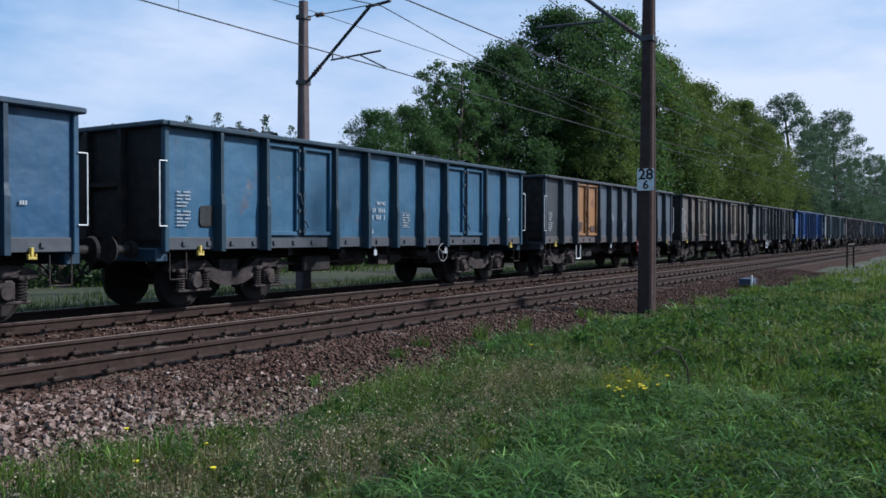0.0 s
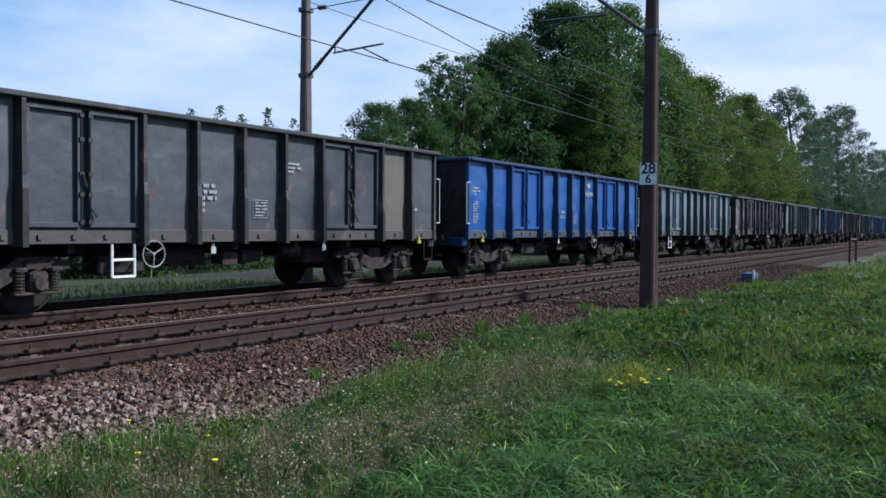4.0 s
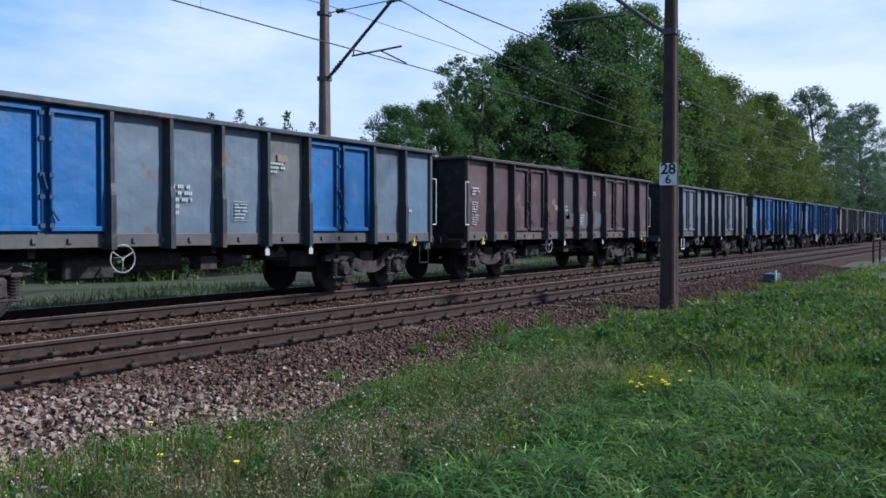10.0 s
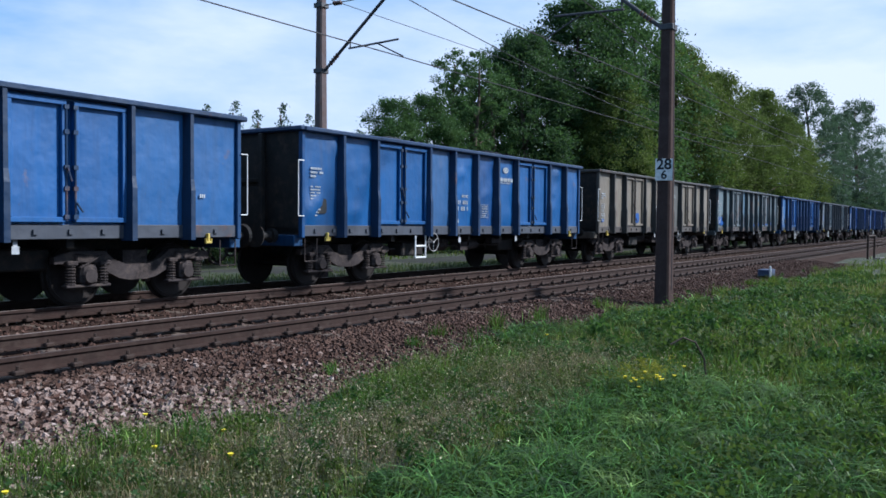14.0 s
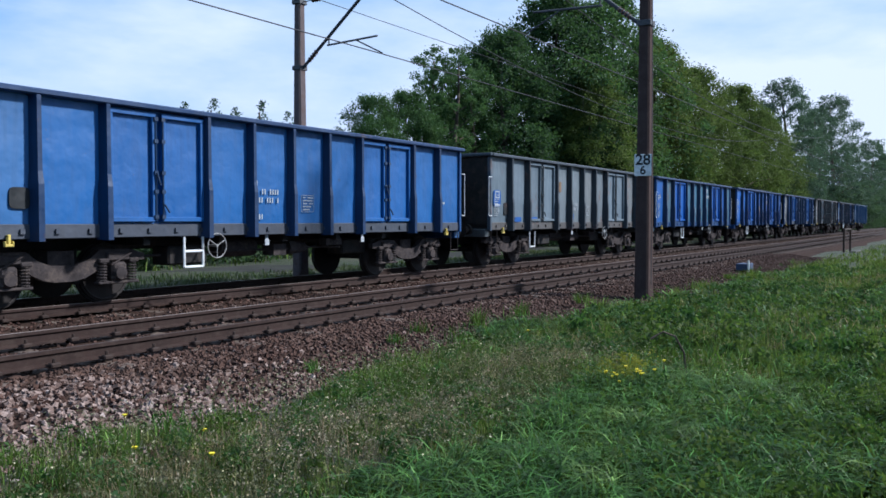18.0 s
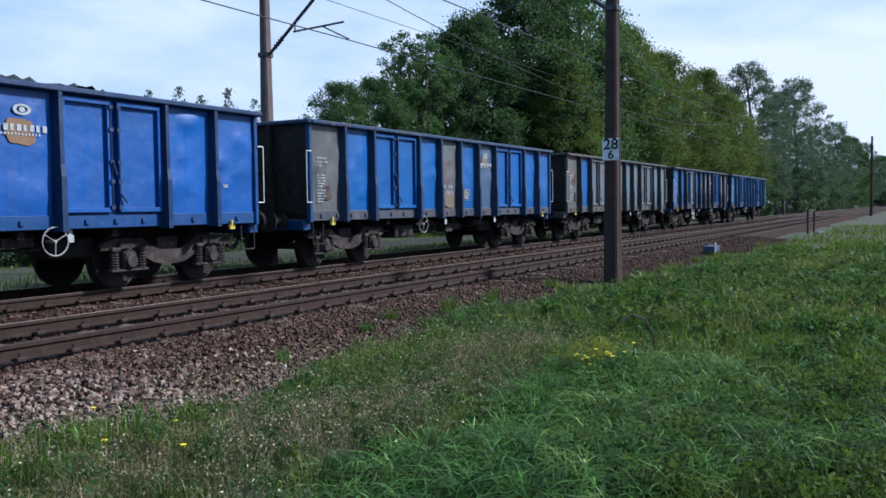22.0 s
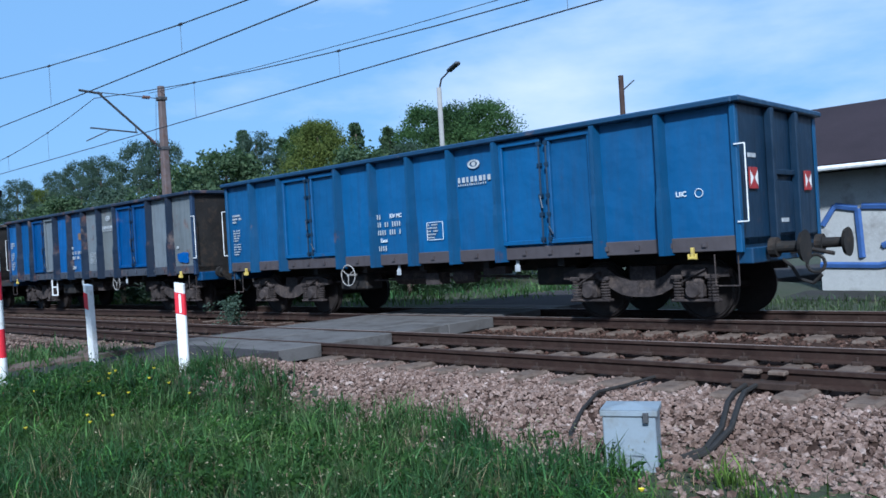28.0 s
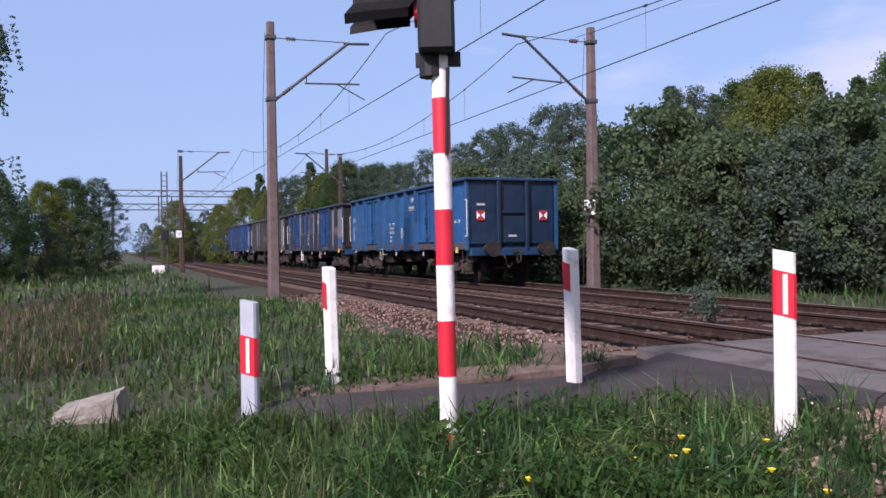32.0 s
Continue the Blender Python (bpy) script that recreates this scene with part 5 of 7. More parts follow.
        part("lettering", tubes([(0.36, y, 1.46), (0.76, y, 1.46), (0.76, y, 1.78), (0.36, y, 1.78), (0.36, y, 1.46)], 0.006, 4), M_SIGN, w, "white frame round a small table")
    else:
        lettered(w, ms, "uic", 5.42, y, 1.75)
        part("lettering", tubes([(0.30, y, 1.46), (0.66, y, 1.46), (0.66, y, 1.78), (0.30, y, 1.78), (0.30, y, 1.46)], 0.005, 4), M_MARK, w, "white frame round a small table")
        if k in (1, 12, 13):
            part("lettering", text_mesh("RIV MC", 0.095), M_MARK, w, "white painted marking", pose(-0.46, y, 1.97, 90))
    for i, (px, pz, pw, ph, pc) in enumerate(PATCHES.get(k, ())):
        tidy = pc == PLATE or (k == 17 and i == 0)
        bm = patch_mesh(40 * k + i, pw, ph, 0.04 if tidy else 0.7 if pc == RUST else 0.4)
        ob = add("painted_panel" if tidy else "painted_patch", bm, pc, pose(px, SIDE - 0.030, pz), label="black inscription board" if pc == PLATE else "patch of blue paint" if pc in (SPRAY, SKY) else "rust stain" if pc == RUST else "run of white paint" if pc == CHALK else "patch of peeled paint")
        ob.data.materials.append(M_PAINT)
    if k == 17:
        part("lettering", boxed(-0.14, 0.14, -0.006, 0, -0.025, 0.025), M_MARK, w, "illegible white lettering", pose(-5.88, SIDE - 0.034, 1.72))
        bm = boxed(-0.12, 0.12, -0.006, 0, -0.015, 0.015)
        box(bm, -0.12, -0.09, -0.006, 0, 0.015, 0.15)
        box(bm, 0.09, 0.12, -0.006, 0, 0.015, 0.15)
        box(bm, -0.12, 0.12, -0.006, 0, 0.15, 0.18)
        part("emblem", bm, M_MARK, w, "plain white box emblem", pose(-5.88, SIDE - 0.034, 1.92))
    if coal:
        part("coal_load", coal_mesh(k), None, w, "heap of black coal")
    return w


def build_train():
    ms = wagon_meshes()
    for key, args in LETTER_ROWS.items():
        ms[key] = bars_mesh(*args)
        ms[key].materials.append(M_MARK)
    return [build_wagon(ms, k) for k in range(len(WAGONS))]


# ---- trees and bushes ----
def leaf_cloud(rng, centres, radii, per, size):
    n = len(centres) * per
    c = np.repeat(centres, per, 0)
    r = np.repeat(radii, per)
    d = rng.normal(size=(n, 3))
    d /= np.linalg.norm(d, axis=1)[:, None]
    far = np.where(rng.random(n) < 0.16, 1.5, 1.0)
    p = c + d * (r * far * rng.uniform(0.15, 1.0, n) ** 0.6)[:, None] * np.array([1, 1, 0.8])
    u = rng.normal(size=(n, 3))
    u /= np.linalg.norm(u, axis=1)[:, None]
    v = np.cross(u, rng.normal(size=(n, 3)))
    v /= np.linalg.norm(v, axis=1)[:, None]
    s = (size * rng.uniform(0.6, 1.4, n))[:, None]
    vs = np.stack([p - u * s, p + v * s * 0.55, p + u * s, p - v * s * 0.55], 1).reshape(-1, 3)
    return vs, np.arange(n * 4).reshape(-1, 4)


def tree_parts(seed, high, spread, base, clumps, per, size, lean=0.0, clump_r=0.16, pointed=0.0, limbs=9):
    """Trunk with limbs, and a crown of leaf clumps set round the limbs' ends."""
    rng = np.random.default_rng(seed)
    bm = bmesh.new()
    top = Vector((lean * high, 0, high * 0.93))
    pts = [Vector((lean * high * q + 0.02 * high * math.sin(5 * q + seed), 0.015 * high * math.sin(4 * q + 2 * seed), high * 0.93 * q)) for q in np.linspace(0, 1, 7)]
    r0 = 0.018 * high + 0.03
    for i, (a, b) in enumerate(zip(pts, pts[1:])):
        tube(bm, a, b, r0 * (1 - i / 7), r0 * (1 - (i + 1) / 7) + 0.01, 8)
    ends = []
    for i in range(limbs):
        q = base + (0.95 - base) * (i + 0.5) / limbs
        s = pts[0].lerp(pts[-1], q)
        ang = i * 2.4 + rng.uniform(-0.4, 0.4)
        prof = math.sin(math.pi * min(1, (q - base * 0.7) / (1.02 - base * 0.7)) ** (0.75 + pointed * -0.35)) if not pointed else (1.05 - q)
        ln = spread * max(0.22, prof)
        e = s + Vector((math.cos(ang) * ln * 0.8, math.sin(ang) * ln * 0.8, ln * rng.uniform(0.15, 0.55)))
        mid = s.lerp(e, 0.5) + Vector((0, 0, ln * 0.08))
        tube(bm, s, mid, r0 * 0.36 * (1.15 - q), r0 * 0.22 * (1.15 - q), 6)
        tube(bm, mid, e, r0 * 0.22 * (1.15 - q), 0.012, 6)
        ends += [mid, e]
    cs = []
    while len(cs) < clumps:
        z = rng.uniform(base, 1.0)
        q = (z - base) / (1 - base)
        rad = spread * ((math.sin(math.pi * (0.16 + 0.78 * q ** 0.85))) if not pointed else (1.02 - q) * 0.95 + 0.05)
        a = rng.uniform(0, 6.283)
        lob = 1 + 0.22 * math.sin(3 * a + seed) + 0.16 * math.sin(5 * a + 9 * q + seed)
        rr = rad * lob * rng.uniform(0.45, 1.0) ** 0.5
        cs.append((lean * high * z + rr * math.cos(a), rr * math.sin(a), z * high))
    cs = np.array(cs + [tuple(e) for e in ends])
    rd = rng.uniform(0.6, 1.35, len(cs)) * clump_r * spread
    if pointed:
        rd *= np.clip(1.35 - 1.0 * cs[:, 2] / high, 0.5, 1.0)
    v, f = leaf_cloud(rng, cs, rd, per, size)
    return mesh_of("trunk", bm, True), raw_mesh("crown", v, f)


def make_tree(name, meshes, mat, label, category, group):
    t = thing(name, pose(0, 0, 0), label, category, group)
    part("trunk", meshes[0], M_BARK, t)
    part("crown", meshes[1], mat, t)
    return t


def place(proto, used, x, y, turn, scale):
    """The first use moves the tree that was built, later ones copy it."""
    z = float(ground_z(x, y)) - 0.05
    if used:
        t = copy_thing(proto, pose(x, y, z, 0, 0, turn))
    else:
        t = proto
        t.matrix_basis = pose(x, y, z, 0, 0, turn)
    t.scale = (scale, scale, scale)
    return t


def polar(az, dist, ex=0.0, ey=0.0):
    return ex + dist * math.cos(radians(az)), ey + dist * math.sin(radians(az))


def build_trees():
    group, low, slim = "trees behind the railway", "bushes behind the railway", "young trees behind the railway"
    broad = make_tree("broadleaf_tree", tree_parts(3, 10, 3.4, 0.10, 560, 135, 0.058, 0, 0.15, 0, 14), M_LEAF_A, "tall dense dark green broadleaf tree", "tree", group)
    fresh = make_tree("broadleaf_tree", tree_parts(8, 10, 3.1, 0.08, 520, 130, 0.056, 0, 0.155, 0, 12), M_LEAF_B, "broadleaf tree in fresh yellow-green leaf", "tree", group)
    airy = make_tree("broadleaf_tree", tree_parts(21, 10, 3.0, 0.16, 300, 90, 0.055, 0.03, 0.12, 0, 20), M_LEAF_C, "airy grey-green tree with open crown", "tree", group)
    bush = make_tree("bush", tree_parts(5, 5, 2.7, 0.02, 250, 56, 0.075, 0, 0.14, 0, 9), M_LEAF_D, "dense green roadside bush", "bush", low)
    young = make_tree("young_tree", tree_parts(14, 6, 1.3, 0.12, 120, 40, 0.06, 0, 0.24, 1.0, 12), M_LEAF_C, "slender young tree with sparse leaves", "tree", slim)
    pale = make_tree("bush", tree_parts(33, 5, 2.6, 0.02, 240, 50, 0.075, 0, 0.14, 0, 9), M_LEAF_C, "pale grey-green flowering bush", "bush", low)
    fir = make_tree("young_tree", tree_parts(41, 6, 1.25, 0.06, 190, 40, 0.06, 0, 0.22, 1.0, 14), M_LEAF_D, "pointed dark green young conifer", "tree", slim)
    mid = make_tree("broadleaf_tree", tree_parts(27, 10, 3.3, 0.08, 480, 110, 0.058, 0, 0.15, 0, 12), M_LEAF_E, "round-crowned tree in mid green leaf", "tree", group)
    twig = make_tree("sapling", tree_parts(52, 6, 0.95, 0.40, 110, 9, 0.045, 0.02, 0.26, 1.0, 22), M_LEAF_C, "thin sapling with a few leaves on bare twigs", "tree", slim)
    stem = make_tree("broadleaf_tree", tree_parts(63, 10, 1.6, 0.50, 85, 75, 0.055, 0.02, 0.16, 0, 14), M_LEAF_E, "thin-stemmed tree with bare trunk and open crown", "tree", group)
    protos = {"S": (stem, 10.3), "M": (mid, 10.3), "t": (twig, 6.2), "p": (pale, 5.3), "f": (fir, 6.2), "A": (broad, 10.3), "B": (fresh, 10.3), "C": (airy, 10.3), "b": (bush, 5.3), "y": (young, 6.2)}
    used = set()
    # kind, azimuth, distance, height, turn; seen from the first standpoint
    rows = [
        ("M", 36.9, 46, 8.2, 10), ("M", 34.6, 47, 8.6, 50), ("S", 33.0, 49, 11.6, 20), ("S", 32.2, 52, 11.0, 130), ("S", 31.2, 48, 11.4, 95), ("S", 30.2, 50, 11.0, 240), ("A", 28.2, 54, 13.4, 140), ("A", 24.6, 58, 16.6, 20),
        ("M", 21.0, 60, 16.8, 200), ("B", 18.2, 64, 14.6, 75), ("B", 15.6, 70, 13.4, 160), ("B", 13.0, 84, 14.0, 260), ("B", 11.5, 92, 12.4, 30), ("C", 9.9, 105, 17.6, 110), ("C", 8.6, 112, 15.0, 300),
        ("C", 7.3, 125, 18.2, 15), ("C", 6.3, 140, 13.0, 80), ("C", 5.2, 160, 15.0, 210), ("A", 4.3, 190, 14.5, 130), ("C", 3.4, 230, 16, 33), ("A", 2.6, 260, 14, 77), ("A", 1.7, 300, 14, 17),
        ("A", 26.5, 66, 12.5, 210), ("A", 22.8, 70, 12.0, 310), ("B", 22.2, 55, 11.6, 222), ("B", 17.0, 80, 12.5, 5), ("C", 12.0, 100, 11.5, 45), ("C", 8.0, 135, 12.5, 145),
        ("b", 38.2, 43, 4.2, 0), ("b", 35.4, 44, 4.0, 80), ("b", 32.3, 46, 3.6, 160), ("b", 29.2, 48, 4.6, 240), ("b", 26.3, 52, 4.6, 300), ("b", 23.5, 56, 5.0, 30), ("b", 20.8, 60, 5.2, 100), ("b", 18.0, 66, 5.0, 170), ("b", 15.0, 74, 5.4, 250), ("b", 12.2, 90, 6.2, 10), ("b", 9.8, 108, 6.6, 60), ("b", 7.0, 135, 7.0, 130), ("b", 5.0, 175, 8.0, 200), ("b", 11.0, 100, 7.0, 15), ("b", 8.4, 122, 7.4, 100), ("b", 6.0, 155, 8.4, 190), ("b", 4.0, 215, 9.5, 280), ("b", 3.0, 260, 10.0, 20),
        ("t", 49.4, 33, 6.3, 0), ("t", 47.3, 34, 6.6, 100), ("t", 46.0, 35, 6.4, 200), ("t", 44.3, 36, 6.9, 60), ("t", 42.8, 40, 7.0, 300),
        ("b", 57.0, 29, 5.0, 15), ("b", 53.6, 30, 5.3, 95), ("A", 50.2, 34, 4.9, 185), ("b", 46.6, 33, 4.7, 275), ("A", 43.4, 37, 5.2, 330), ("b", 40.6, 40, 5.2, 60), ("y", 55.0, 33, 5.6, 40), ("y", 51.7, 34, 5.4, 140), ("b", 61.0, 30, 3.6, 100),
        ("C", 80.6, 36, 6.4, 20), ("b", 77.2, 27, 3.6, 130), ("b", 81.5, 33, 4.4, 200), ("b", 73.0, 28, 3.2, 77), ("b", 96.0, 19.6, 0.9, 10), ("p", 90.0, 19.4, 0.8, 70), ("b", 84.0, 19.4, 1.0, 120), ("b", 101.0, 19.8, 0.8, 180), ("y", 137.0, 46, 8.2, 60), ("y", 133.2, 60, 9.6, 10),
    ]
    for kind, az, dist, high, turn in rows:
        x, y = polar(az, dist)
        high *= 1.04 if kind in "ABCMS" else 1.0
        place(protos[kind][0], kind in used, x, y, turn, high / protos[kind][1])
        used.add(kind)
    # seen along the line in the train's direction
    rows = [
        ("C", 130.5, 31, 5.9, 10), ("b", 133.4, 26, 5.2, 60), ("B", 136.8, 29, 6.6, 140), ("b", 139.0, 25, 4.4, 220), ("C", 142.0, 32, 6.6, 290), ("b", 144.0, 27, 5.4, 20), ("f", 143.2, 33, 7.0, 0), ("b", 147.0, 31, 5.4, 90), ("C", 149.2, 36, 7.0, 180), ("C", 151.4, 38, 7.2, 70), ("p", 152.5, 33, 5.0, 12),
        ("p", 131.6, 24, 3.6, 300), ("p", 135.4, 24.5, 4.2, 150), ("b", 141.4, 26, 4.2, 10), ("b", 128.8, 23, 3.8, 35), ("f", 134.6, 33, 7.3, 10), ("A", 138.4, 34, 7.2, 60), ("f", 140.4, 35, 7.0, 100), ("f", 132.2, 34, 7.2, 140),
        ("C", 153.6, 40, 7.0, 250), ("C", 155.5, 42, 7.0, 33), ("b", 156.5, 38, 5.0, 100), ("C", 159.3, 44, 6.4, 160), ("B", 158.0, 48, 6.2, 200), ("C", 161.3, 50, 6.3, 110), ("C", 163.4, 54, 6.5, 300), ("A", 165.1, 56, 7.0, 10), ("C", 161.9, 58, 7.0, 70), ("f", 167.4, 60, 7.6, 20), ("B", 166.4, 60, 6.6, 50), ("C", 168.2, 64, 7.0, 150),
        ("C", 157.0, 50, 7.4, 0), ("A", 163.0, 60, 7.2, 40), ("C", 169.2, 68, 7.2, 90), ("f", 170.8, 74, 8.3, 10),
        ("B", 170.0, 70, 6.4, 95), ("B", 171.8, 78, 7.2, 15), ("B", 173.4, 84, 6.0, 215), ("B", 176.2, 95, 7.0, 130), ("C", 178.2, 120, 5.0, 30), ("b", 175.0, 100, 5.0, 10), ("C", 177.4, 150, 6.0, 60), ("C", 174.4, 120, 7.0, 40),
        ("C", -179.2, 62, 6.4, 20), ("A", -177.7, 58, 6.0, 120), ("B", -176.2, 52, 5.4, 220), ("p", -174.8, 46, 4.0, 0), ("A", -173.4, 44, 5.2, 70), ("b", -178.6, 52, 3.2, 44),
        ("M", 129.8, 38, 8.4, 44), ("M", 124.6, 35, 8.2, 12), ("A", 127.4, 36, 8.0, 12), ("b", 127.0, 27, 5.2, 160), ("A", 123.5, 40, 6.0, 190), ("b", 120.0, 34, 4.2, 30),
    ]
    for kind, az, dist, high, turn in rows:
        x, y = polar(az, dist, -5.27, 1.29)
        high *= 1.07 if 126 < az < 152 else 1.03
        place(protos[kind][0], kind in used, x, y, turn, high / protos[kind][1])
        used.add(kind)


# ---- grass ----
def blades(rng, x, y, high, wide):
    n = len(x)
    z = ground_z(x, y) - 0.02
    a = rng.uniform(0, 6.283, n)
    lean = rng.uniform(0.05, 0.85, n) * high
    la = rng.uniform(0, 6.283, n)
    wx, wy = np.cos(a) * wide, np.sin(a) * wide
    lx, ly = np.cos(la) * lean, np.sin(la) * lean
    b = np.stack([x, y, z], -1)
    def at(t, s):
        bend = t * t
        return b + np.stack([lx * bend + wx * s, ly * bend + wy * s, high * (t - 0.42 * bend * (lean / high))], -1)
    v = np.stack([at(0, -1), at(0, 1), at(0.55, -0.8), at(0.55, 0.8), at(1.0, 0.0)], 1).reshape(-1, 3)
    i = (np.arange(n) * 5)[:, None, None]
    f = (np.array([(0, 1, 3), (0, 3, 2), (2, 3, 4)])[None] + i).reshape(-1, 3)
    return v, f


def verge(x):
    """Ragged line where the meadow ends and the ballast begins."""
    return 5.30 + 0.26 * np.sin(x * 0.8) + 0.20 * np.sin(x * 1.9 + 1.0) + 0.14 * np.sin(x * 4.3 + 0.4) + 0.5 * smooth01(-x, 4.6, 7.0) + 0.85 * smooth01(-x, 7.8, 8.9)


def lush_zone(x, y):
    """Where the long arching grass grows: a wedge that widens towards the masts."""
    edge = 2.62 + 0.10 * (x - 4.0) + 0.16 * np.sin(x * 2.1) + 0.09 * np.sin(x * 5.3 + 1.0)
    return (x > 2.6) & (x < 8.2) & (y < edge) & (y > 1.0 - 0.5 * (x - 4.5) * (x < 6))


def weed_zone(x, y):
    """Strip of dead brown weeds between the lush grass and the fine turf."""
    mid = 3.45 + 0.05 * (x - 4.0) + 0.15 * np.sin(x * 1.7 + 0.5)
    return (x > 2.8) & (x < 8.4) & (np.abs(y - mid) < 0.48 + 0.2 * np.sin(x * 3.1))


def grass_field(rng, n, x0, x1, y0, y1, hi, wide, patch):
    x, y = rng.uniform(x0, x1, n), rng.uniform(y0, y1, n)
    p = np.sin(x * 0.9 + 1.3 * np.sin(y * 0.7)) + np.sin(y * 1.1 + 1.7 * np.sin(x * 0.5)) + 0.6 * np.sin(2.7 * x - 1.9 * y)
    near = verge(x) - y
    thin = np.where((near > 0) & (near < 1.1), rng.random(n) < 0.25 + 0.7 * near, (near > 0) | (y > 15.3))
    keep = (p * patch + rng.uniform(-1.2, 1.2, n) > -0.6) & thin & ~on_road(x, y) & ~(on_road(x + 0.75, y) & (rng.random(n) < 0.85)) & (x ** 2 + y ** 2 > 1.3 ** 2) & ~((lush_zone(x, y) & (rng.random(n) < 0.72)) | (weed_zone(x, y) & (rng.random(n) < 0.35)))
    x, y, near = x[keep], y[keep], near[keep]
    short = np.where(y > 15, 1.0, np.clip(0.45 + 0.45 * near, 0.45, 1.0))
    h = hi * short * rng.uniform(0.35, 1.25, len(x)) * (1 + 0.35 * np.sin(x * 0.6) * np.sin(y * 0.8) + 0.2 * np.sin(x * 2.1 + y))
    return blades(rng, x, y, h, wide * rng.uniform(0.6, 1.3, len(x)))


def tufts(rng, n, x0, x1, y0, y1, hi, wide, per=34):
    cx, cy = rng.uniform(x0, x1, n), rng.uniform(y0, y1, n)
    k = (cy < verge(cx) + 0.15) & ~on_road(cx, cy) & (cx ** 2 + cy ** 2 > 2.5)
    cx, cy = cx[k], cy[k]
    size = rng.uniform(0.6, 1.5, len(cx))
    x = np.repeat(cx, per) + rng.normal(0, 0.07, len(cx) * per) * np.repeat(size, per)
    y = np.repeat(cy, per) + rng.normal(0, 0.07, len(cx) * per) * np.repeat(size, per)
    return blades(rng, x, y, hi * np.repeat(size, per) * rng.uniform(0.5, 1.1, len(x)), wide * rng.uniform(0.7, 1.3, len(x)))


def arching_blades(rng, x, y, length, wide):
    """Long blades that rise, bend over and hang, their upper side to the sky."""
    n = len(x)
    la = rng.uniform(0, 6.283, n)
    dx, dy = np.cos(la), np.sin(la)
    z = ground_z(x, y) - 0.02
    reach, bow = rng.uniform(0.35, 0.85, n), rng.uniform(0.45, 1.0, n)
    rows = []
    for t, w in ((0.0, 0.7), (0.3, 1.0), (0.58, 0.9), (0.82, 0.6)):
        r = length * (0.12 * t + reach * t * t)
        h = length * (1.05 * t - (0.42 + 0.34 * bow) * t ** 2.4)
        for q in (-1, 1):
            rows.append(np.stack([x + dx * r - dy * wide * w * q, y + dy * r + dx * wide * w * q, z + h], -1))
    r, h = length * (0.12 + reach), length * (1.05 - 0.42 - 0.34 * bow)
    rows.append(np.stack([x + dx * r, y + dy * r, z + h], -1))
    v = np.stack(rows, 1).reshape(-1, 3)
    f = np.array([(0, 1, 3), (0, 3, 2), (2, 3, 5), (2, 5, 4), (4, 5, 7), (4, 7, 6), (6, 7, 8)])
    return v, (f[None] + (np.arange(n) * 9)[:, None, None]).reshape(-1, 3)


def arching_tufts(rng, n, x0, x1, y0, y1, per, length, wide, inside=None):
    cx, cy = rng.uniform(x0, x1, n), rng.uniform(y0, y1, n)
    k = (cy < verge(cx) - 0.1) & ~on_road(cx, cy) & (cx ** 2 + cy ** 2 > 4.5)
    if inside is not None:
        k &= inside(cx, cy)
    cx, cy = cx[k], cy[k]
    size = rng.uniform(0.65, 1.35, len(cx))
    x = np.repeat(cx, per) + rng.normal(0, 0.05, len(cx) * per) * np.repeat(size, per)
    y = np.repeat(cy, per) + rng.normal(0, 0.05, len(cx) * per) * np.repeat(size, per)
    return arching_blades(rng, x, y, length * np.repeat(size, per) * rng.uniform(0.55, 1.1, len(x)), wide * rng.uniform(0.7, 1.3, len(x)))


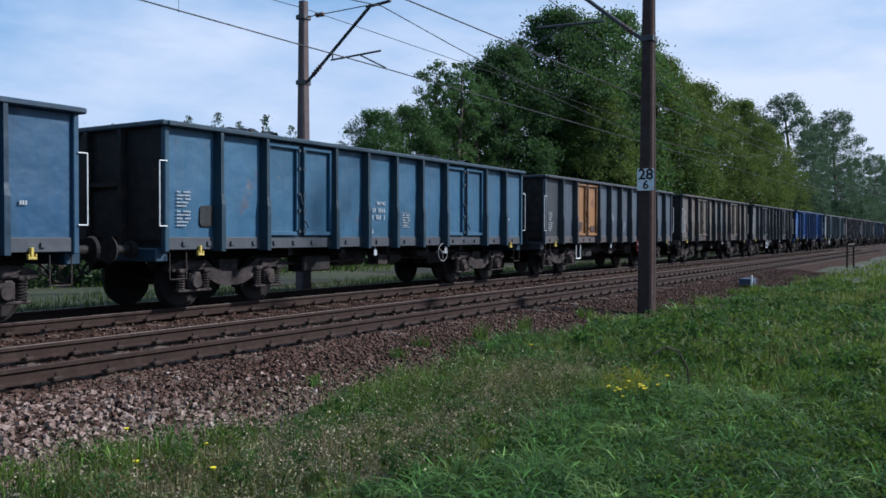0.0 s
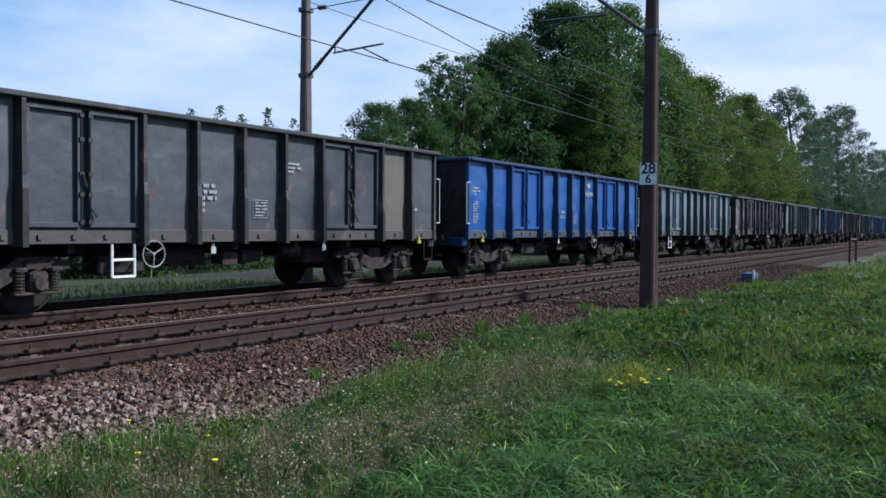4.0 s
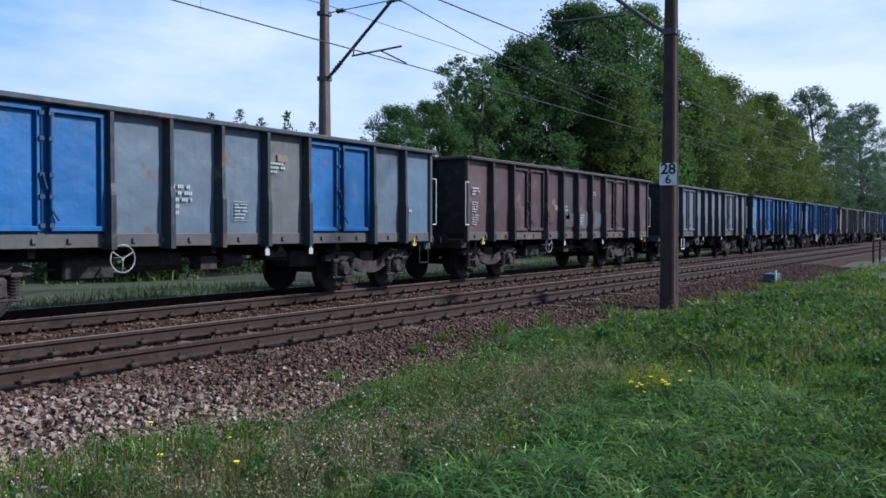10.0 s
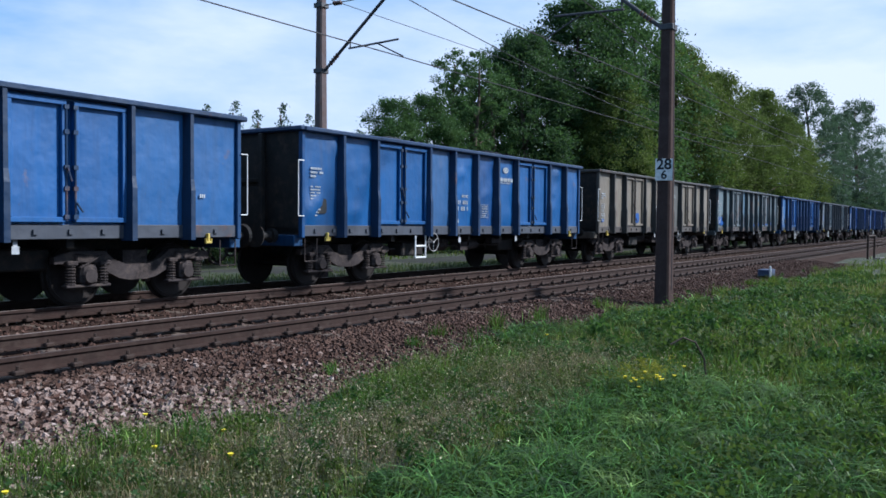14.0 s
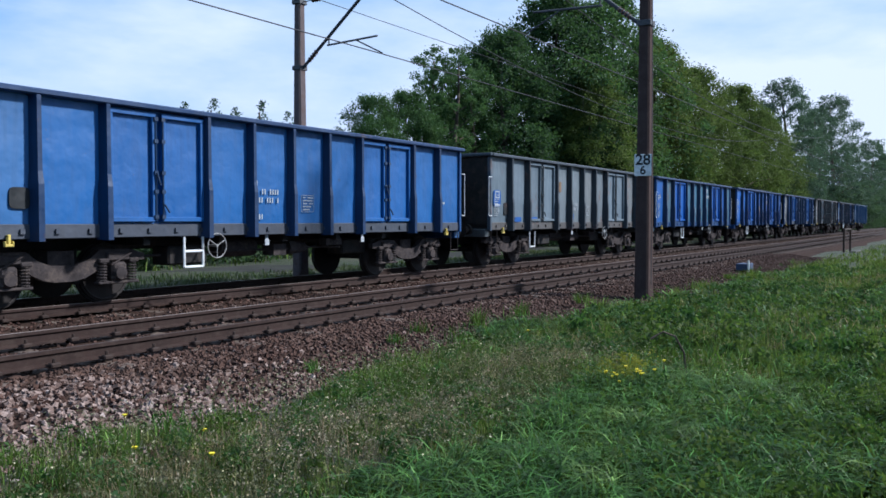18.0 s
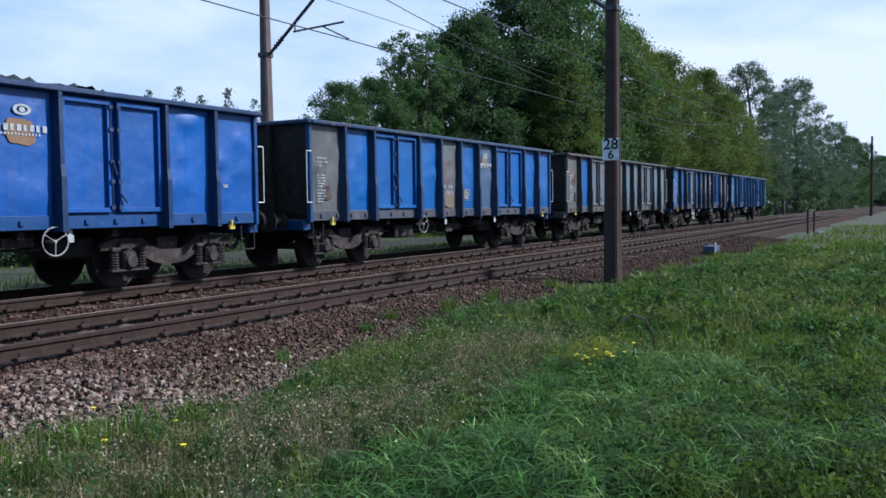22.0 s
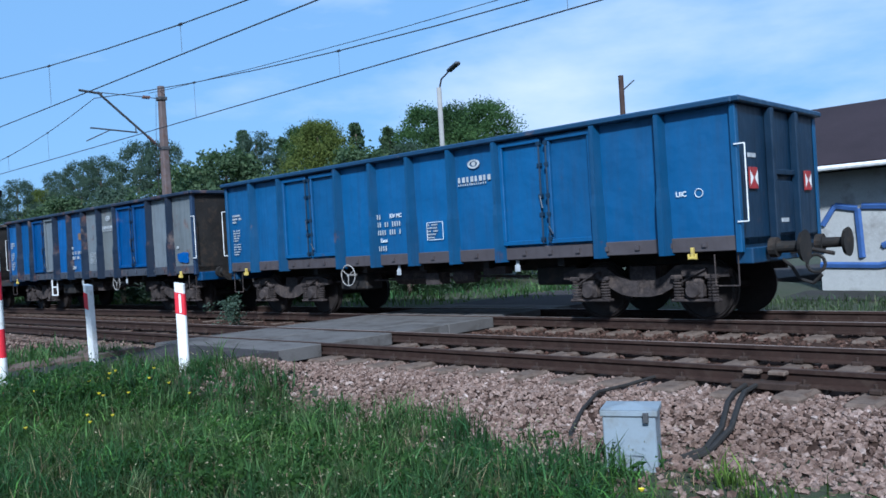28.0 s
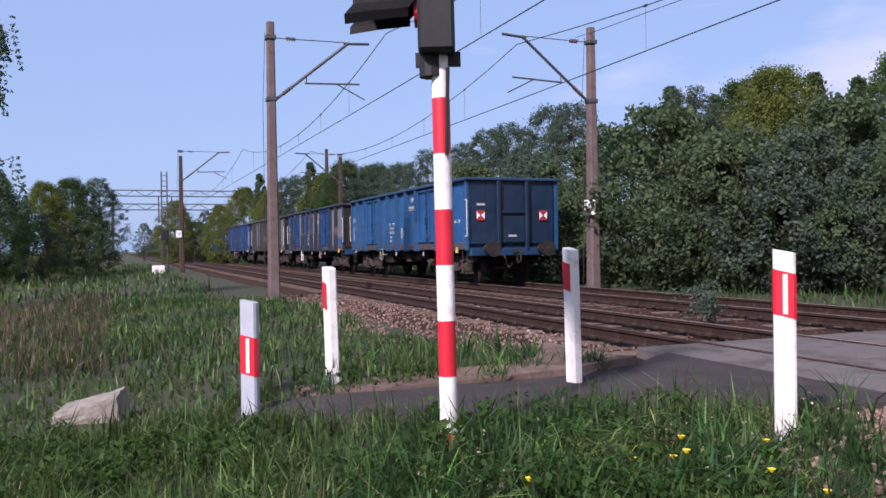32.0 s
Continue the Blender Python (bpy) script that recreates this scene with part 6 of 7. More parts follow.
def build_long_grass():
    rng = np.random.default_rng(29)

    def join(name, mat, label, pieces, category="grass"):
        vs, fs, o = [], [], 0
        for v, f in pieces:
            vs.append(v)
            fs.append(f + o)
            o += len(v)
        solo(name, raw_mesh(name, np.concatenate(vs), np.concatenate(fs)), mat, label, category, kind="stuff")
    join("long_grass", M_ARCH, "lush long grass with pale blades arching over", [
        arching_tufts(rng, 950, 2.6, 8.2, 0.4, 3.4, 30, 0.42, 0.0046, lush_zone),
        arching_tufts(rng, 130, 5.5, 13.0, 0.0, 4.6, 34, 0.36, 0.0065),
        arching_tufts(rng, 70, 8.8, 14.0, 4.5, 5.7, 40, 0.40, 0.008),
        arching_tufts(rng, 150, 13.0, 26.0, -2.0, 5.4, 30, 0.45, 0.013)])
    join("roadside_long_grass", M_ARCH, "long grass hanging over at the roadside", [
        arching_tufts(rng, 300, -9.6, -5.8, 0.6, 4.6, 26, 0.46, 0.0045),
        arching_tufts(rng, 90, -4.5, -1.0, 3.2, 5.0, 26, 0.36, 0.0045)])
    # dead weeds: upright stems with side twigs
    n = 3000
    x, y = rng.uniform(2.8, 8.4, n), rng.uniform(2.7, 4.6, n)
    k = weed_zone(x, y)
    x, y = x[k], y[k]
    stems = blades(rng, x, y, rng.uniform(0.16, 0.36, len(x)), np.full(len(x), 0.0028))
    c = np.stack([x, y, ground_z(x, y) + rng.uniform(0.05, 0.30, len(x))], -1)
    join("dead_weeds", M_BROWNWEED, "brown dead weeds with dry twigs and seed husks", [stems, triangles(leaf_cloud(rng, c, np.full(len(c), 0.045), 9, 0.009))], "weeds")
    # broad yellow-green herbs, in loose clumps with dark gaps
    cl = []
    for count, x0, x1, y0, y1, per, size, rad in ((150, 4.2, 9.0, -0.9, 1.45, 70, 0.020, 0.13), (46, 3.2, 9.0, 3.0, 5.0, 60, 0.014, 0.10), (80, 9.0, 17.0, -2.0, 4.6, 60, 0.034, 0.20), (40, 4.5, 8.0, 1.2, 2.6, 60, 0.018, 0.11)):
        hx, hy = rng.uniform(x0, x1, count), rng.uniform(y0, y1, count)
        rr = rad * rng.uniform(0.6, 1.4, count)
        cl.append(triangles(leaf_cloud(rng, np.stack([hx, hy, ground_z(hx, hy) + 0.12 + 0.5 * rr], -1), rr, per, size)))
    join("broad_herbs", M_BROAD, "yellow-green broad-leaved herbs in loose clumps", cl, "weeds")
    hx, hy = rng.uniform(7.4, 8.5, 44), rng.uniform(2.65, 3.1, 44)
    join("flower_cushion", M_SPURGE, "low cushion of small yellow-green flowers", [triangles(leaf_cloud(rng, np.stack([hx, hy, ground_z(hx, hy) + rng.uniform(0.16, 0.26, 44)], -1), np.full(44, 0.07), 40, 0.011))], "flowers")
    # tufts that have seeded themselves in the ballast
    cl = []
    for hx, hy, q in ((9.6, 6.45, 1.0), (8.7, 6.2, 0.7), (10.6, 6.05, 1.2), (12.1, 6.15, 1.1), (6.8, 5.95, 0.6), (15.0, 6.3, 1.0)):
        xx, yy = rng.normal(hx, 0.09 * q, 70), rng.normal(hy, 0.07 * q, 70)
        v, f = blades(rng, xx, yy, 0.30 * q * rng.uniform(0.5, 1.1, 70), np.full(70, 0.0055))
        v[:, 2] += 0.06
        cl.append((v, f))
    join("ballast_tufts", M_LUSH, "small green tufts growing in the ballast", cl)


def triangles(mesh):
    """Quads cut in two."""
    v, f = mesh
    return v, np.concatenate([f[:, (0, 1, 2)], f[:, (0, 2, 3)]])


def build_grass():
    rng = np.random.default_rng(11)
    def lay(name, mat, label, fields):
        vs, fs, o = [], [], 0
        for fl in fields:
            v, f = grass_field(rng, *fl)
            vs.append(v)
            fs.append(f + o)
            o += len(v)
        solo(name, raw_mesh(name, np.concatenate(vs), np.concatenate(fs)), mat, label, "grass", kind="stuff")
    lay("meadow_grass", M_GRASS, "green spring meadow grass with bare spots", [
        (80000, -3, 10, -1.5, 5.9, 0.14, 0.0036, 0.8), (40000, 10, 24, -3.5, 6.0, 0.17, 0.008, 0.7), (26000, 24, 60, -14, 5.8, 0.24, 0.018, 0.4), (5000, 0, 60, 22, 30, 0.35, 0.025, 0.9), (30000, -30, 12, -16, -1.2, 0.22, 0.010, 0.4)])
    lay("roadside_grass", M_GRASS_ROAD, "tall dark green grass at the roadside", [
        (84000, -12.5, -3, -1.5, 5.9, 0.27, 0.006, 0.4), (30000, -30, -12.4, -7, 5.6, 0.24, 0.014, 0.3), (14000, -60, -12, 15.4, 26, 0.30, 0.02, 0.3), (12000, -90, -30, -14, 4.6, 0.35, 0.03, 0.3)])

    def clumps(name, mat, label, sets):
        vs, fs, o = [], [], 0
        for st in sets:
            v, f = tufts(rng, *st)
            vs.append(v)
            fs.append(f + o)
            o += len(v)
        solo(name, raw_mesh(name, np.concatenate(vs), np.concatenate(fs)), mat, label, "grass", kind="stuff")
    clumps("grass_tufts", M_GRASS, "thick tufts of long green grass", [(1300, 0.5, 12, -1, 5.5, 0.20, 0.0042, 60), (160, -3.0, 0.5, -1, 5.6, 0.24, 0.006), (700, 12, 34, -5, 5.7, 0.26, 0.010)])
    clumps("roadside_tufts", M_GRASS_ROAD, "tall tufts of roadside grass", [(700, -12.5, -3.0, -1, 5.7, 0.34, 0.007)])
    clumps("lush_grass", M_LUSH, "dark lush clumps of broad-bladed grass", [(200, 3.0, 7.8, 0.1, 2.9, 0.20, 0.0042, 50), (60, 5.0, 9.0, 3.6, 5.2, 0.17, 0.006, 60), (200, 7.5, 16, -2, 3.4, 0.22, 0.010, 50), (22, 3.0, 14.0, 5.0, 5.7, 0.26, 0.008, 40)])
    lay("dry_grass", M_GRASS_DRY, "pale dry grass stalks among the green", [
        (30000, -3, 10, 1.6, 5.9, 0.20, 0.003, 1.1), (9000, 10, 26, 0, 6.0, 0.24, 0.006, 1.1), (46000, 0.5, 10, 3.4, 5.9, 0.22, 0.0026, 0.5), (7000, -11, -3, 1.0, 5.9, 0.28, 0.004, 1.0) ])
    lay("trackside_grass", M_DULLGRASS, "dull grey-green grass beyond the far track", [(20000, -12, 50, 15.4, 18.7, 0.20, 0.013, 0.4)])
    lay("dead_grass", M_STRAW, "dull brown dead grass beside the road", [(8000, -30, -16, -3, 1.4, 0.36, 0.010, 0.3)])



# ---- overhead line ----
def mast_mesh(high):
    bm = bmesh.new()
    vs = []
    for z, hx, hy in ((-0.5, 0.185, 0.15), (high, 0.105, 0.10)):
        c = 0.035
        vs.append([bm.verts.new((sx, sy, z)) for sx, sy in ((-hx + c, -hy), (hx - c, -hy), (hx, -hy + c), (hx, hy - c), (hx - c, hy), (-hx + c, hy), (-hx, hy - c), (-hx, -hy + c))])
    for i in range(8):
        bm.faces.new((vs[0][i], vs[0][(i + 1) % 8], vs[1][(i + 1) % 8], vs[1][i]))
    bm.faces.new(vs[1])
    return mesh_of("column", bm)


def build_mast(x, y, toward, high=7.45, arm=True, pale=False):
    """A line mast; its bracket reaches along y, toward +1 or -1."""
    m = thing("catenary_mast", pose(x, y, 0), "tall brown concrete railway mast with a steel bracket arm", "catenary mast", "masts of the overhead line")
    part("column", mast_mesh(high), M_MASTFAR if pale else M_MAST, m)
    for z in (5.3, 7.02) if arm else ():
        part("clamp", boxed(-0.15, 0.15, -0.14, 0.14, z - 0.06, z + 0.06, 0.01), M_ARM, m)
    if arm:
        s = toward
        part("strut", tubes([(0, s * 0.12, 5.30), (0, s * 2.25, 7.04)], 0.042, 8), M_ARM, m, "slanting steel strut")
        part("tip_bar", tubes([(0, s * 2.1, 7.00), (0, s * 2.85, 7.05)], 0.04, 8), M_ARM, m)
        part("tie_rod", tubes([(0, s * 0.1, 7.02), (0, s * 2.25, 7.04)], 0.014, 6), M_ARM, m)
        part("steady_tube", tubes([(0, s * 0.95, 5.80), (0, s * 2.55, 5.86)], 0.026, 6), M_ARM, m)
        part("drop_link", tubes([(0, s * 1.0, 6.02), (0, s * 1.0, 5.80)], 0.02, 6), M_ARM, m)
        part("registration_arm", tubes([(0, s * 1.9, 5.82), (0, s * 2.7, 5.42)], 0.018, 6), M_ARM, m)
        for py, pz in ((0.35, 5.49), (0.45, 7.02)):
            bm = bmesh.new()
            for k in range(4):
                tube(bm, (0, s * (py + 0.07 * k), pz + (0.057 * k if pz < 6 else 0)), (0, s * (py + 0.07 * k + 0.03), pz + (0.057 * k if pz < 6 else 0) + 0.01), 0.07, 0.05, 10)
            part("insulator", bm, M_INSUL, m, "brown ribbed insulator")
    if arm:
        part("ground_wire", tubes([(-0.12, -0.13, 7.2), (-0.2, -0.2, 5.2), (-0.16, -0.2, 3.0), (-0.2, -0.22, 0.0)], 0.008, 5), M_WIRE, m)
    return m


def sag_line(xa, xb, y, z_end, z_mid, n=14, y2=None):
    pts = []
    for i in range(n + 1):
        q = i / n
        pts.append((xa + (xb - xa) * q, y + ((y2 - y) * q if y2 is not None else 0), z_mid + (z_end - z_mid) * (2 * q - 1) ** 2))
    return pts


def build_wires():
    supports = (-140, -90, -55, -27.3, 16.8, 62, 108, 160)
    for y in (8.5, 12.46):
        w = thing("overhead_wire", pose(0, 0, 0), "dark contact wire with its carrying cable and droppers", "overhead wire", "wires over the tracks")
        part("contact_wire", tubes([(-300, y, 5.38), (-27.3, y + 0.1, 5.38), (16.8, y - 0.1, 5.40), (62, y + 0.1, 5.42), (300, y, 5.4)], 0.014, 6), M_WIRE, w)
        pts, drops = [], bmesh.new()
        for a, b in zip(supports, supports[1:]):
            line = sag_line(a, b, y, 6.95, 5.72)
            pts += line[:-1]
            for p in line[2:-1:2]:
                tube(drops, (p[0], p[1], 5.39), p, 0.005, 0.005, 4)
                tube(drops, (p[0] - 0.05, p[1], p[2]), (p[0] + 0.05, p[1], p[2]), 0.03, 0.03, 5)
        part("carrying_cable", tubes(pts, 0.013, 5), M_WIRE, w)
        part("dropper_set", drops, M_WIRE, w)["kind"] = "stuff"
    w = thing("overhead_wire", pose(0, 0, 0), "thin earth wire strung along the mast heads", "overhead wire", "wires over the tracks")
    part("wire", tubes([(-27.3, 14.4, 7.3)] + sag_line(-26.2, 16.8, 14.5, 7.25, 6.7, 8, 15.0) + [(62, 15.0, 7.2)], 0.010, 5), M_WIRE, w)


def text_mesh(text, size, name="lettering"):
    cu = bpy.data.curves.new(name, "FONT")
    cu.body, cu.size, cu.align_x, cu.align_y, cu.extrude, cu.offset = text, size, "CENTER", "CENTER", 0.001, size * 0.022
    ob = bpy.data.objects.new(name, cu)
    scene.collection.objects.link(ob)
    bpy.context.view_layer.update()
    me = bpy.data.meshes.new_from_object(ob.evaluated_get(bpy.context.evaluated_depsgraph_get()))
    bpy.data.objects.remove(ob)
    me.name = name
    return me


def build_line():
    build_mast(16.75, 5.66, 1)
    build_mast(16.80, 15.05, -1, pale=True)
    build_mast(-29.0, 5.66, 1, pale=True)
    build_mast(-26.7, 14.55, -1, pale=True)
    build_mast(-57.5, 5.2, 1, 6.75)
    build_mast(-57.0, 14.8, -1, 6.9)
    build_mast(106, 5.66, 1, 8.6)
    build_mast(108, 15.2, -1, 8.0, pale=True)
    for x, y, high in ((-12.5, 21.0, 5.9), (6.7, 20.9, 5.35)):
        p = thing("utility_pole", pose(x, y, 0), "thin dark utility pole with a short arm", "utility pole", "utility poles behind the railway")
        part("pole", tubes([(0, 0, -0.5), (0, 0, high)], 0.075, 10), M_MAST, p)
        part("arm", tubes([(0, 0, high - 0.45), (0.42, 0, high - 0.2)], 0.02, 6), M_ARM, p)
    build_mast(-64.0, 15.6, -1, 8.2, False)
    build_wires()
    # kilometre plate on the near mast, facing the standpoint
    pl = thing("kilometre_plate", pose(16.545, 5.63, 2.42, 0, 0, -76) , "small white kilometre plate with dark figures, fixed to the mast", "sign")
    part("plate", boxed(-0.17, 0.17, -0.012, 0.012, -0.22, 0.22, 0.006), M_WHITE, pl)
    part("figure", text_mesh("28", 0.30, "figure"), M_DARKBOARD, pl, "dark figures 28", pose(0, -0.015, 0.10, 90))
    part("figure", text_mesh("6", 0.24, "figure"), M_DARKBOARD, pl, "dark figure 6", pose(0, -0.015, -0.11, 90))
    # white plate on the far mast beyond the crossing
    pl = thing("kilometre_plate", pose(-26.52, 14.35, 2.2, 0, 0, 60), "small white plate with a dark figure on the mast", "sign")
    part("plate", boxed(-0.16, 0.16, -0.012, 0.012, -0.22, 0.22, 0.006), M_WHITE, pl)
    part("figure", text_mesh("6", 0.2, "figure"), M_DARKBOARD, pl, "dark figure", pose(0, -0.015, -0.08, 90))
    pl = thing("signal_plate", pose(-57.3, 5.03, 2.1, 0, 0, 80), "small white chevron plate on a mast", "sign")
    part("plate", boxed(-0.16, 0.16, -0.012, 0.012, -0.2, 0.2, 0.006), M_WHITE, pl)
    part("chevron", tubes([(-0.1, -0.016, 0.12), (0, -0.016, -0.08), (0.1, -0.016, 0.12)], 0.02, 5), M_DARKBOARD, pl)
    # lattice portal far down the line
    g = thing("signal_gantry", pose(-90, 0, 0), "grey steel lattice portal across the tracks", "gantry")
    for y in (1.3, 17.0):
        part("leg", tubes([(0, y, -0.4), (0, y, 6.9)], 0.13, 8), M_ARM, g)
    for z in (6.9, 5.6):
        bm = bmesh.new()
        for dz in (0, 0.55):
            tube(bm, (0, 1.3, z + dz - 0.55), (0, 17.0, z + dz - 0.55), 0.05, 0.05, 6)
        for k in range(16):
            tube(bm, (0, 1.3 + k * 0.98, z - (0.55 if k % 2 else 0)), (0, 2.28 + k * 0.98, z - (0 if k % 2 else 0.55)), 0.03, 0.03, 5)
        part("lattice_beam", bm, M_ARM, g)
    for y in (5.4, 6.6):
        part("hanger", tubes([(0, y, 6.3), (0, y, 3.8)], 0.06, 6), M_ARM, g)
    s = thing("signal_mast", pose(-72, 5.0, -0.3), "slim lattice signal mast with a ladder", "signal")
    bm = tubes([(0, -0.2, 0), (0, -0.2, 7.4)], 0.05, 6)
    tube(bm, (0, 0.2, 0), (0, 0.2, 7.4), 0.05, 0.05, 6)
    for k in range(18):
        tube(bm, (0, -0.2, 0.4 * k + 0.3), (0, 0.2, 0.4 * k + 0.3), 0.03, 0.03, 5)
    part("lattice", bm, M_ARM, s)
    part("signal_head", boxed(0.1, 0.35, -0.28, 0.28, 2.2, 3.0, 0.04), M_DARKBOARD, s)


# ---- level crossing ----
def strip(name, left, right, z, thick):
    """A paved strip between two edges given as (x, y) points."""
    n = len(left)
    bm = bmesh.new()
    top = [[bm.verts.new((px, py, z(px, py))) for px, py in e] for e in (left, right)]
    bot = [[bm.verts.new((px, py, z(px, py) - thick)) for px, py in e] for e in (left, right)]
    for i in range(n - 1):
        bm.faces.new((top[0][i], top[0][i + 1], top[1][i + 1], top[1][i]))
        bm.faces.new((top[0][i], bot[0][i], bot[0][i + 1], top[0][i + 1]))
        bm.faces.new((top[1][i], top[1][i + 1], bot[1][i + 1], bot[1][i]))
    bm.faces.new((top[0][0], top[1][0], bot[1][0], bot[0][0]))
    bm.faces.new((top[0][-1], bot[0][-1], bot[1][-1], top[1][-1]))
    bmesh.ops.recalc_face_normals(bm, faces=bm.faces[:])
    return mesh_of(name, bm)


def build_crossing():
    road_z = lambda x, y: float(np.interp(y, [2.3, 3.0, 4.0, 6.9], [-0.10, 0.0, 0.03, 0.0]))
    near, far = list(ROAD_NEAR), list(ROAD_FAR)
    me = strip("road", near, far, road_z, 0.3)
    solo("road", me, M_ASPHALT, "worn grey asphalt road leading over the railway", kind="structure")
    back = strip("road_beyond", [(-9.9, 14.1), (-9.9, 18), (-8, 30), (0, 60)], [(-13.4, 14.1), (-13.6, 18), (-12, 30), (-5, 60)], lambda x, y: -0.02 - 0.006 * (y - 14), 0.3)
    solo("road_beyond", back, M_ASPHALT, "worn grey asphalt road beyond the tracks", kind="structure")
    path = strip("service_path", [(-7.5, 18.6), (0, 18.7), (20, 18.6), (45, 18.9), (80, 19.2)], [(-7.5, 20.6), (0, 20.4), (20, 21.5), (45, 22.5), (80, 21.8)], lambda x, y: float(ground_z(x, y)) + 0.03, 0.12)
    solo("service_path", path, M_PATH, "grey gravel path along the far side of the railway", kind="structure")
    deck = thing("crossing_deck", pose(0, 0, 0), "pale concrete slabs filling the level crossing", "crossing deck", "", "structure")
    rng = random.Random(5)
    for y0, y1 in ((6.86, Y1 - 0.06), (Y1 + 0.10, Y2 - 0.10), (Y2 + 0.06, 10.45), (10.47, Y3 - 0.06), (Y3 + 0.10, Y4 - 0.10), (Y4 + 0.06, 14.08)):
        for i in range(4):
            x0 = -13.3 + i * 0.86
            part("slab", boxed(x0 + 0.006, x0 + 0.854, y0, y1, -0.2, -0.006 + rng.uniform(-0.006, 0.004), 0.01), M_SLAB, deck)
    gravel = strip("gravel_patch", [(-12.73, 6.8), (-12.08, 6.0), (-11.73, 5.1), (-11.68, 4.2), (-11.73, 3.5), (-11.85, 2.95)], [(-15.2, 6.8), (-13.8, 6.0), (-12.5, 5.2), (-12.3, 4.3), (-12.3, 3.6), (-12.5, 2.95)], lambda x, y: float(ground_z(x, y)) + 0.09, 0.1)
    solo("gravel_patch", gravel, M_DIRT, "brown gravel verge beside the road", kind="structure")
    dirt = strip("bare_soil", [(-4.3, 2.7), (-5.2, 2.9), (-6.4, 3.2)], [(-4.5, 2.1), (-5.4, 2.2), (-6.4, 2.6)], lambda x, y: float(ground_z(x, y)) + 0.02, 0.1)
    solo("bare_soil", dirt, M_DIRT, "bare trampled soil with stones in the grass", kind="structure")


def delineator(x, y, z, high, lean, material, band, turn, sides=(7, 0, 1, 2, 3)):
    """A guide post with a slanted head and a red reflector band."""
    p = thing("guide_post", pose(x, y, z, lean[0], lean[1], turn), "white plastic road guide post with a red reflector band" if material is M_WHITE else "grey-blue weathered road guide post with a red reflector band", "guide post", "guide posts at the crossing")
    bm = bmesh.new()
    prof = ((-0.060, -0.03), (-0.045, -0.045), (0.045, -0.045), (0.060, -0.03), (0.060, 0.03), (0.045, 0.045), (-0.045, 0.045), (-0.060, 0.03))
    lo = [bm.verts.new((px, py, -0.25)) for px, py in prof]
    hi = [bm.verts.new((px, py, high - 0.02 - 0.2 * (px + 0.06))) for px, py in prof]
    for i in range(8):
        bm.faces.new((lo[i], lo[(i + 1) % 8], hi[(i + 1) % 8], hi[i]))
    bm.faces.new(hi)
    part("post", bm, material, p)
    bm = bmesh.new()
    prof2 = [(px * 1.06, py * 1.06) for px, py in prof]
    lo = [bm.verts.new((px, py, band[0] - 0.25 * px)) for px, py in prof2]
    hi = [bm.verts.new((px, py, band[1] - 0.25 * px)) for px, py in prof2]
    for i in sides:
        bm.faces.new((lo[i], lo[(i + 1) % 8], hi[(i + 1) % 8], hi[i]))
    part("red_band", bm, M_RED, p)
    if 3 in sides:
        part("reflector", boxed(-0.012, 0.014, -0.054, -0.049, band[0] + 0.015, band[1] - 0.015), M_WHITE, p, "white reflector strip")
    return p


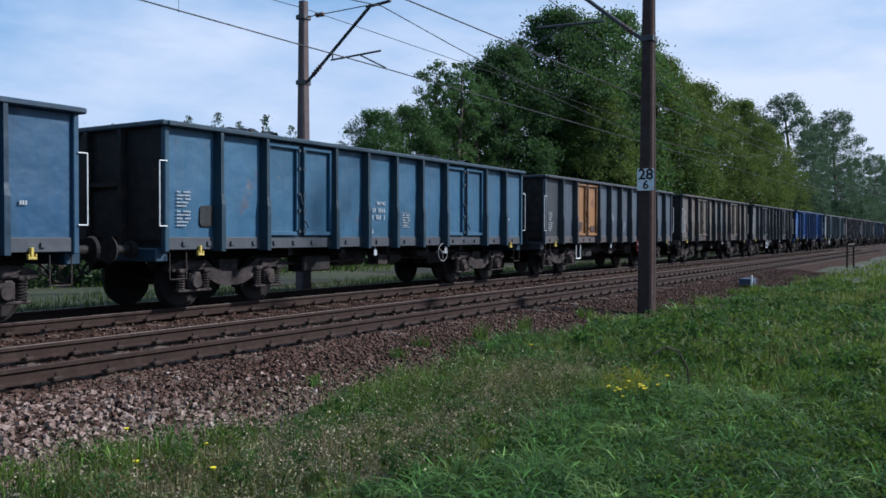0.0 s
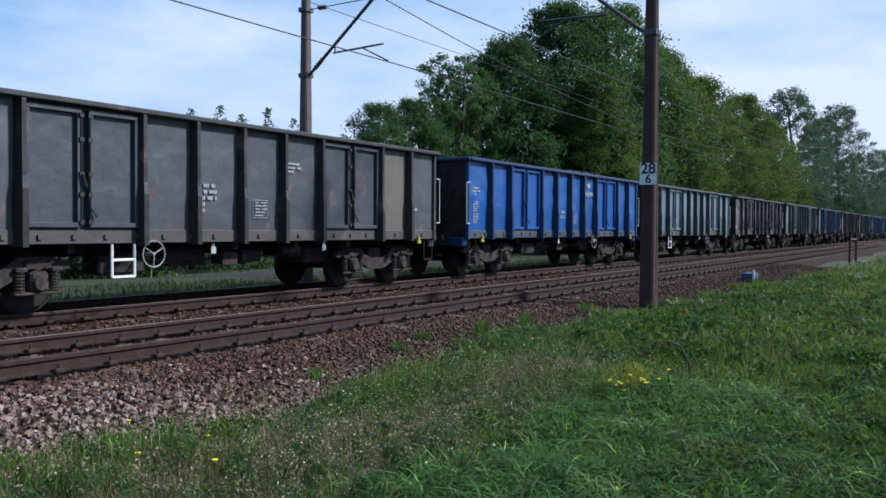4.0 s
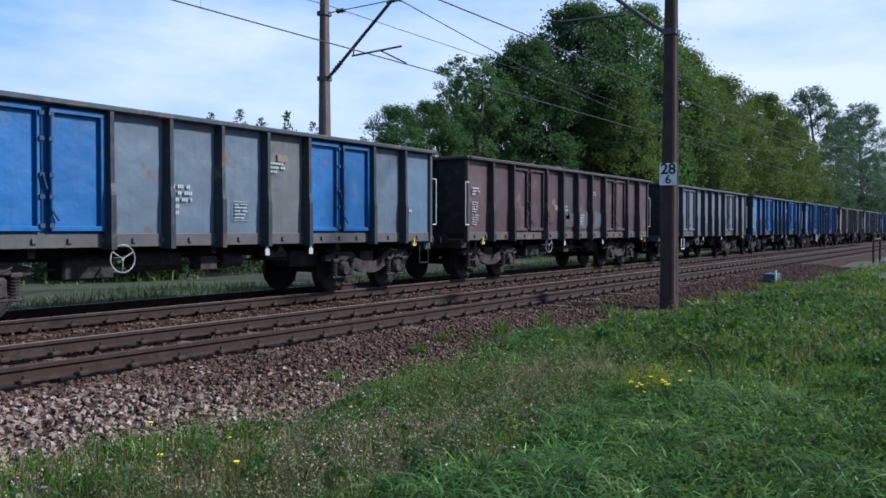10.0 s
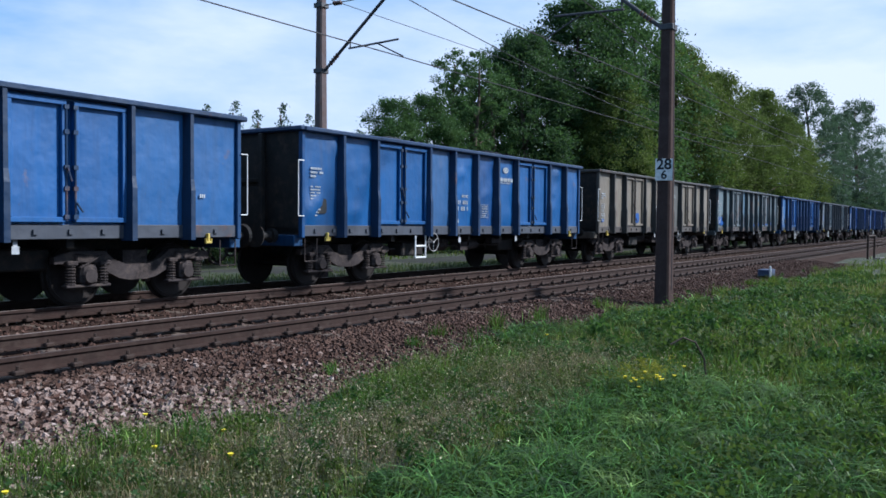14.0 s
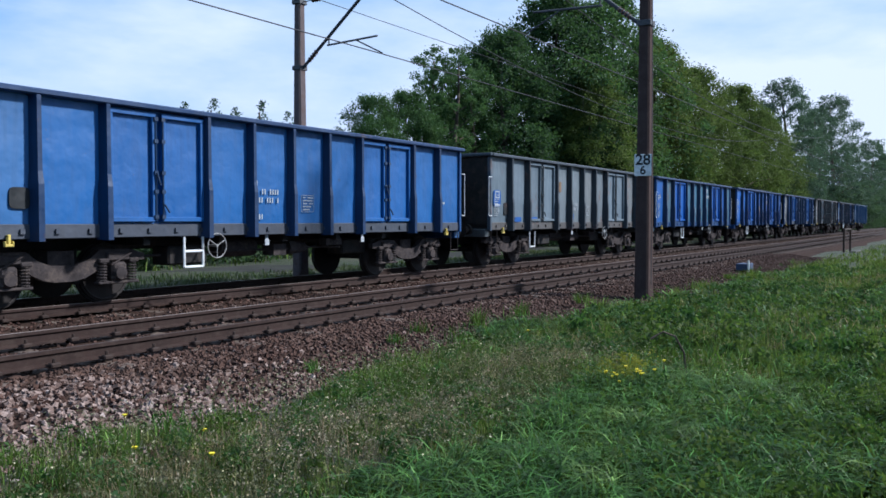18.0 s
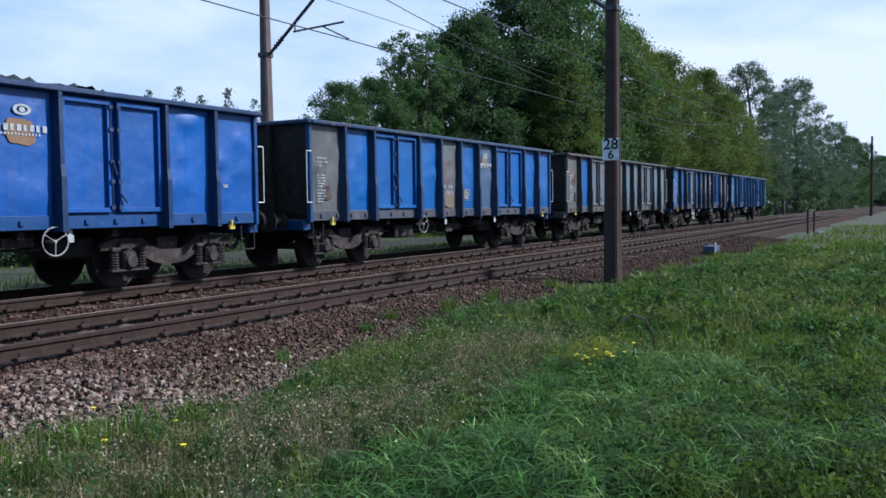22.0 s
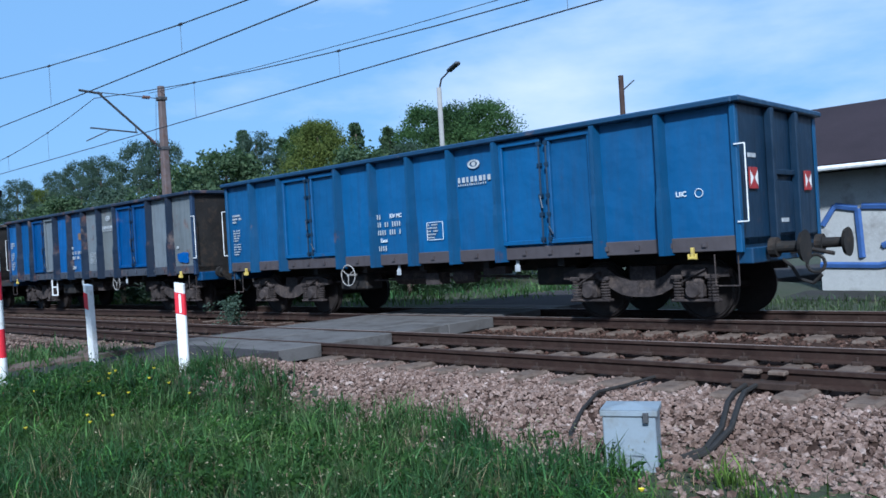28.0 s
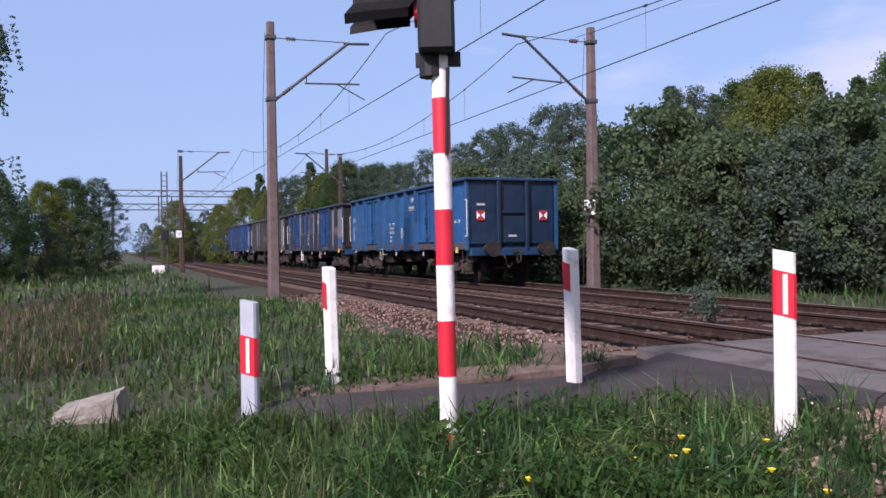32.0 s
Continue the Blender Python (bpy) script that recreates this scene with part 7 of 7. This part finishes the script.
def build_signal():
    s = thing("crossing_signal", pose(-10.04, 3.36, 0.04, 0.6, -0.3, 0), "level crossing signal on a red and white striped pole", "crossing signal")
    for i in range(-1, 6):
        z0 = 0.321 * i + 0.01
        part("stripe", tubes([(0, 0, z0), (0, 0, z0 + 0.321)], 0.052, 24), M_RED if i % 2 else M_WHITE, s, "red painted stripe" if i % 2 else "white painted stripe")
    part("upper_pole", tubes([(0, 0, 1.93), (0, 0, 4.35)], 0.050, 24), M_WHITE, s)
    way = radians(-112)
    turn = pose(0, 0, 0, 0, 0, math.degrees(way))      # local +x is where the lamp looks
    part("housing", boxed(-0.09, 0.12, -0.16, 0.16, 2.18, 2.68, 0.02), M_DARKBOARD, s, "black lamp housing", turn)
    bm = bmesh.new()
    prev = None
    for x, r0, zc in ((0.12, 0.13, 2.46), (0.30, 0.135, 2.45), (0.48, 0.14, 2.43)):
        cur = [bm.verts.new((x + (0.05 if a < 0 else 0), r0 * math.cos(q), zc + r0 * math.sin(q))) for q in np.linspace(-0.6, math.pi + 0.6, 12) for a in (math.sin(q),)]
        if prev:
            for i in range(11):
                bm.faces.new((prev[i], prev[i + 1], cur[i + 1], cur[i]))
        prev = cur
    bmesh.ops.solidify(bm, geom=bm.faces[:], thickness=0.012)
    part("visor", bm, M_DARKBOARD, s, "black tubular lamp visor", turn)
    part("lens", tubes([(0.12, 0, 2.45), (0.14, 0, 2.45)], 0.10, 16), M_RED, s, "dark red signal lens", turn)
    part("bell", tubes([(0.05, 0.0, 2.06), (0.05, 0.0, 2.18)], 0.07, 12), M_DARKBOARD, s, "small warning bell", turn)
    part("bracket", boxed(-0.12, 0.14, -0.02, 0.02, 2.12, 2.20), M_DARKBOARD, s, "", turn)
    for sgn in (-1, 1):
        bm = bmesh.new()
        box(bm, 0.07, 0.085, -0.62, 0.62, -0.08, 0.08, 0.004)
        b = part("cross_board", bm, M_WHITE, s, "white crossbuck board", turn @ pose(0, 0, 3.55) @ pose(0, 0, 0, sgn * 34, 0, 0))
        part("red_end", boxed(0.086, 0.090, -0.60, -0.36, -0.07, 0.07), M_RED, b)
        part("red_end", boxed(0.086, 0.090, 0.36, 0.60, -0.07, 0.07), M_RED, b)
    part("cable", tubes([(0.07, 0, 1.6), (0.07, 0.02, 2.1)], 0.012, 6), M_CABLE, s)


def build_cabinet():
    c = thing("trackside_cabinet", pose(-3.22, 5.28, -0.36, 0, 0, 24), "small pale grey metal trackside box with an overhanging lid", "cabinet")
    part("body", boxed(-0.185, 0.185, -0.16, 0.16, 0.0, 0.40, 0.008), M_CABINET, c)
    part("plinth", boxed(-0.15, 0.15, -0.13, 0.13, -0.2, 0.0), M_SLEEPER, c)
    bm = bmesh.new()
    box(bm, -0.20, 0.20, -0.175, 0.175, 0.40, 0.445, 0.006)
    v = [bm.verts.new(p) for p in ((-0.20, -0.175, 0.445), (0.20, -0.175, 0.445), (0.20, 0.175, 0.445), (-0.20, 0.175, 0.445), (0, 0, 0.475))]
    for i in range(4):
        bm.faces.new((v[i], v[(i + 1) % 4], v[4]))
    part("lid", bm, M_CABINET, c)
    part("hasp", boxed(0.10, 0.14, -0.20, -0.17, 0.36, 0.43, 0.004), M_ARM, c)
    for name, pts, r in (("cable", [(-4.35, 7.62, -0.17), (-4.45, 7.2, -0.2), (-4.5, 6.8, -0.2), (-4.35, 6.3, -0.27), (-4.1, 5.75, -0.34), (-3.9, 5.5, -0.42)], 0.018), ("cable", [(-3.35, 7.66, -0.15), (-3.36, 7.3, -0.2), (-3.2, 6.8, -0.19), (-2.98, 6.2, -0.27), (-2.9, 5.75, -0.33), (-3.1, 5.45, -0.40)], 0.024), ("cable", [(-3.25, 7.66, -0.15), (-3.27, 7.3, -0.19), (-3.08, 6.75, -0.18), (-2.9, 6.2, -0.26), (-2.85, 5.7, -0.33), (-3.0, 5.4, -0.40)], 0.024)):
        solo(name, tubes([(x, y, z + 0.035) for x, y, z in pts], r, 7), M_CABLE, "black rubber cable lying on the ballast towards the rail", "cable", "cables at the trackside box")
    d = thing("rail_bond_box", pose(-3.2, 7.66, 0), "rusty bonding plate with two pale blocks at the rail", "rail fitting")
    part("plate", boxed(-0.3, 0.3, -0.14, 0.03, -0.17, -0.10, 0.01), M_CLIP, d)
    for x in (-0.14, 0.10):
        part("block", boxed(x - 0.08, x + 0.08, -0.06, 0.05, -0.05, -0.005, 0.012), M_SLEEPER, d, "pale block")


def build_house():
    h = thing("house", pose(0, 0, 0), "low white plastered house with a dark roof and blue spray paint", "house")
    x0, x1, y0, y1, eave, ridge = -7.3, 2.6, 21.0, 25.4, 2.55, 4.25
    for a in ((x0, x1, y0, y0 + 0.3), (x0, x1, y1 - 0.3, y1), (x0, x0 + 0.3, y0 + 0.3, y1 - 0.3), (x1 - 0.3, x1, y0 + 0.3, y1 - 0.3)):
        part("wall", boxed(*a, -0.5, eave), M_PLASTER, h)
    bm = bmesh.new()
    ym, o = (y0 + y1) / 2, 0.8
    pts = [(x0 - o, y0 - o, eave), (x1 + o, y0 - o, eave), (x1 + o, ym, ridge), (x0 - o, ym, ridge), (x1 + o, y1 + o, eave), (x0 - o, y1 + o, eave)]
    v = [bm.verts.new(p) for p in pts]
    w = [bm.verts.new((a, b, c + 0.16)) for a, b, c in pts]
    for f in ((0, 1, 2, 3), (3, 2, 4, 5)):
        bm.faces.new([v[i] for i in f][::-1])
        bm.faces.new([w[i] for i in f])
    for a, b in ((0, 1), (1, 2), (2, 4), (4, 5), (5, 3), (3, 0)):
        bm.faces.new((v[a], v[b], w[b], w[a]))
    part("roof", bm, M_ROOF, h, "dark sheet roof")
    for gx in (x0, x1 - 0.2):
        bm = bmesh.new()
        vv = [bm.verts.new((gx + q, b, c)) for q in (0.0, 0.2) for b, c in ((y0, eave), (y1, eave), (ym, ridge - 0.15))]
        bm.faces.new(vv[:3])
        bm.faces.new(vv[3:][::-1])
        for i in range(3):
            bm.faces.new((vv[i], vv[(i + 1) % 3], vv[3 + (i + 1) % 3], vv[3 + i]))
        part("gable", bm, M_PLASTER, h)
    part("gutter", tubes([(x0 - o, y0 - o - 0.05, eave + 0.06), (x1 + o, y0 - o - 0.05, eave + 0.06)], 0.06, 8), M_WHITE, h, "pale rain gutter")
    ch = part("chimney", boxed(-5.37, -4.93, 22.85, 23.3, 3.0, 5.62, 0.01), M_BRICK, h, "red brick chimney")
    part("chimney_cap", boxed(-5.42, -4.88, 22.8, 23.35, 5.62, 5.72, 0.01), M_BRICK, ch)
    for i, pts in enumerate(([(-7.2, 1.3), (-6.9, 1.75), (-6.4, 1.65), (-6.35, 0.5)], [(-6.3, 1.7), (-5.6, 1.65), (-5.55, 0.9), (-5.9, 0.75)], [(-5.3, 1.75), (-5.0, 0.7), (-4.75, 1.7), (-4.4, 1.6)], [(-7.3, 0.35), (-6.0, 0.3), (-5.0, 0.45)])):
        part("spray_line", tubes([(px, y0 - 0.012, pz) for px, pz in pts], 0.075, 5), M_SPRAY, h, "blue spray-painted line")


def build_small_things():
    delineator(-9.35, 5.19, 0.05, 1.05, (1, 0), M_WHITE, (0.64, 0.90), 52)
    delineator(-12.32, 3.235, 0.0, 0.99, (1, -1), M_WHITE, (0.62, 0.84), 8, (0, 1))
    delineator(-11.42, 4.99, 0.10, 1.02, (2, 1), M_WHITE, (0.66, 0.88), 8, (0, 1))
    delineator(-11.74, 2.477, -0.17, 0.945, (0, 0), M_GREYPOST, (0.38, 0.66), 62)
    for x, y in ((-9.2, 15.9), (-10.9, 16.6)):
        delineator(x, y, -0.05, 0.95, (0, 0), M_WHITE, (0.60, 0.80), 40)
    build_signal()
    build_cabinet()
    build_house()
    # street lamp beyond the railway
    l = thing("street_lamp", pose(-19.6, 21.0, 0), "concrete street lamp with a single bent arm", "street lamp")
    part("pole", mesh_of("pole", tubes([(0, 0, -0.4), (0, 0, 6.8)], 0.085, 10), True), M_LAMPPOST, l)
    part("arm", tubes([(0, 0, 6.7), (0.18, -0.05, 7.05), (0.75, -0.2, 7.25)], 0.03, 6), M_ARM, l)
    part("lamp_head", boxed(-0.32, 0.32, -0.10, 0.10, -0.05, 0.06, 0.03), M_ARM, l, "flat grey lamp head", pose(0.95, -0.25, 7.30, 0, -14, -15))
    # warning board on a pole at the road
    sx, sy = -11.21, 0.58
    b = thing("warning_sign", pose(sx, sy, float(ground_z(sx, sy))), "white wire warning board on a grey steel pole", "sign")
    part("pole", mesh_of("pole", tubes([(0, 0, -0.3), (0, 0, 3.4)], 0.037, 12), True), M_GREYPOST, b)
    turn = pose(0.0, 0.0, 2.62, 0, 0, 68)
    bd = part("board", boxed(-0.36, 0.19, -0.052, -0.040, -0.26, 0.26, 0.004), M_WHITE, b, "white board with dark lettering", turn)
    for word, size, z in (("PRZEWODY", 0.105, 0.17), ("NA", 0.105, 0.06), ("WYSOKOŚCI", 0.098, -0.06)):
        part("lettering", text_mesh(word, size), M_DARKBOARD, bd, "dark lettering", pose(-0.085, -0.055, z, 90))
    part("lettering", text_mesh("40 m", 0.15), M_DARKBOARD, bd, "dark lettering", pose(0.0, -0.055, -0.18, 90))
    b = thing("road_sign", pose(-16.33, 0.14, float(ground_z(-16.3, 0.1))), "grey back of a small road sign on a thin post", "sign")
    part("post", tubes([(0, 0, -0.3), (0, 0, 1.85)], 0.025, 8), M_LAMPPOST, b)
    part("board", boxed(-0.02, 0.0, -0.12, 0.16, 1.5, 1.82, 0.004), M_CABINET, b)
    # stones, marker stake and barrier
    bm = bmesh.new()
    low = [bm.verts.new(p) for p in ((-0.42, -0.22, -0.12), (0.36, -0.26, -0.12), (0.40, 0.24, -0.12), (-0.36, 0.26, -0.12))]
    high = [bm.verts.new(p) for p in ((-0.40, -0.18, 0.0), (0.33, -0.22, 0.16), (0.36, 0.18, 0.19), (-0.34, 0.22, 0.02))]
    bm.faces.new(low[::-1])
    bm.faces.new(high)
    for i in range(4):
        k = (i + 1) % 4
        bm.faces.new((low[i], low[k], high[k], high[i]))
    bmesh.ops.subdivide_edges(bm, edges=bm.edges[:], cuts=3, use_grid_fill=True)
    rg = random.Random(9)
    for v in bm.verts:
        v.co += Vector((rg.uniform(-1, 1), rg.uniform(-1, 1), rg.uniform(-1, 1))) * 0.012
    solo("boulder", bm, M_STONE, "pale flat broken concrete block lying in the grass", "stone", m=pose(-13.55, 1.36, -0.26, 4, 0, 80) @ Matrix.Diagonal((0.72, 0.72, 0.8, 1)))
    solo("marker_stone", boxed(-0.25, 0.25, -0.35, 0.35, -0.2, 0.5, 0.03), M_WHITE, "small white marker block beside the track", "stone", m=pose(-58, 3.9, -0.25))
    mk = thing("marker_post", pose(26.8, 5.75, -0.35), "short white stake beside a blue plate", "marker post")
    part("stake", tubes([(0, 0, 0), (0, 0, 0.42)], 0.03, 8), M_WHITE, mk)
    part("plate", boxed(0.1, 0.9, 0.05, 0.40, 0.10, 0.30, 0.01), M_DULLBLUE, mk, "low blue plate", pose(0, 0, 0))
    f = thing("barrier", pose(45.5, 5.25, -0.35), "low dark trackside barrier", "barrier")
    for x in (0, 2.6):
        part("post", tubes([(x, 0, 0), (x, 0, 1.25)], 0.05, 8), M_CLIP, f)
    part("rail", tubes([(0, 0, 1.2), (2.6, 0, 1.2)], 0.05, 8), M_CLIP, f)
    part("slab", boxed(0.4, 2.8, -0.5, -0.2, 0.0, 0.12, 0.02), M_SLAB, f)
    # dead twig standing in the grass
    solo("twig", tubes([(8.55, 2.42, -0.4), (8.52, 2.45, -0.05), (8.45, 2.52, 0.12), (8.36, 2.62, 0.17), (8.27, 2.72, 0.10)], 0.010, 5), M_BARK, "dark bent dead twig standing in the grass", "twig")
    # the small shrub between the tracks
    v, fc = leaf_cloud(np.random.default_rng(3), np.random.default_rng(2).normal(0, 0.2, (26, 3)) * np.array([1, 0.8, 0.8]) + np.array([0, 0, 0.32]), np.full(26, 0.14), 26, 0.035)
    t = thing("shrub", pose(-16.6, 10.45, -0.24), "small pale green shrub growing between the tracks", "bush")
    part("crown", raw_mesh("crown", v, fc), M_LEAF_C, t)
    part("stems", tubes([(0, 0, -0.05), (0.05, 0, 0.3), (0.2, 0.1, 0.55)], 0.008, 5), M_BARK, t)


def flower(x, y, high, rng):
    t = thing("dandelion", pose(x, y, float(ground_z(x, y)) - 0.02), "yellow dandelion flower among the grass", "flower", "yellow flowers in the meadow")
    part("stem", tubes([(0, 0, 0), (0.01, 0.01, high)], 0.003, 4), M_GRASS, t)
    bm = bmesh.new()
    bmesh.ops.create_cone(bm, cap_ends=True, segments=10, radius1=0.008, radius2=0.019, depth=0.016, matrix=Matrix.Translation((0.01, 0.01, high)))
    part("petals", bm, M_PETAL, t)


def build_flowers():
    rng = random.Random(8)
    spots = [(3.92, 4.39), (3.38, 4.42), (3.85, 5.14), (3.35, 3.69), (9.56, 4.73), (-8.6, 3.9), (-8.9, 4.1), (-8.2, 3.6), (-8.75, 3.2), (-8.3, 4.4), (-2.6, 4.3), (1.6, 4.6), (2.3, 4.2)]
    for i in range(15):
        spots.append((7.55 + rng.uniform(-0.35, 0.35), 2.6 + rng.uniform(-0.25, 0.25)))
    for i in range(12):
        spots.append((rng.uniform(-9.0, -7.6), rng.uniform(2.0, 4.6)))
    for x, y in spots:
        flower(x, y, rng.uniform(0.2, 0.34), rng)


def weed_cloud(rng, n, x0, x1, y0, y1, high, size):
    """Low leafy herbs: small crossed leaves round short stems."""
    x, y = rng.uniform(x0, x1, n), rng.uniform(y0, y1, n)
    p = np.sin(x * 1.7 + 2.1 * np.sin(y * 1.3)) + np.sin(y * 2.1 + 1.1 * np.sin(x * 1.9))
    k = (p + rng.uniform(-0.8, 0.8, n) > 0.5) & (y < verge(x) + 0.1) & ~on_road(x, y)
    x, y = x[k], y[k]
    c = np.stack([x, y, ground_z(x, y) + high * rng.uniform(0.25, 1.0, len(x))], -1)
    return leaf_cloud(rng, c, np.full(len(c), 0.055), 9, size)


def herb_clumps(rng, n, x0, x1, y0, y1, per, size):
    """Rounded clumps of leafy herbs that stand out of the grass."""
    x, y = rng.uniform(x0, x1, n), rng.uniform(y0, y1, n)
    k = (y < verge(x) - 0.2) & ~on_road(x, y) & (x * x + y * y > 5)
    x, y = x[k], y[k]
    r = rng.uniform(0.07, 0.20, len(x))
    return leaf_cloud(rng, np.stack([x, y, ground_z(x, y) + 0.6 * r + 0.04], -1), r, per, size)


def build_weeds():
    rng = np.random.default_rng(17)
    for name, mat, label, sets in (
        ("weed_clumps", M_WEED, "dark rounded clumps of broad-leaved weeds", ((44, 2.5, 10, 0.0, 4.6, 190, 0.020), (60, 10, 22, -2, 4.8, 150, 0.034), (60, -12, -4, 0.5, 4.6, 170, 0.024))),
        ("herb_clumps", M_CLOVER, "fresh green clumps of leafy herbs", ((60, 1.5, 10, 0.0, 5.0, 190, 0.015), (60, 10, 22, -2, 5.0, 150, 0.028)))):
        vs, fs, o = [], [], 0
        for st in sets:
            v, f = herb_clumps(rng, *st)
            vs.append(v)
            fs.append(f + o)
            o += len(v)
        solo(name, raw_mesh(name, np.concatenate(vs), np.concatenate(fs)), mat, label, "weeds", kind="stuff")
    v1, f1 = weed_cloud(rng, 3200, -3, 12, 0.5, 5.7, 0.20, 0.020)
    v2, f2 = weed_cloud(rng, 3000, -12.5, -3, 0.5, 5.7, 0.28, 0.022)
    v3, f3 = weed_cloud(rng, 4000, 12, 30, -3, 5.7, 0.24, 0.034)
    solo("leafy_weeds", raw_mesh("leafy_weeds", np.concatenate([v1, v2, v3]), np.concatenate([f1, f2 + len(v1), f3 + len(v1) + len(v2)])), M_WEED, "dark broad-leaved weeds among the grass", "weeds", kind="stuff")
    v, f = weed_cloud(rng, 4200, -1, 10, 2.2, 5.7, 0.15, 0.010)
    solo("meadow_herbs", raw_mesh("meadow_herbs", v, f), M_HERB, "pale small-leaved herbs along the ballast", "weeds", kind="stuff")
    v1, f1 = weed_cloud(rng, 1400, 2.6, 9, 0.2, 3.6, 0.15, 0.013)
    v2, f2 = weed_cloud(rng, 3500, 9, 20, -2, 5.4, 0.20, 0.028)
    solo("green_herbs", raw_mesh("green_herbs", np.concatenate([v1, v2]), np.concatenate([f1, f2 + len(v1)])), M_CLOVER, "fresh green leafy herbs in the meadow", "weeds", kind="stuff")
    # pale seed heads
    n = 10600
    x, y = np.concatenate([rng.uniform(-1, 9, 9000), rng.uniform(-9.6, -3, 1600)]), rng.uniform(1.8, 5.7, n)
    k = ~lush_zone(x, y)
    x, y = x[k], y[k]
    c = np.stack([x, y, ground_z(x, y) + rng.uniform(0.10, 0.30, len(x))], -1)
    v, f = leaf_cloud(rng, c, np.full(len(x), 0.012), 3, 0.0085)
    solo("seed_heads", raw_mesh("seed_heads", v, f), M_SEED, "pale grass seed heads above the meadow", "grass", kind="stuff")


def build_birch():
    """A weeping birch: drooping strings of leaves on thin hanging twigs."""
    t = thing("birch", pose(-29.9, -2.3, -0.35), "weeping birch with drooping leafy twigs", "tree", "trees beside the line")
    rng = np.random.default_rng(6)
    bm = tubes([(0, 0, 0), (0.1, 0.1, 2.2), (0.0, 0.2, 4.6), (0.1, 0.1, 7.6)], 0.10, 8)
    cs = []
    for i in range(46):
        a, z = rng.uniform(0, 6.28), rng.uniform(2.6, 7.6)
        ln = rng.uniform(0.6, 2.1) * (1.15 - 0.09 * z)
        p0, p1 = Vector((0, 0.15, z)), Vector((math.cos(a) * ln, math.sin(a) * ln, z + 0.35))
        tube(bm, p0, p1, 0.018, 0.008, 5)
        for q in range(3):
            e = p1 + Vector((rng.normal(0, 0.2), rng.normal(0, 0.2), 0))
            for s in np.linspace(0, rng.uniform(0.7, 1.7), 9):
                cs.append((e.x + 0.12 * s, e.y + 0.15 * s, e.z - s))
    part("trunk", bm, M_BARK, t)
    v, f = leaf_cloud(rng, np.array(cs), np.full(len(cs), 0.09), 9, 0.05)
    part("crown", raw_mesh("crown", v, f), M_LEAF_C, t)


build_ground()
build_bed()
build_rails()
build_crossing()
TRAIN = build_train()
build_line()
build_small_things()
build_trees()
build_birch()
build_grass()
build_long_grass()
build_weeds()
build_flowers()
build_sleepers()
build_stones()
motions()
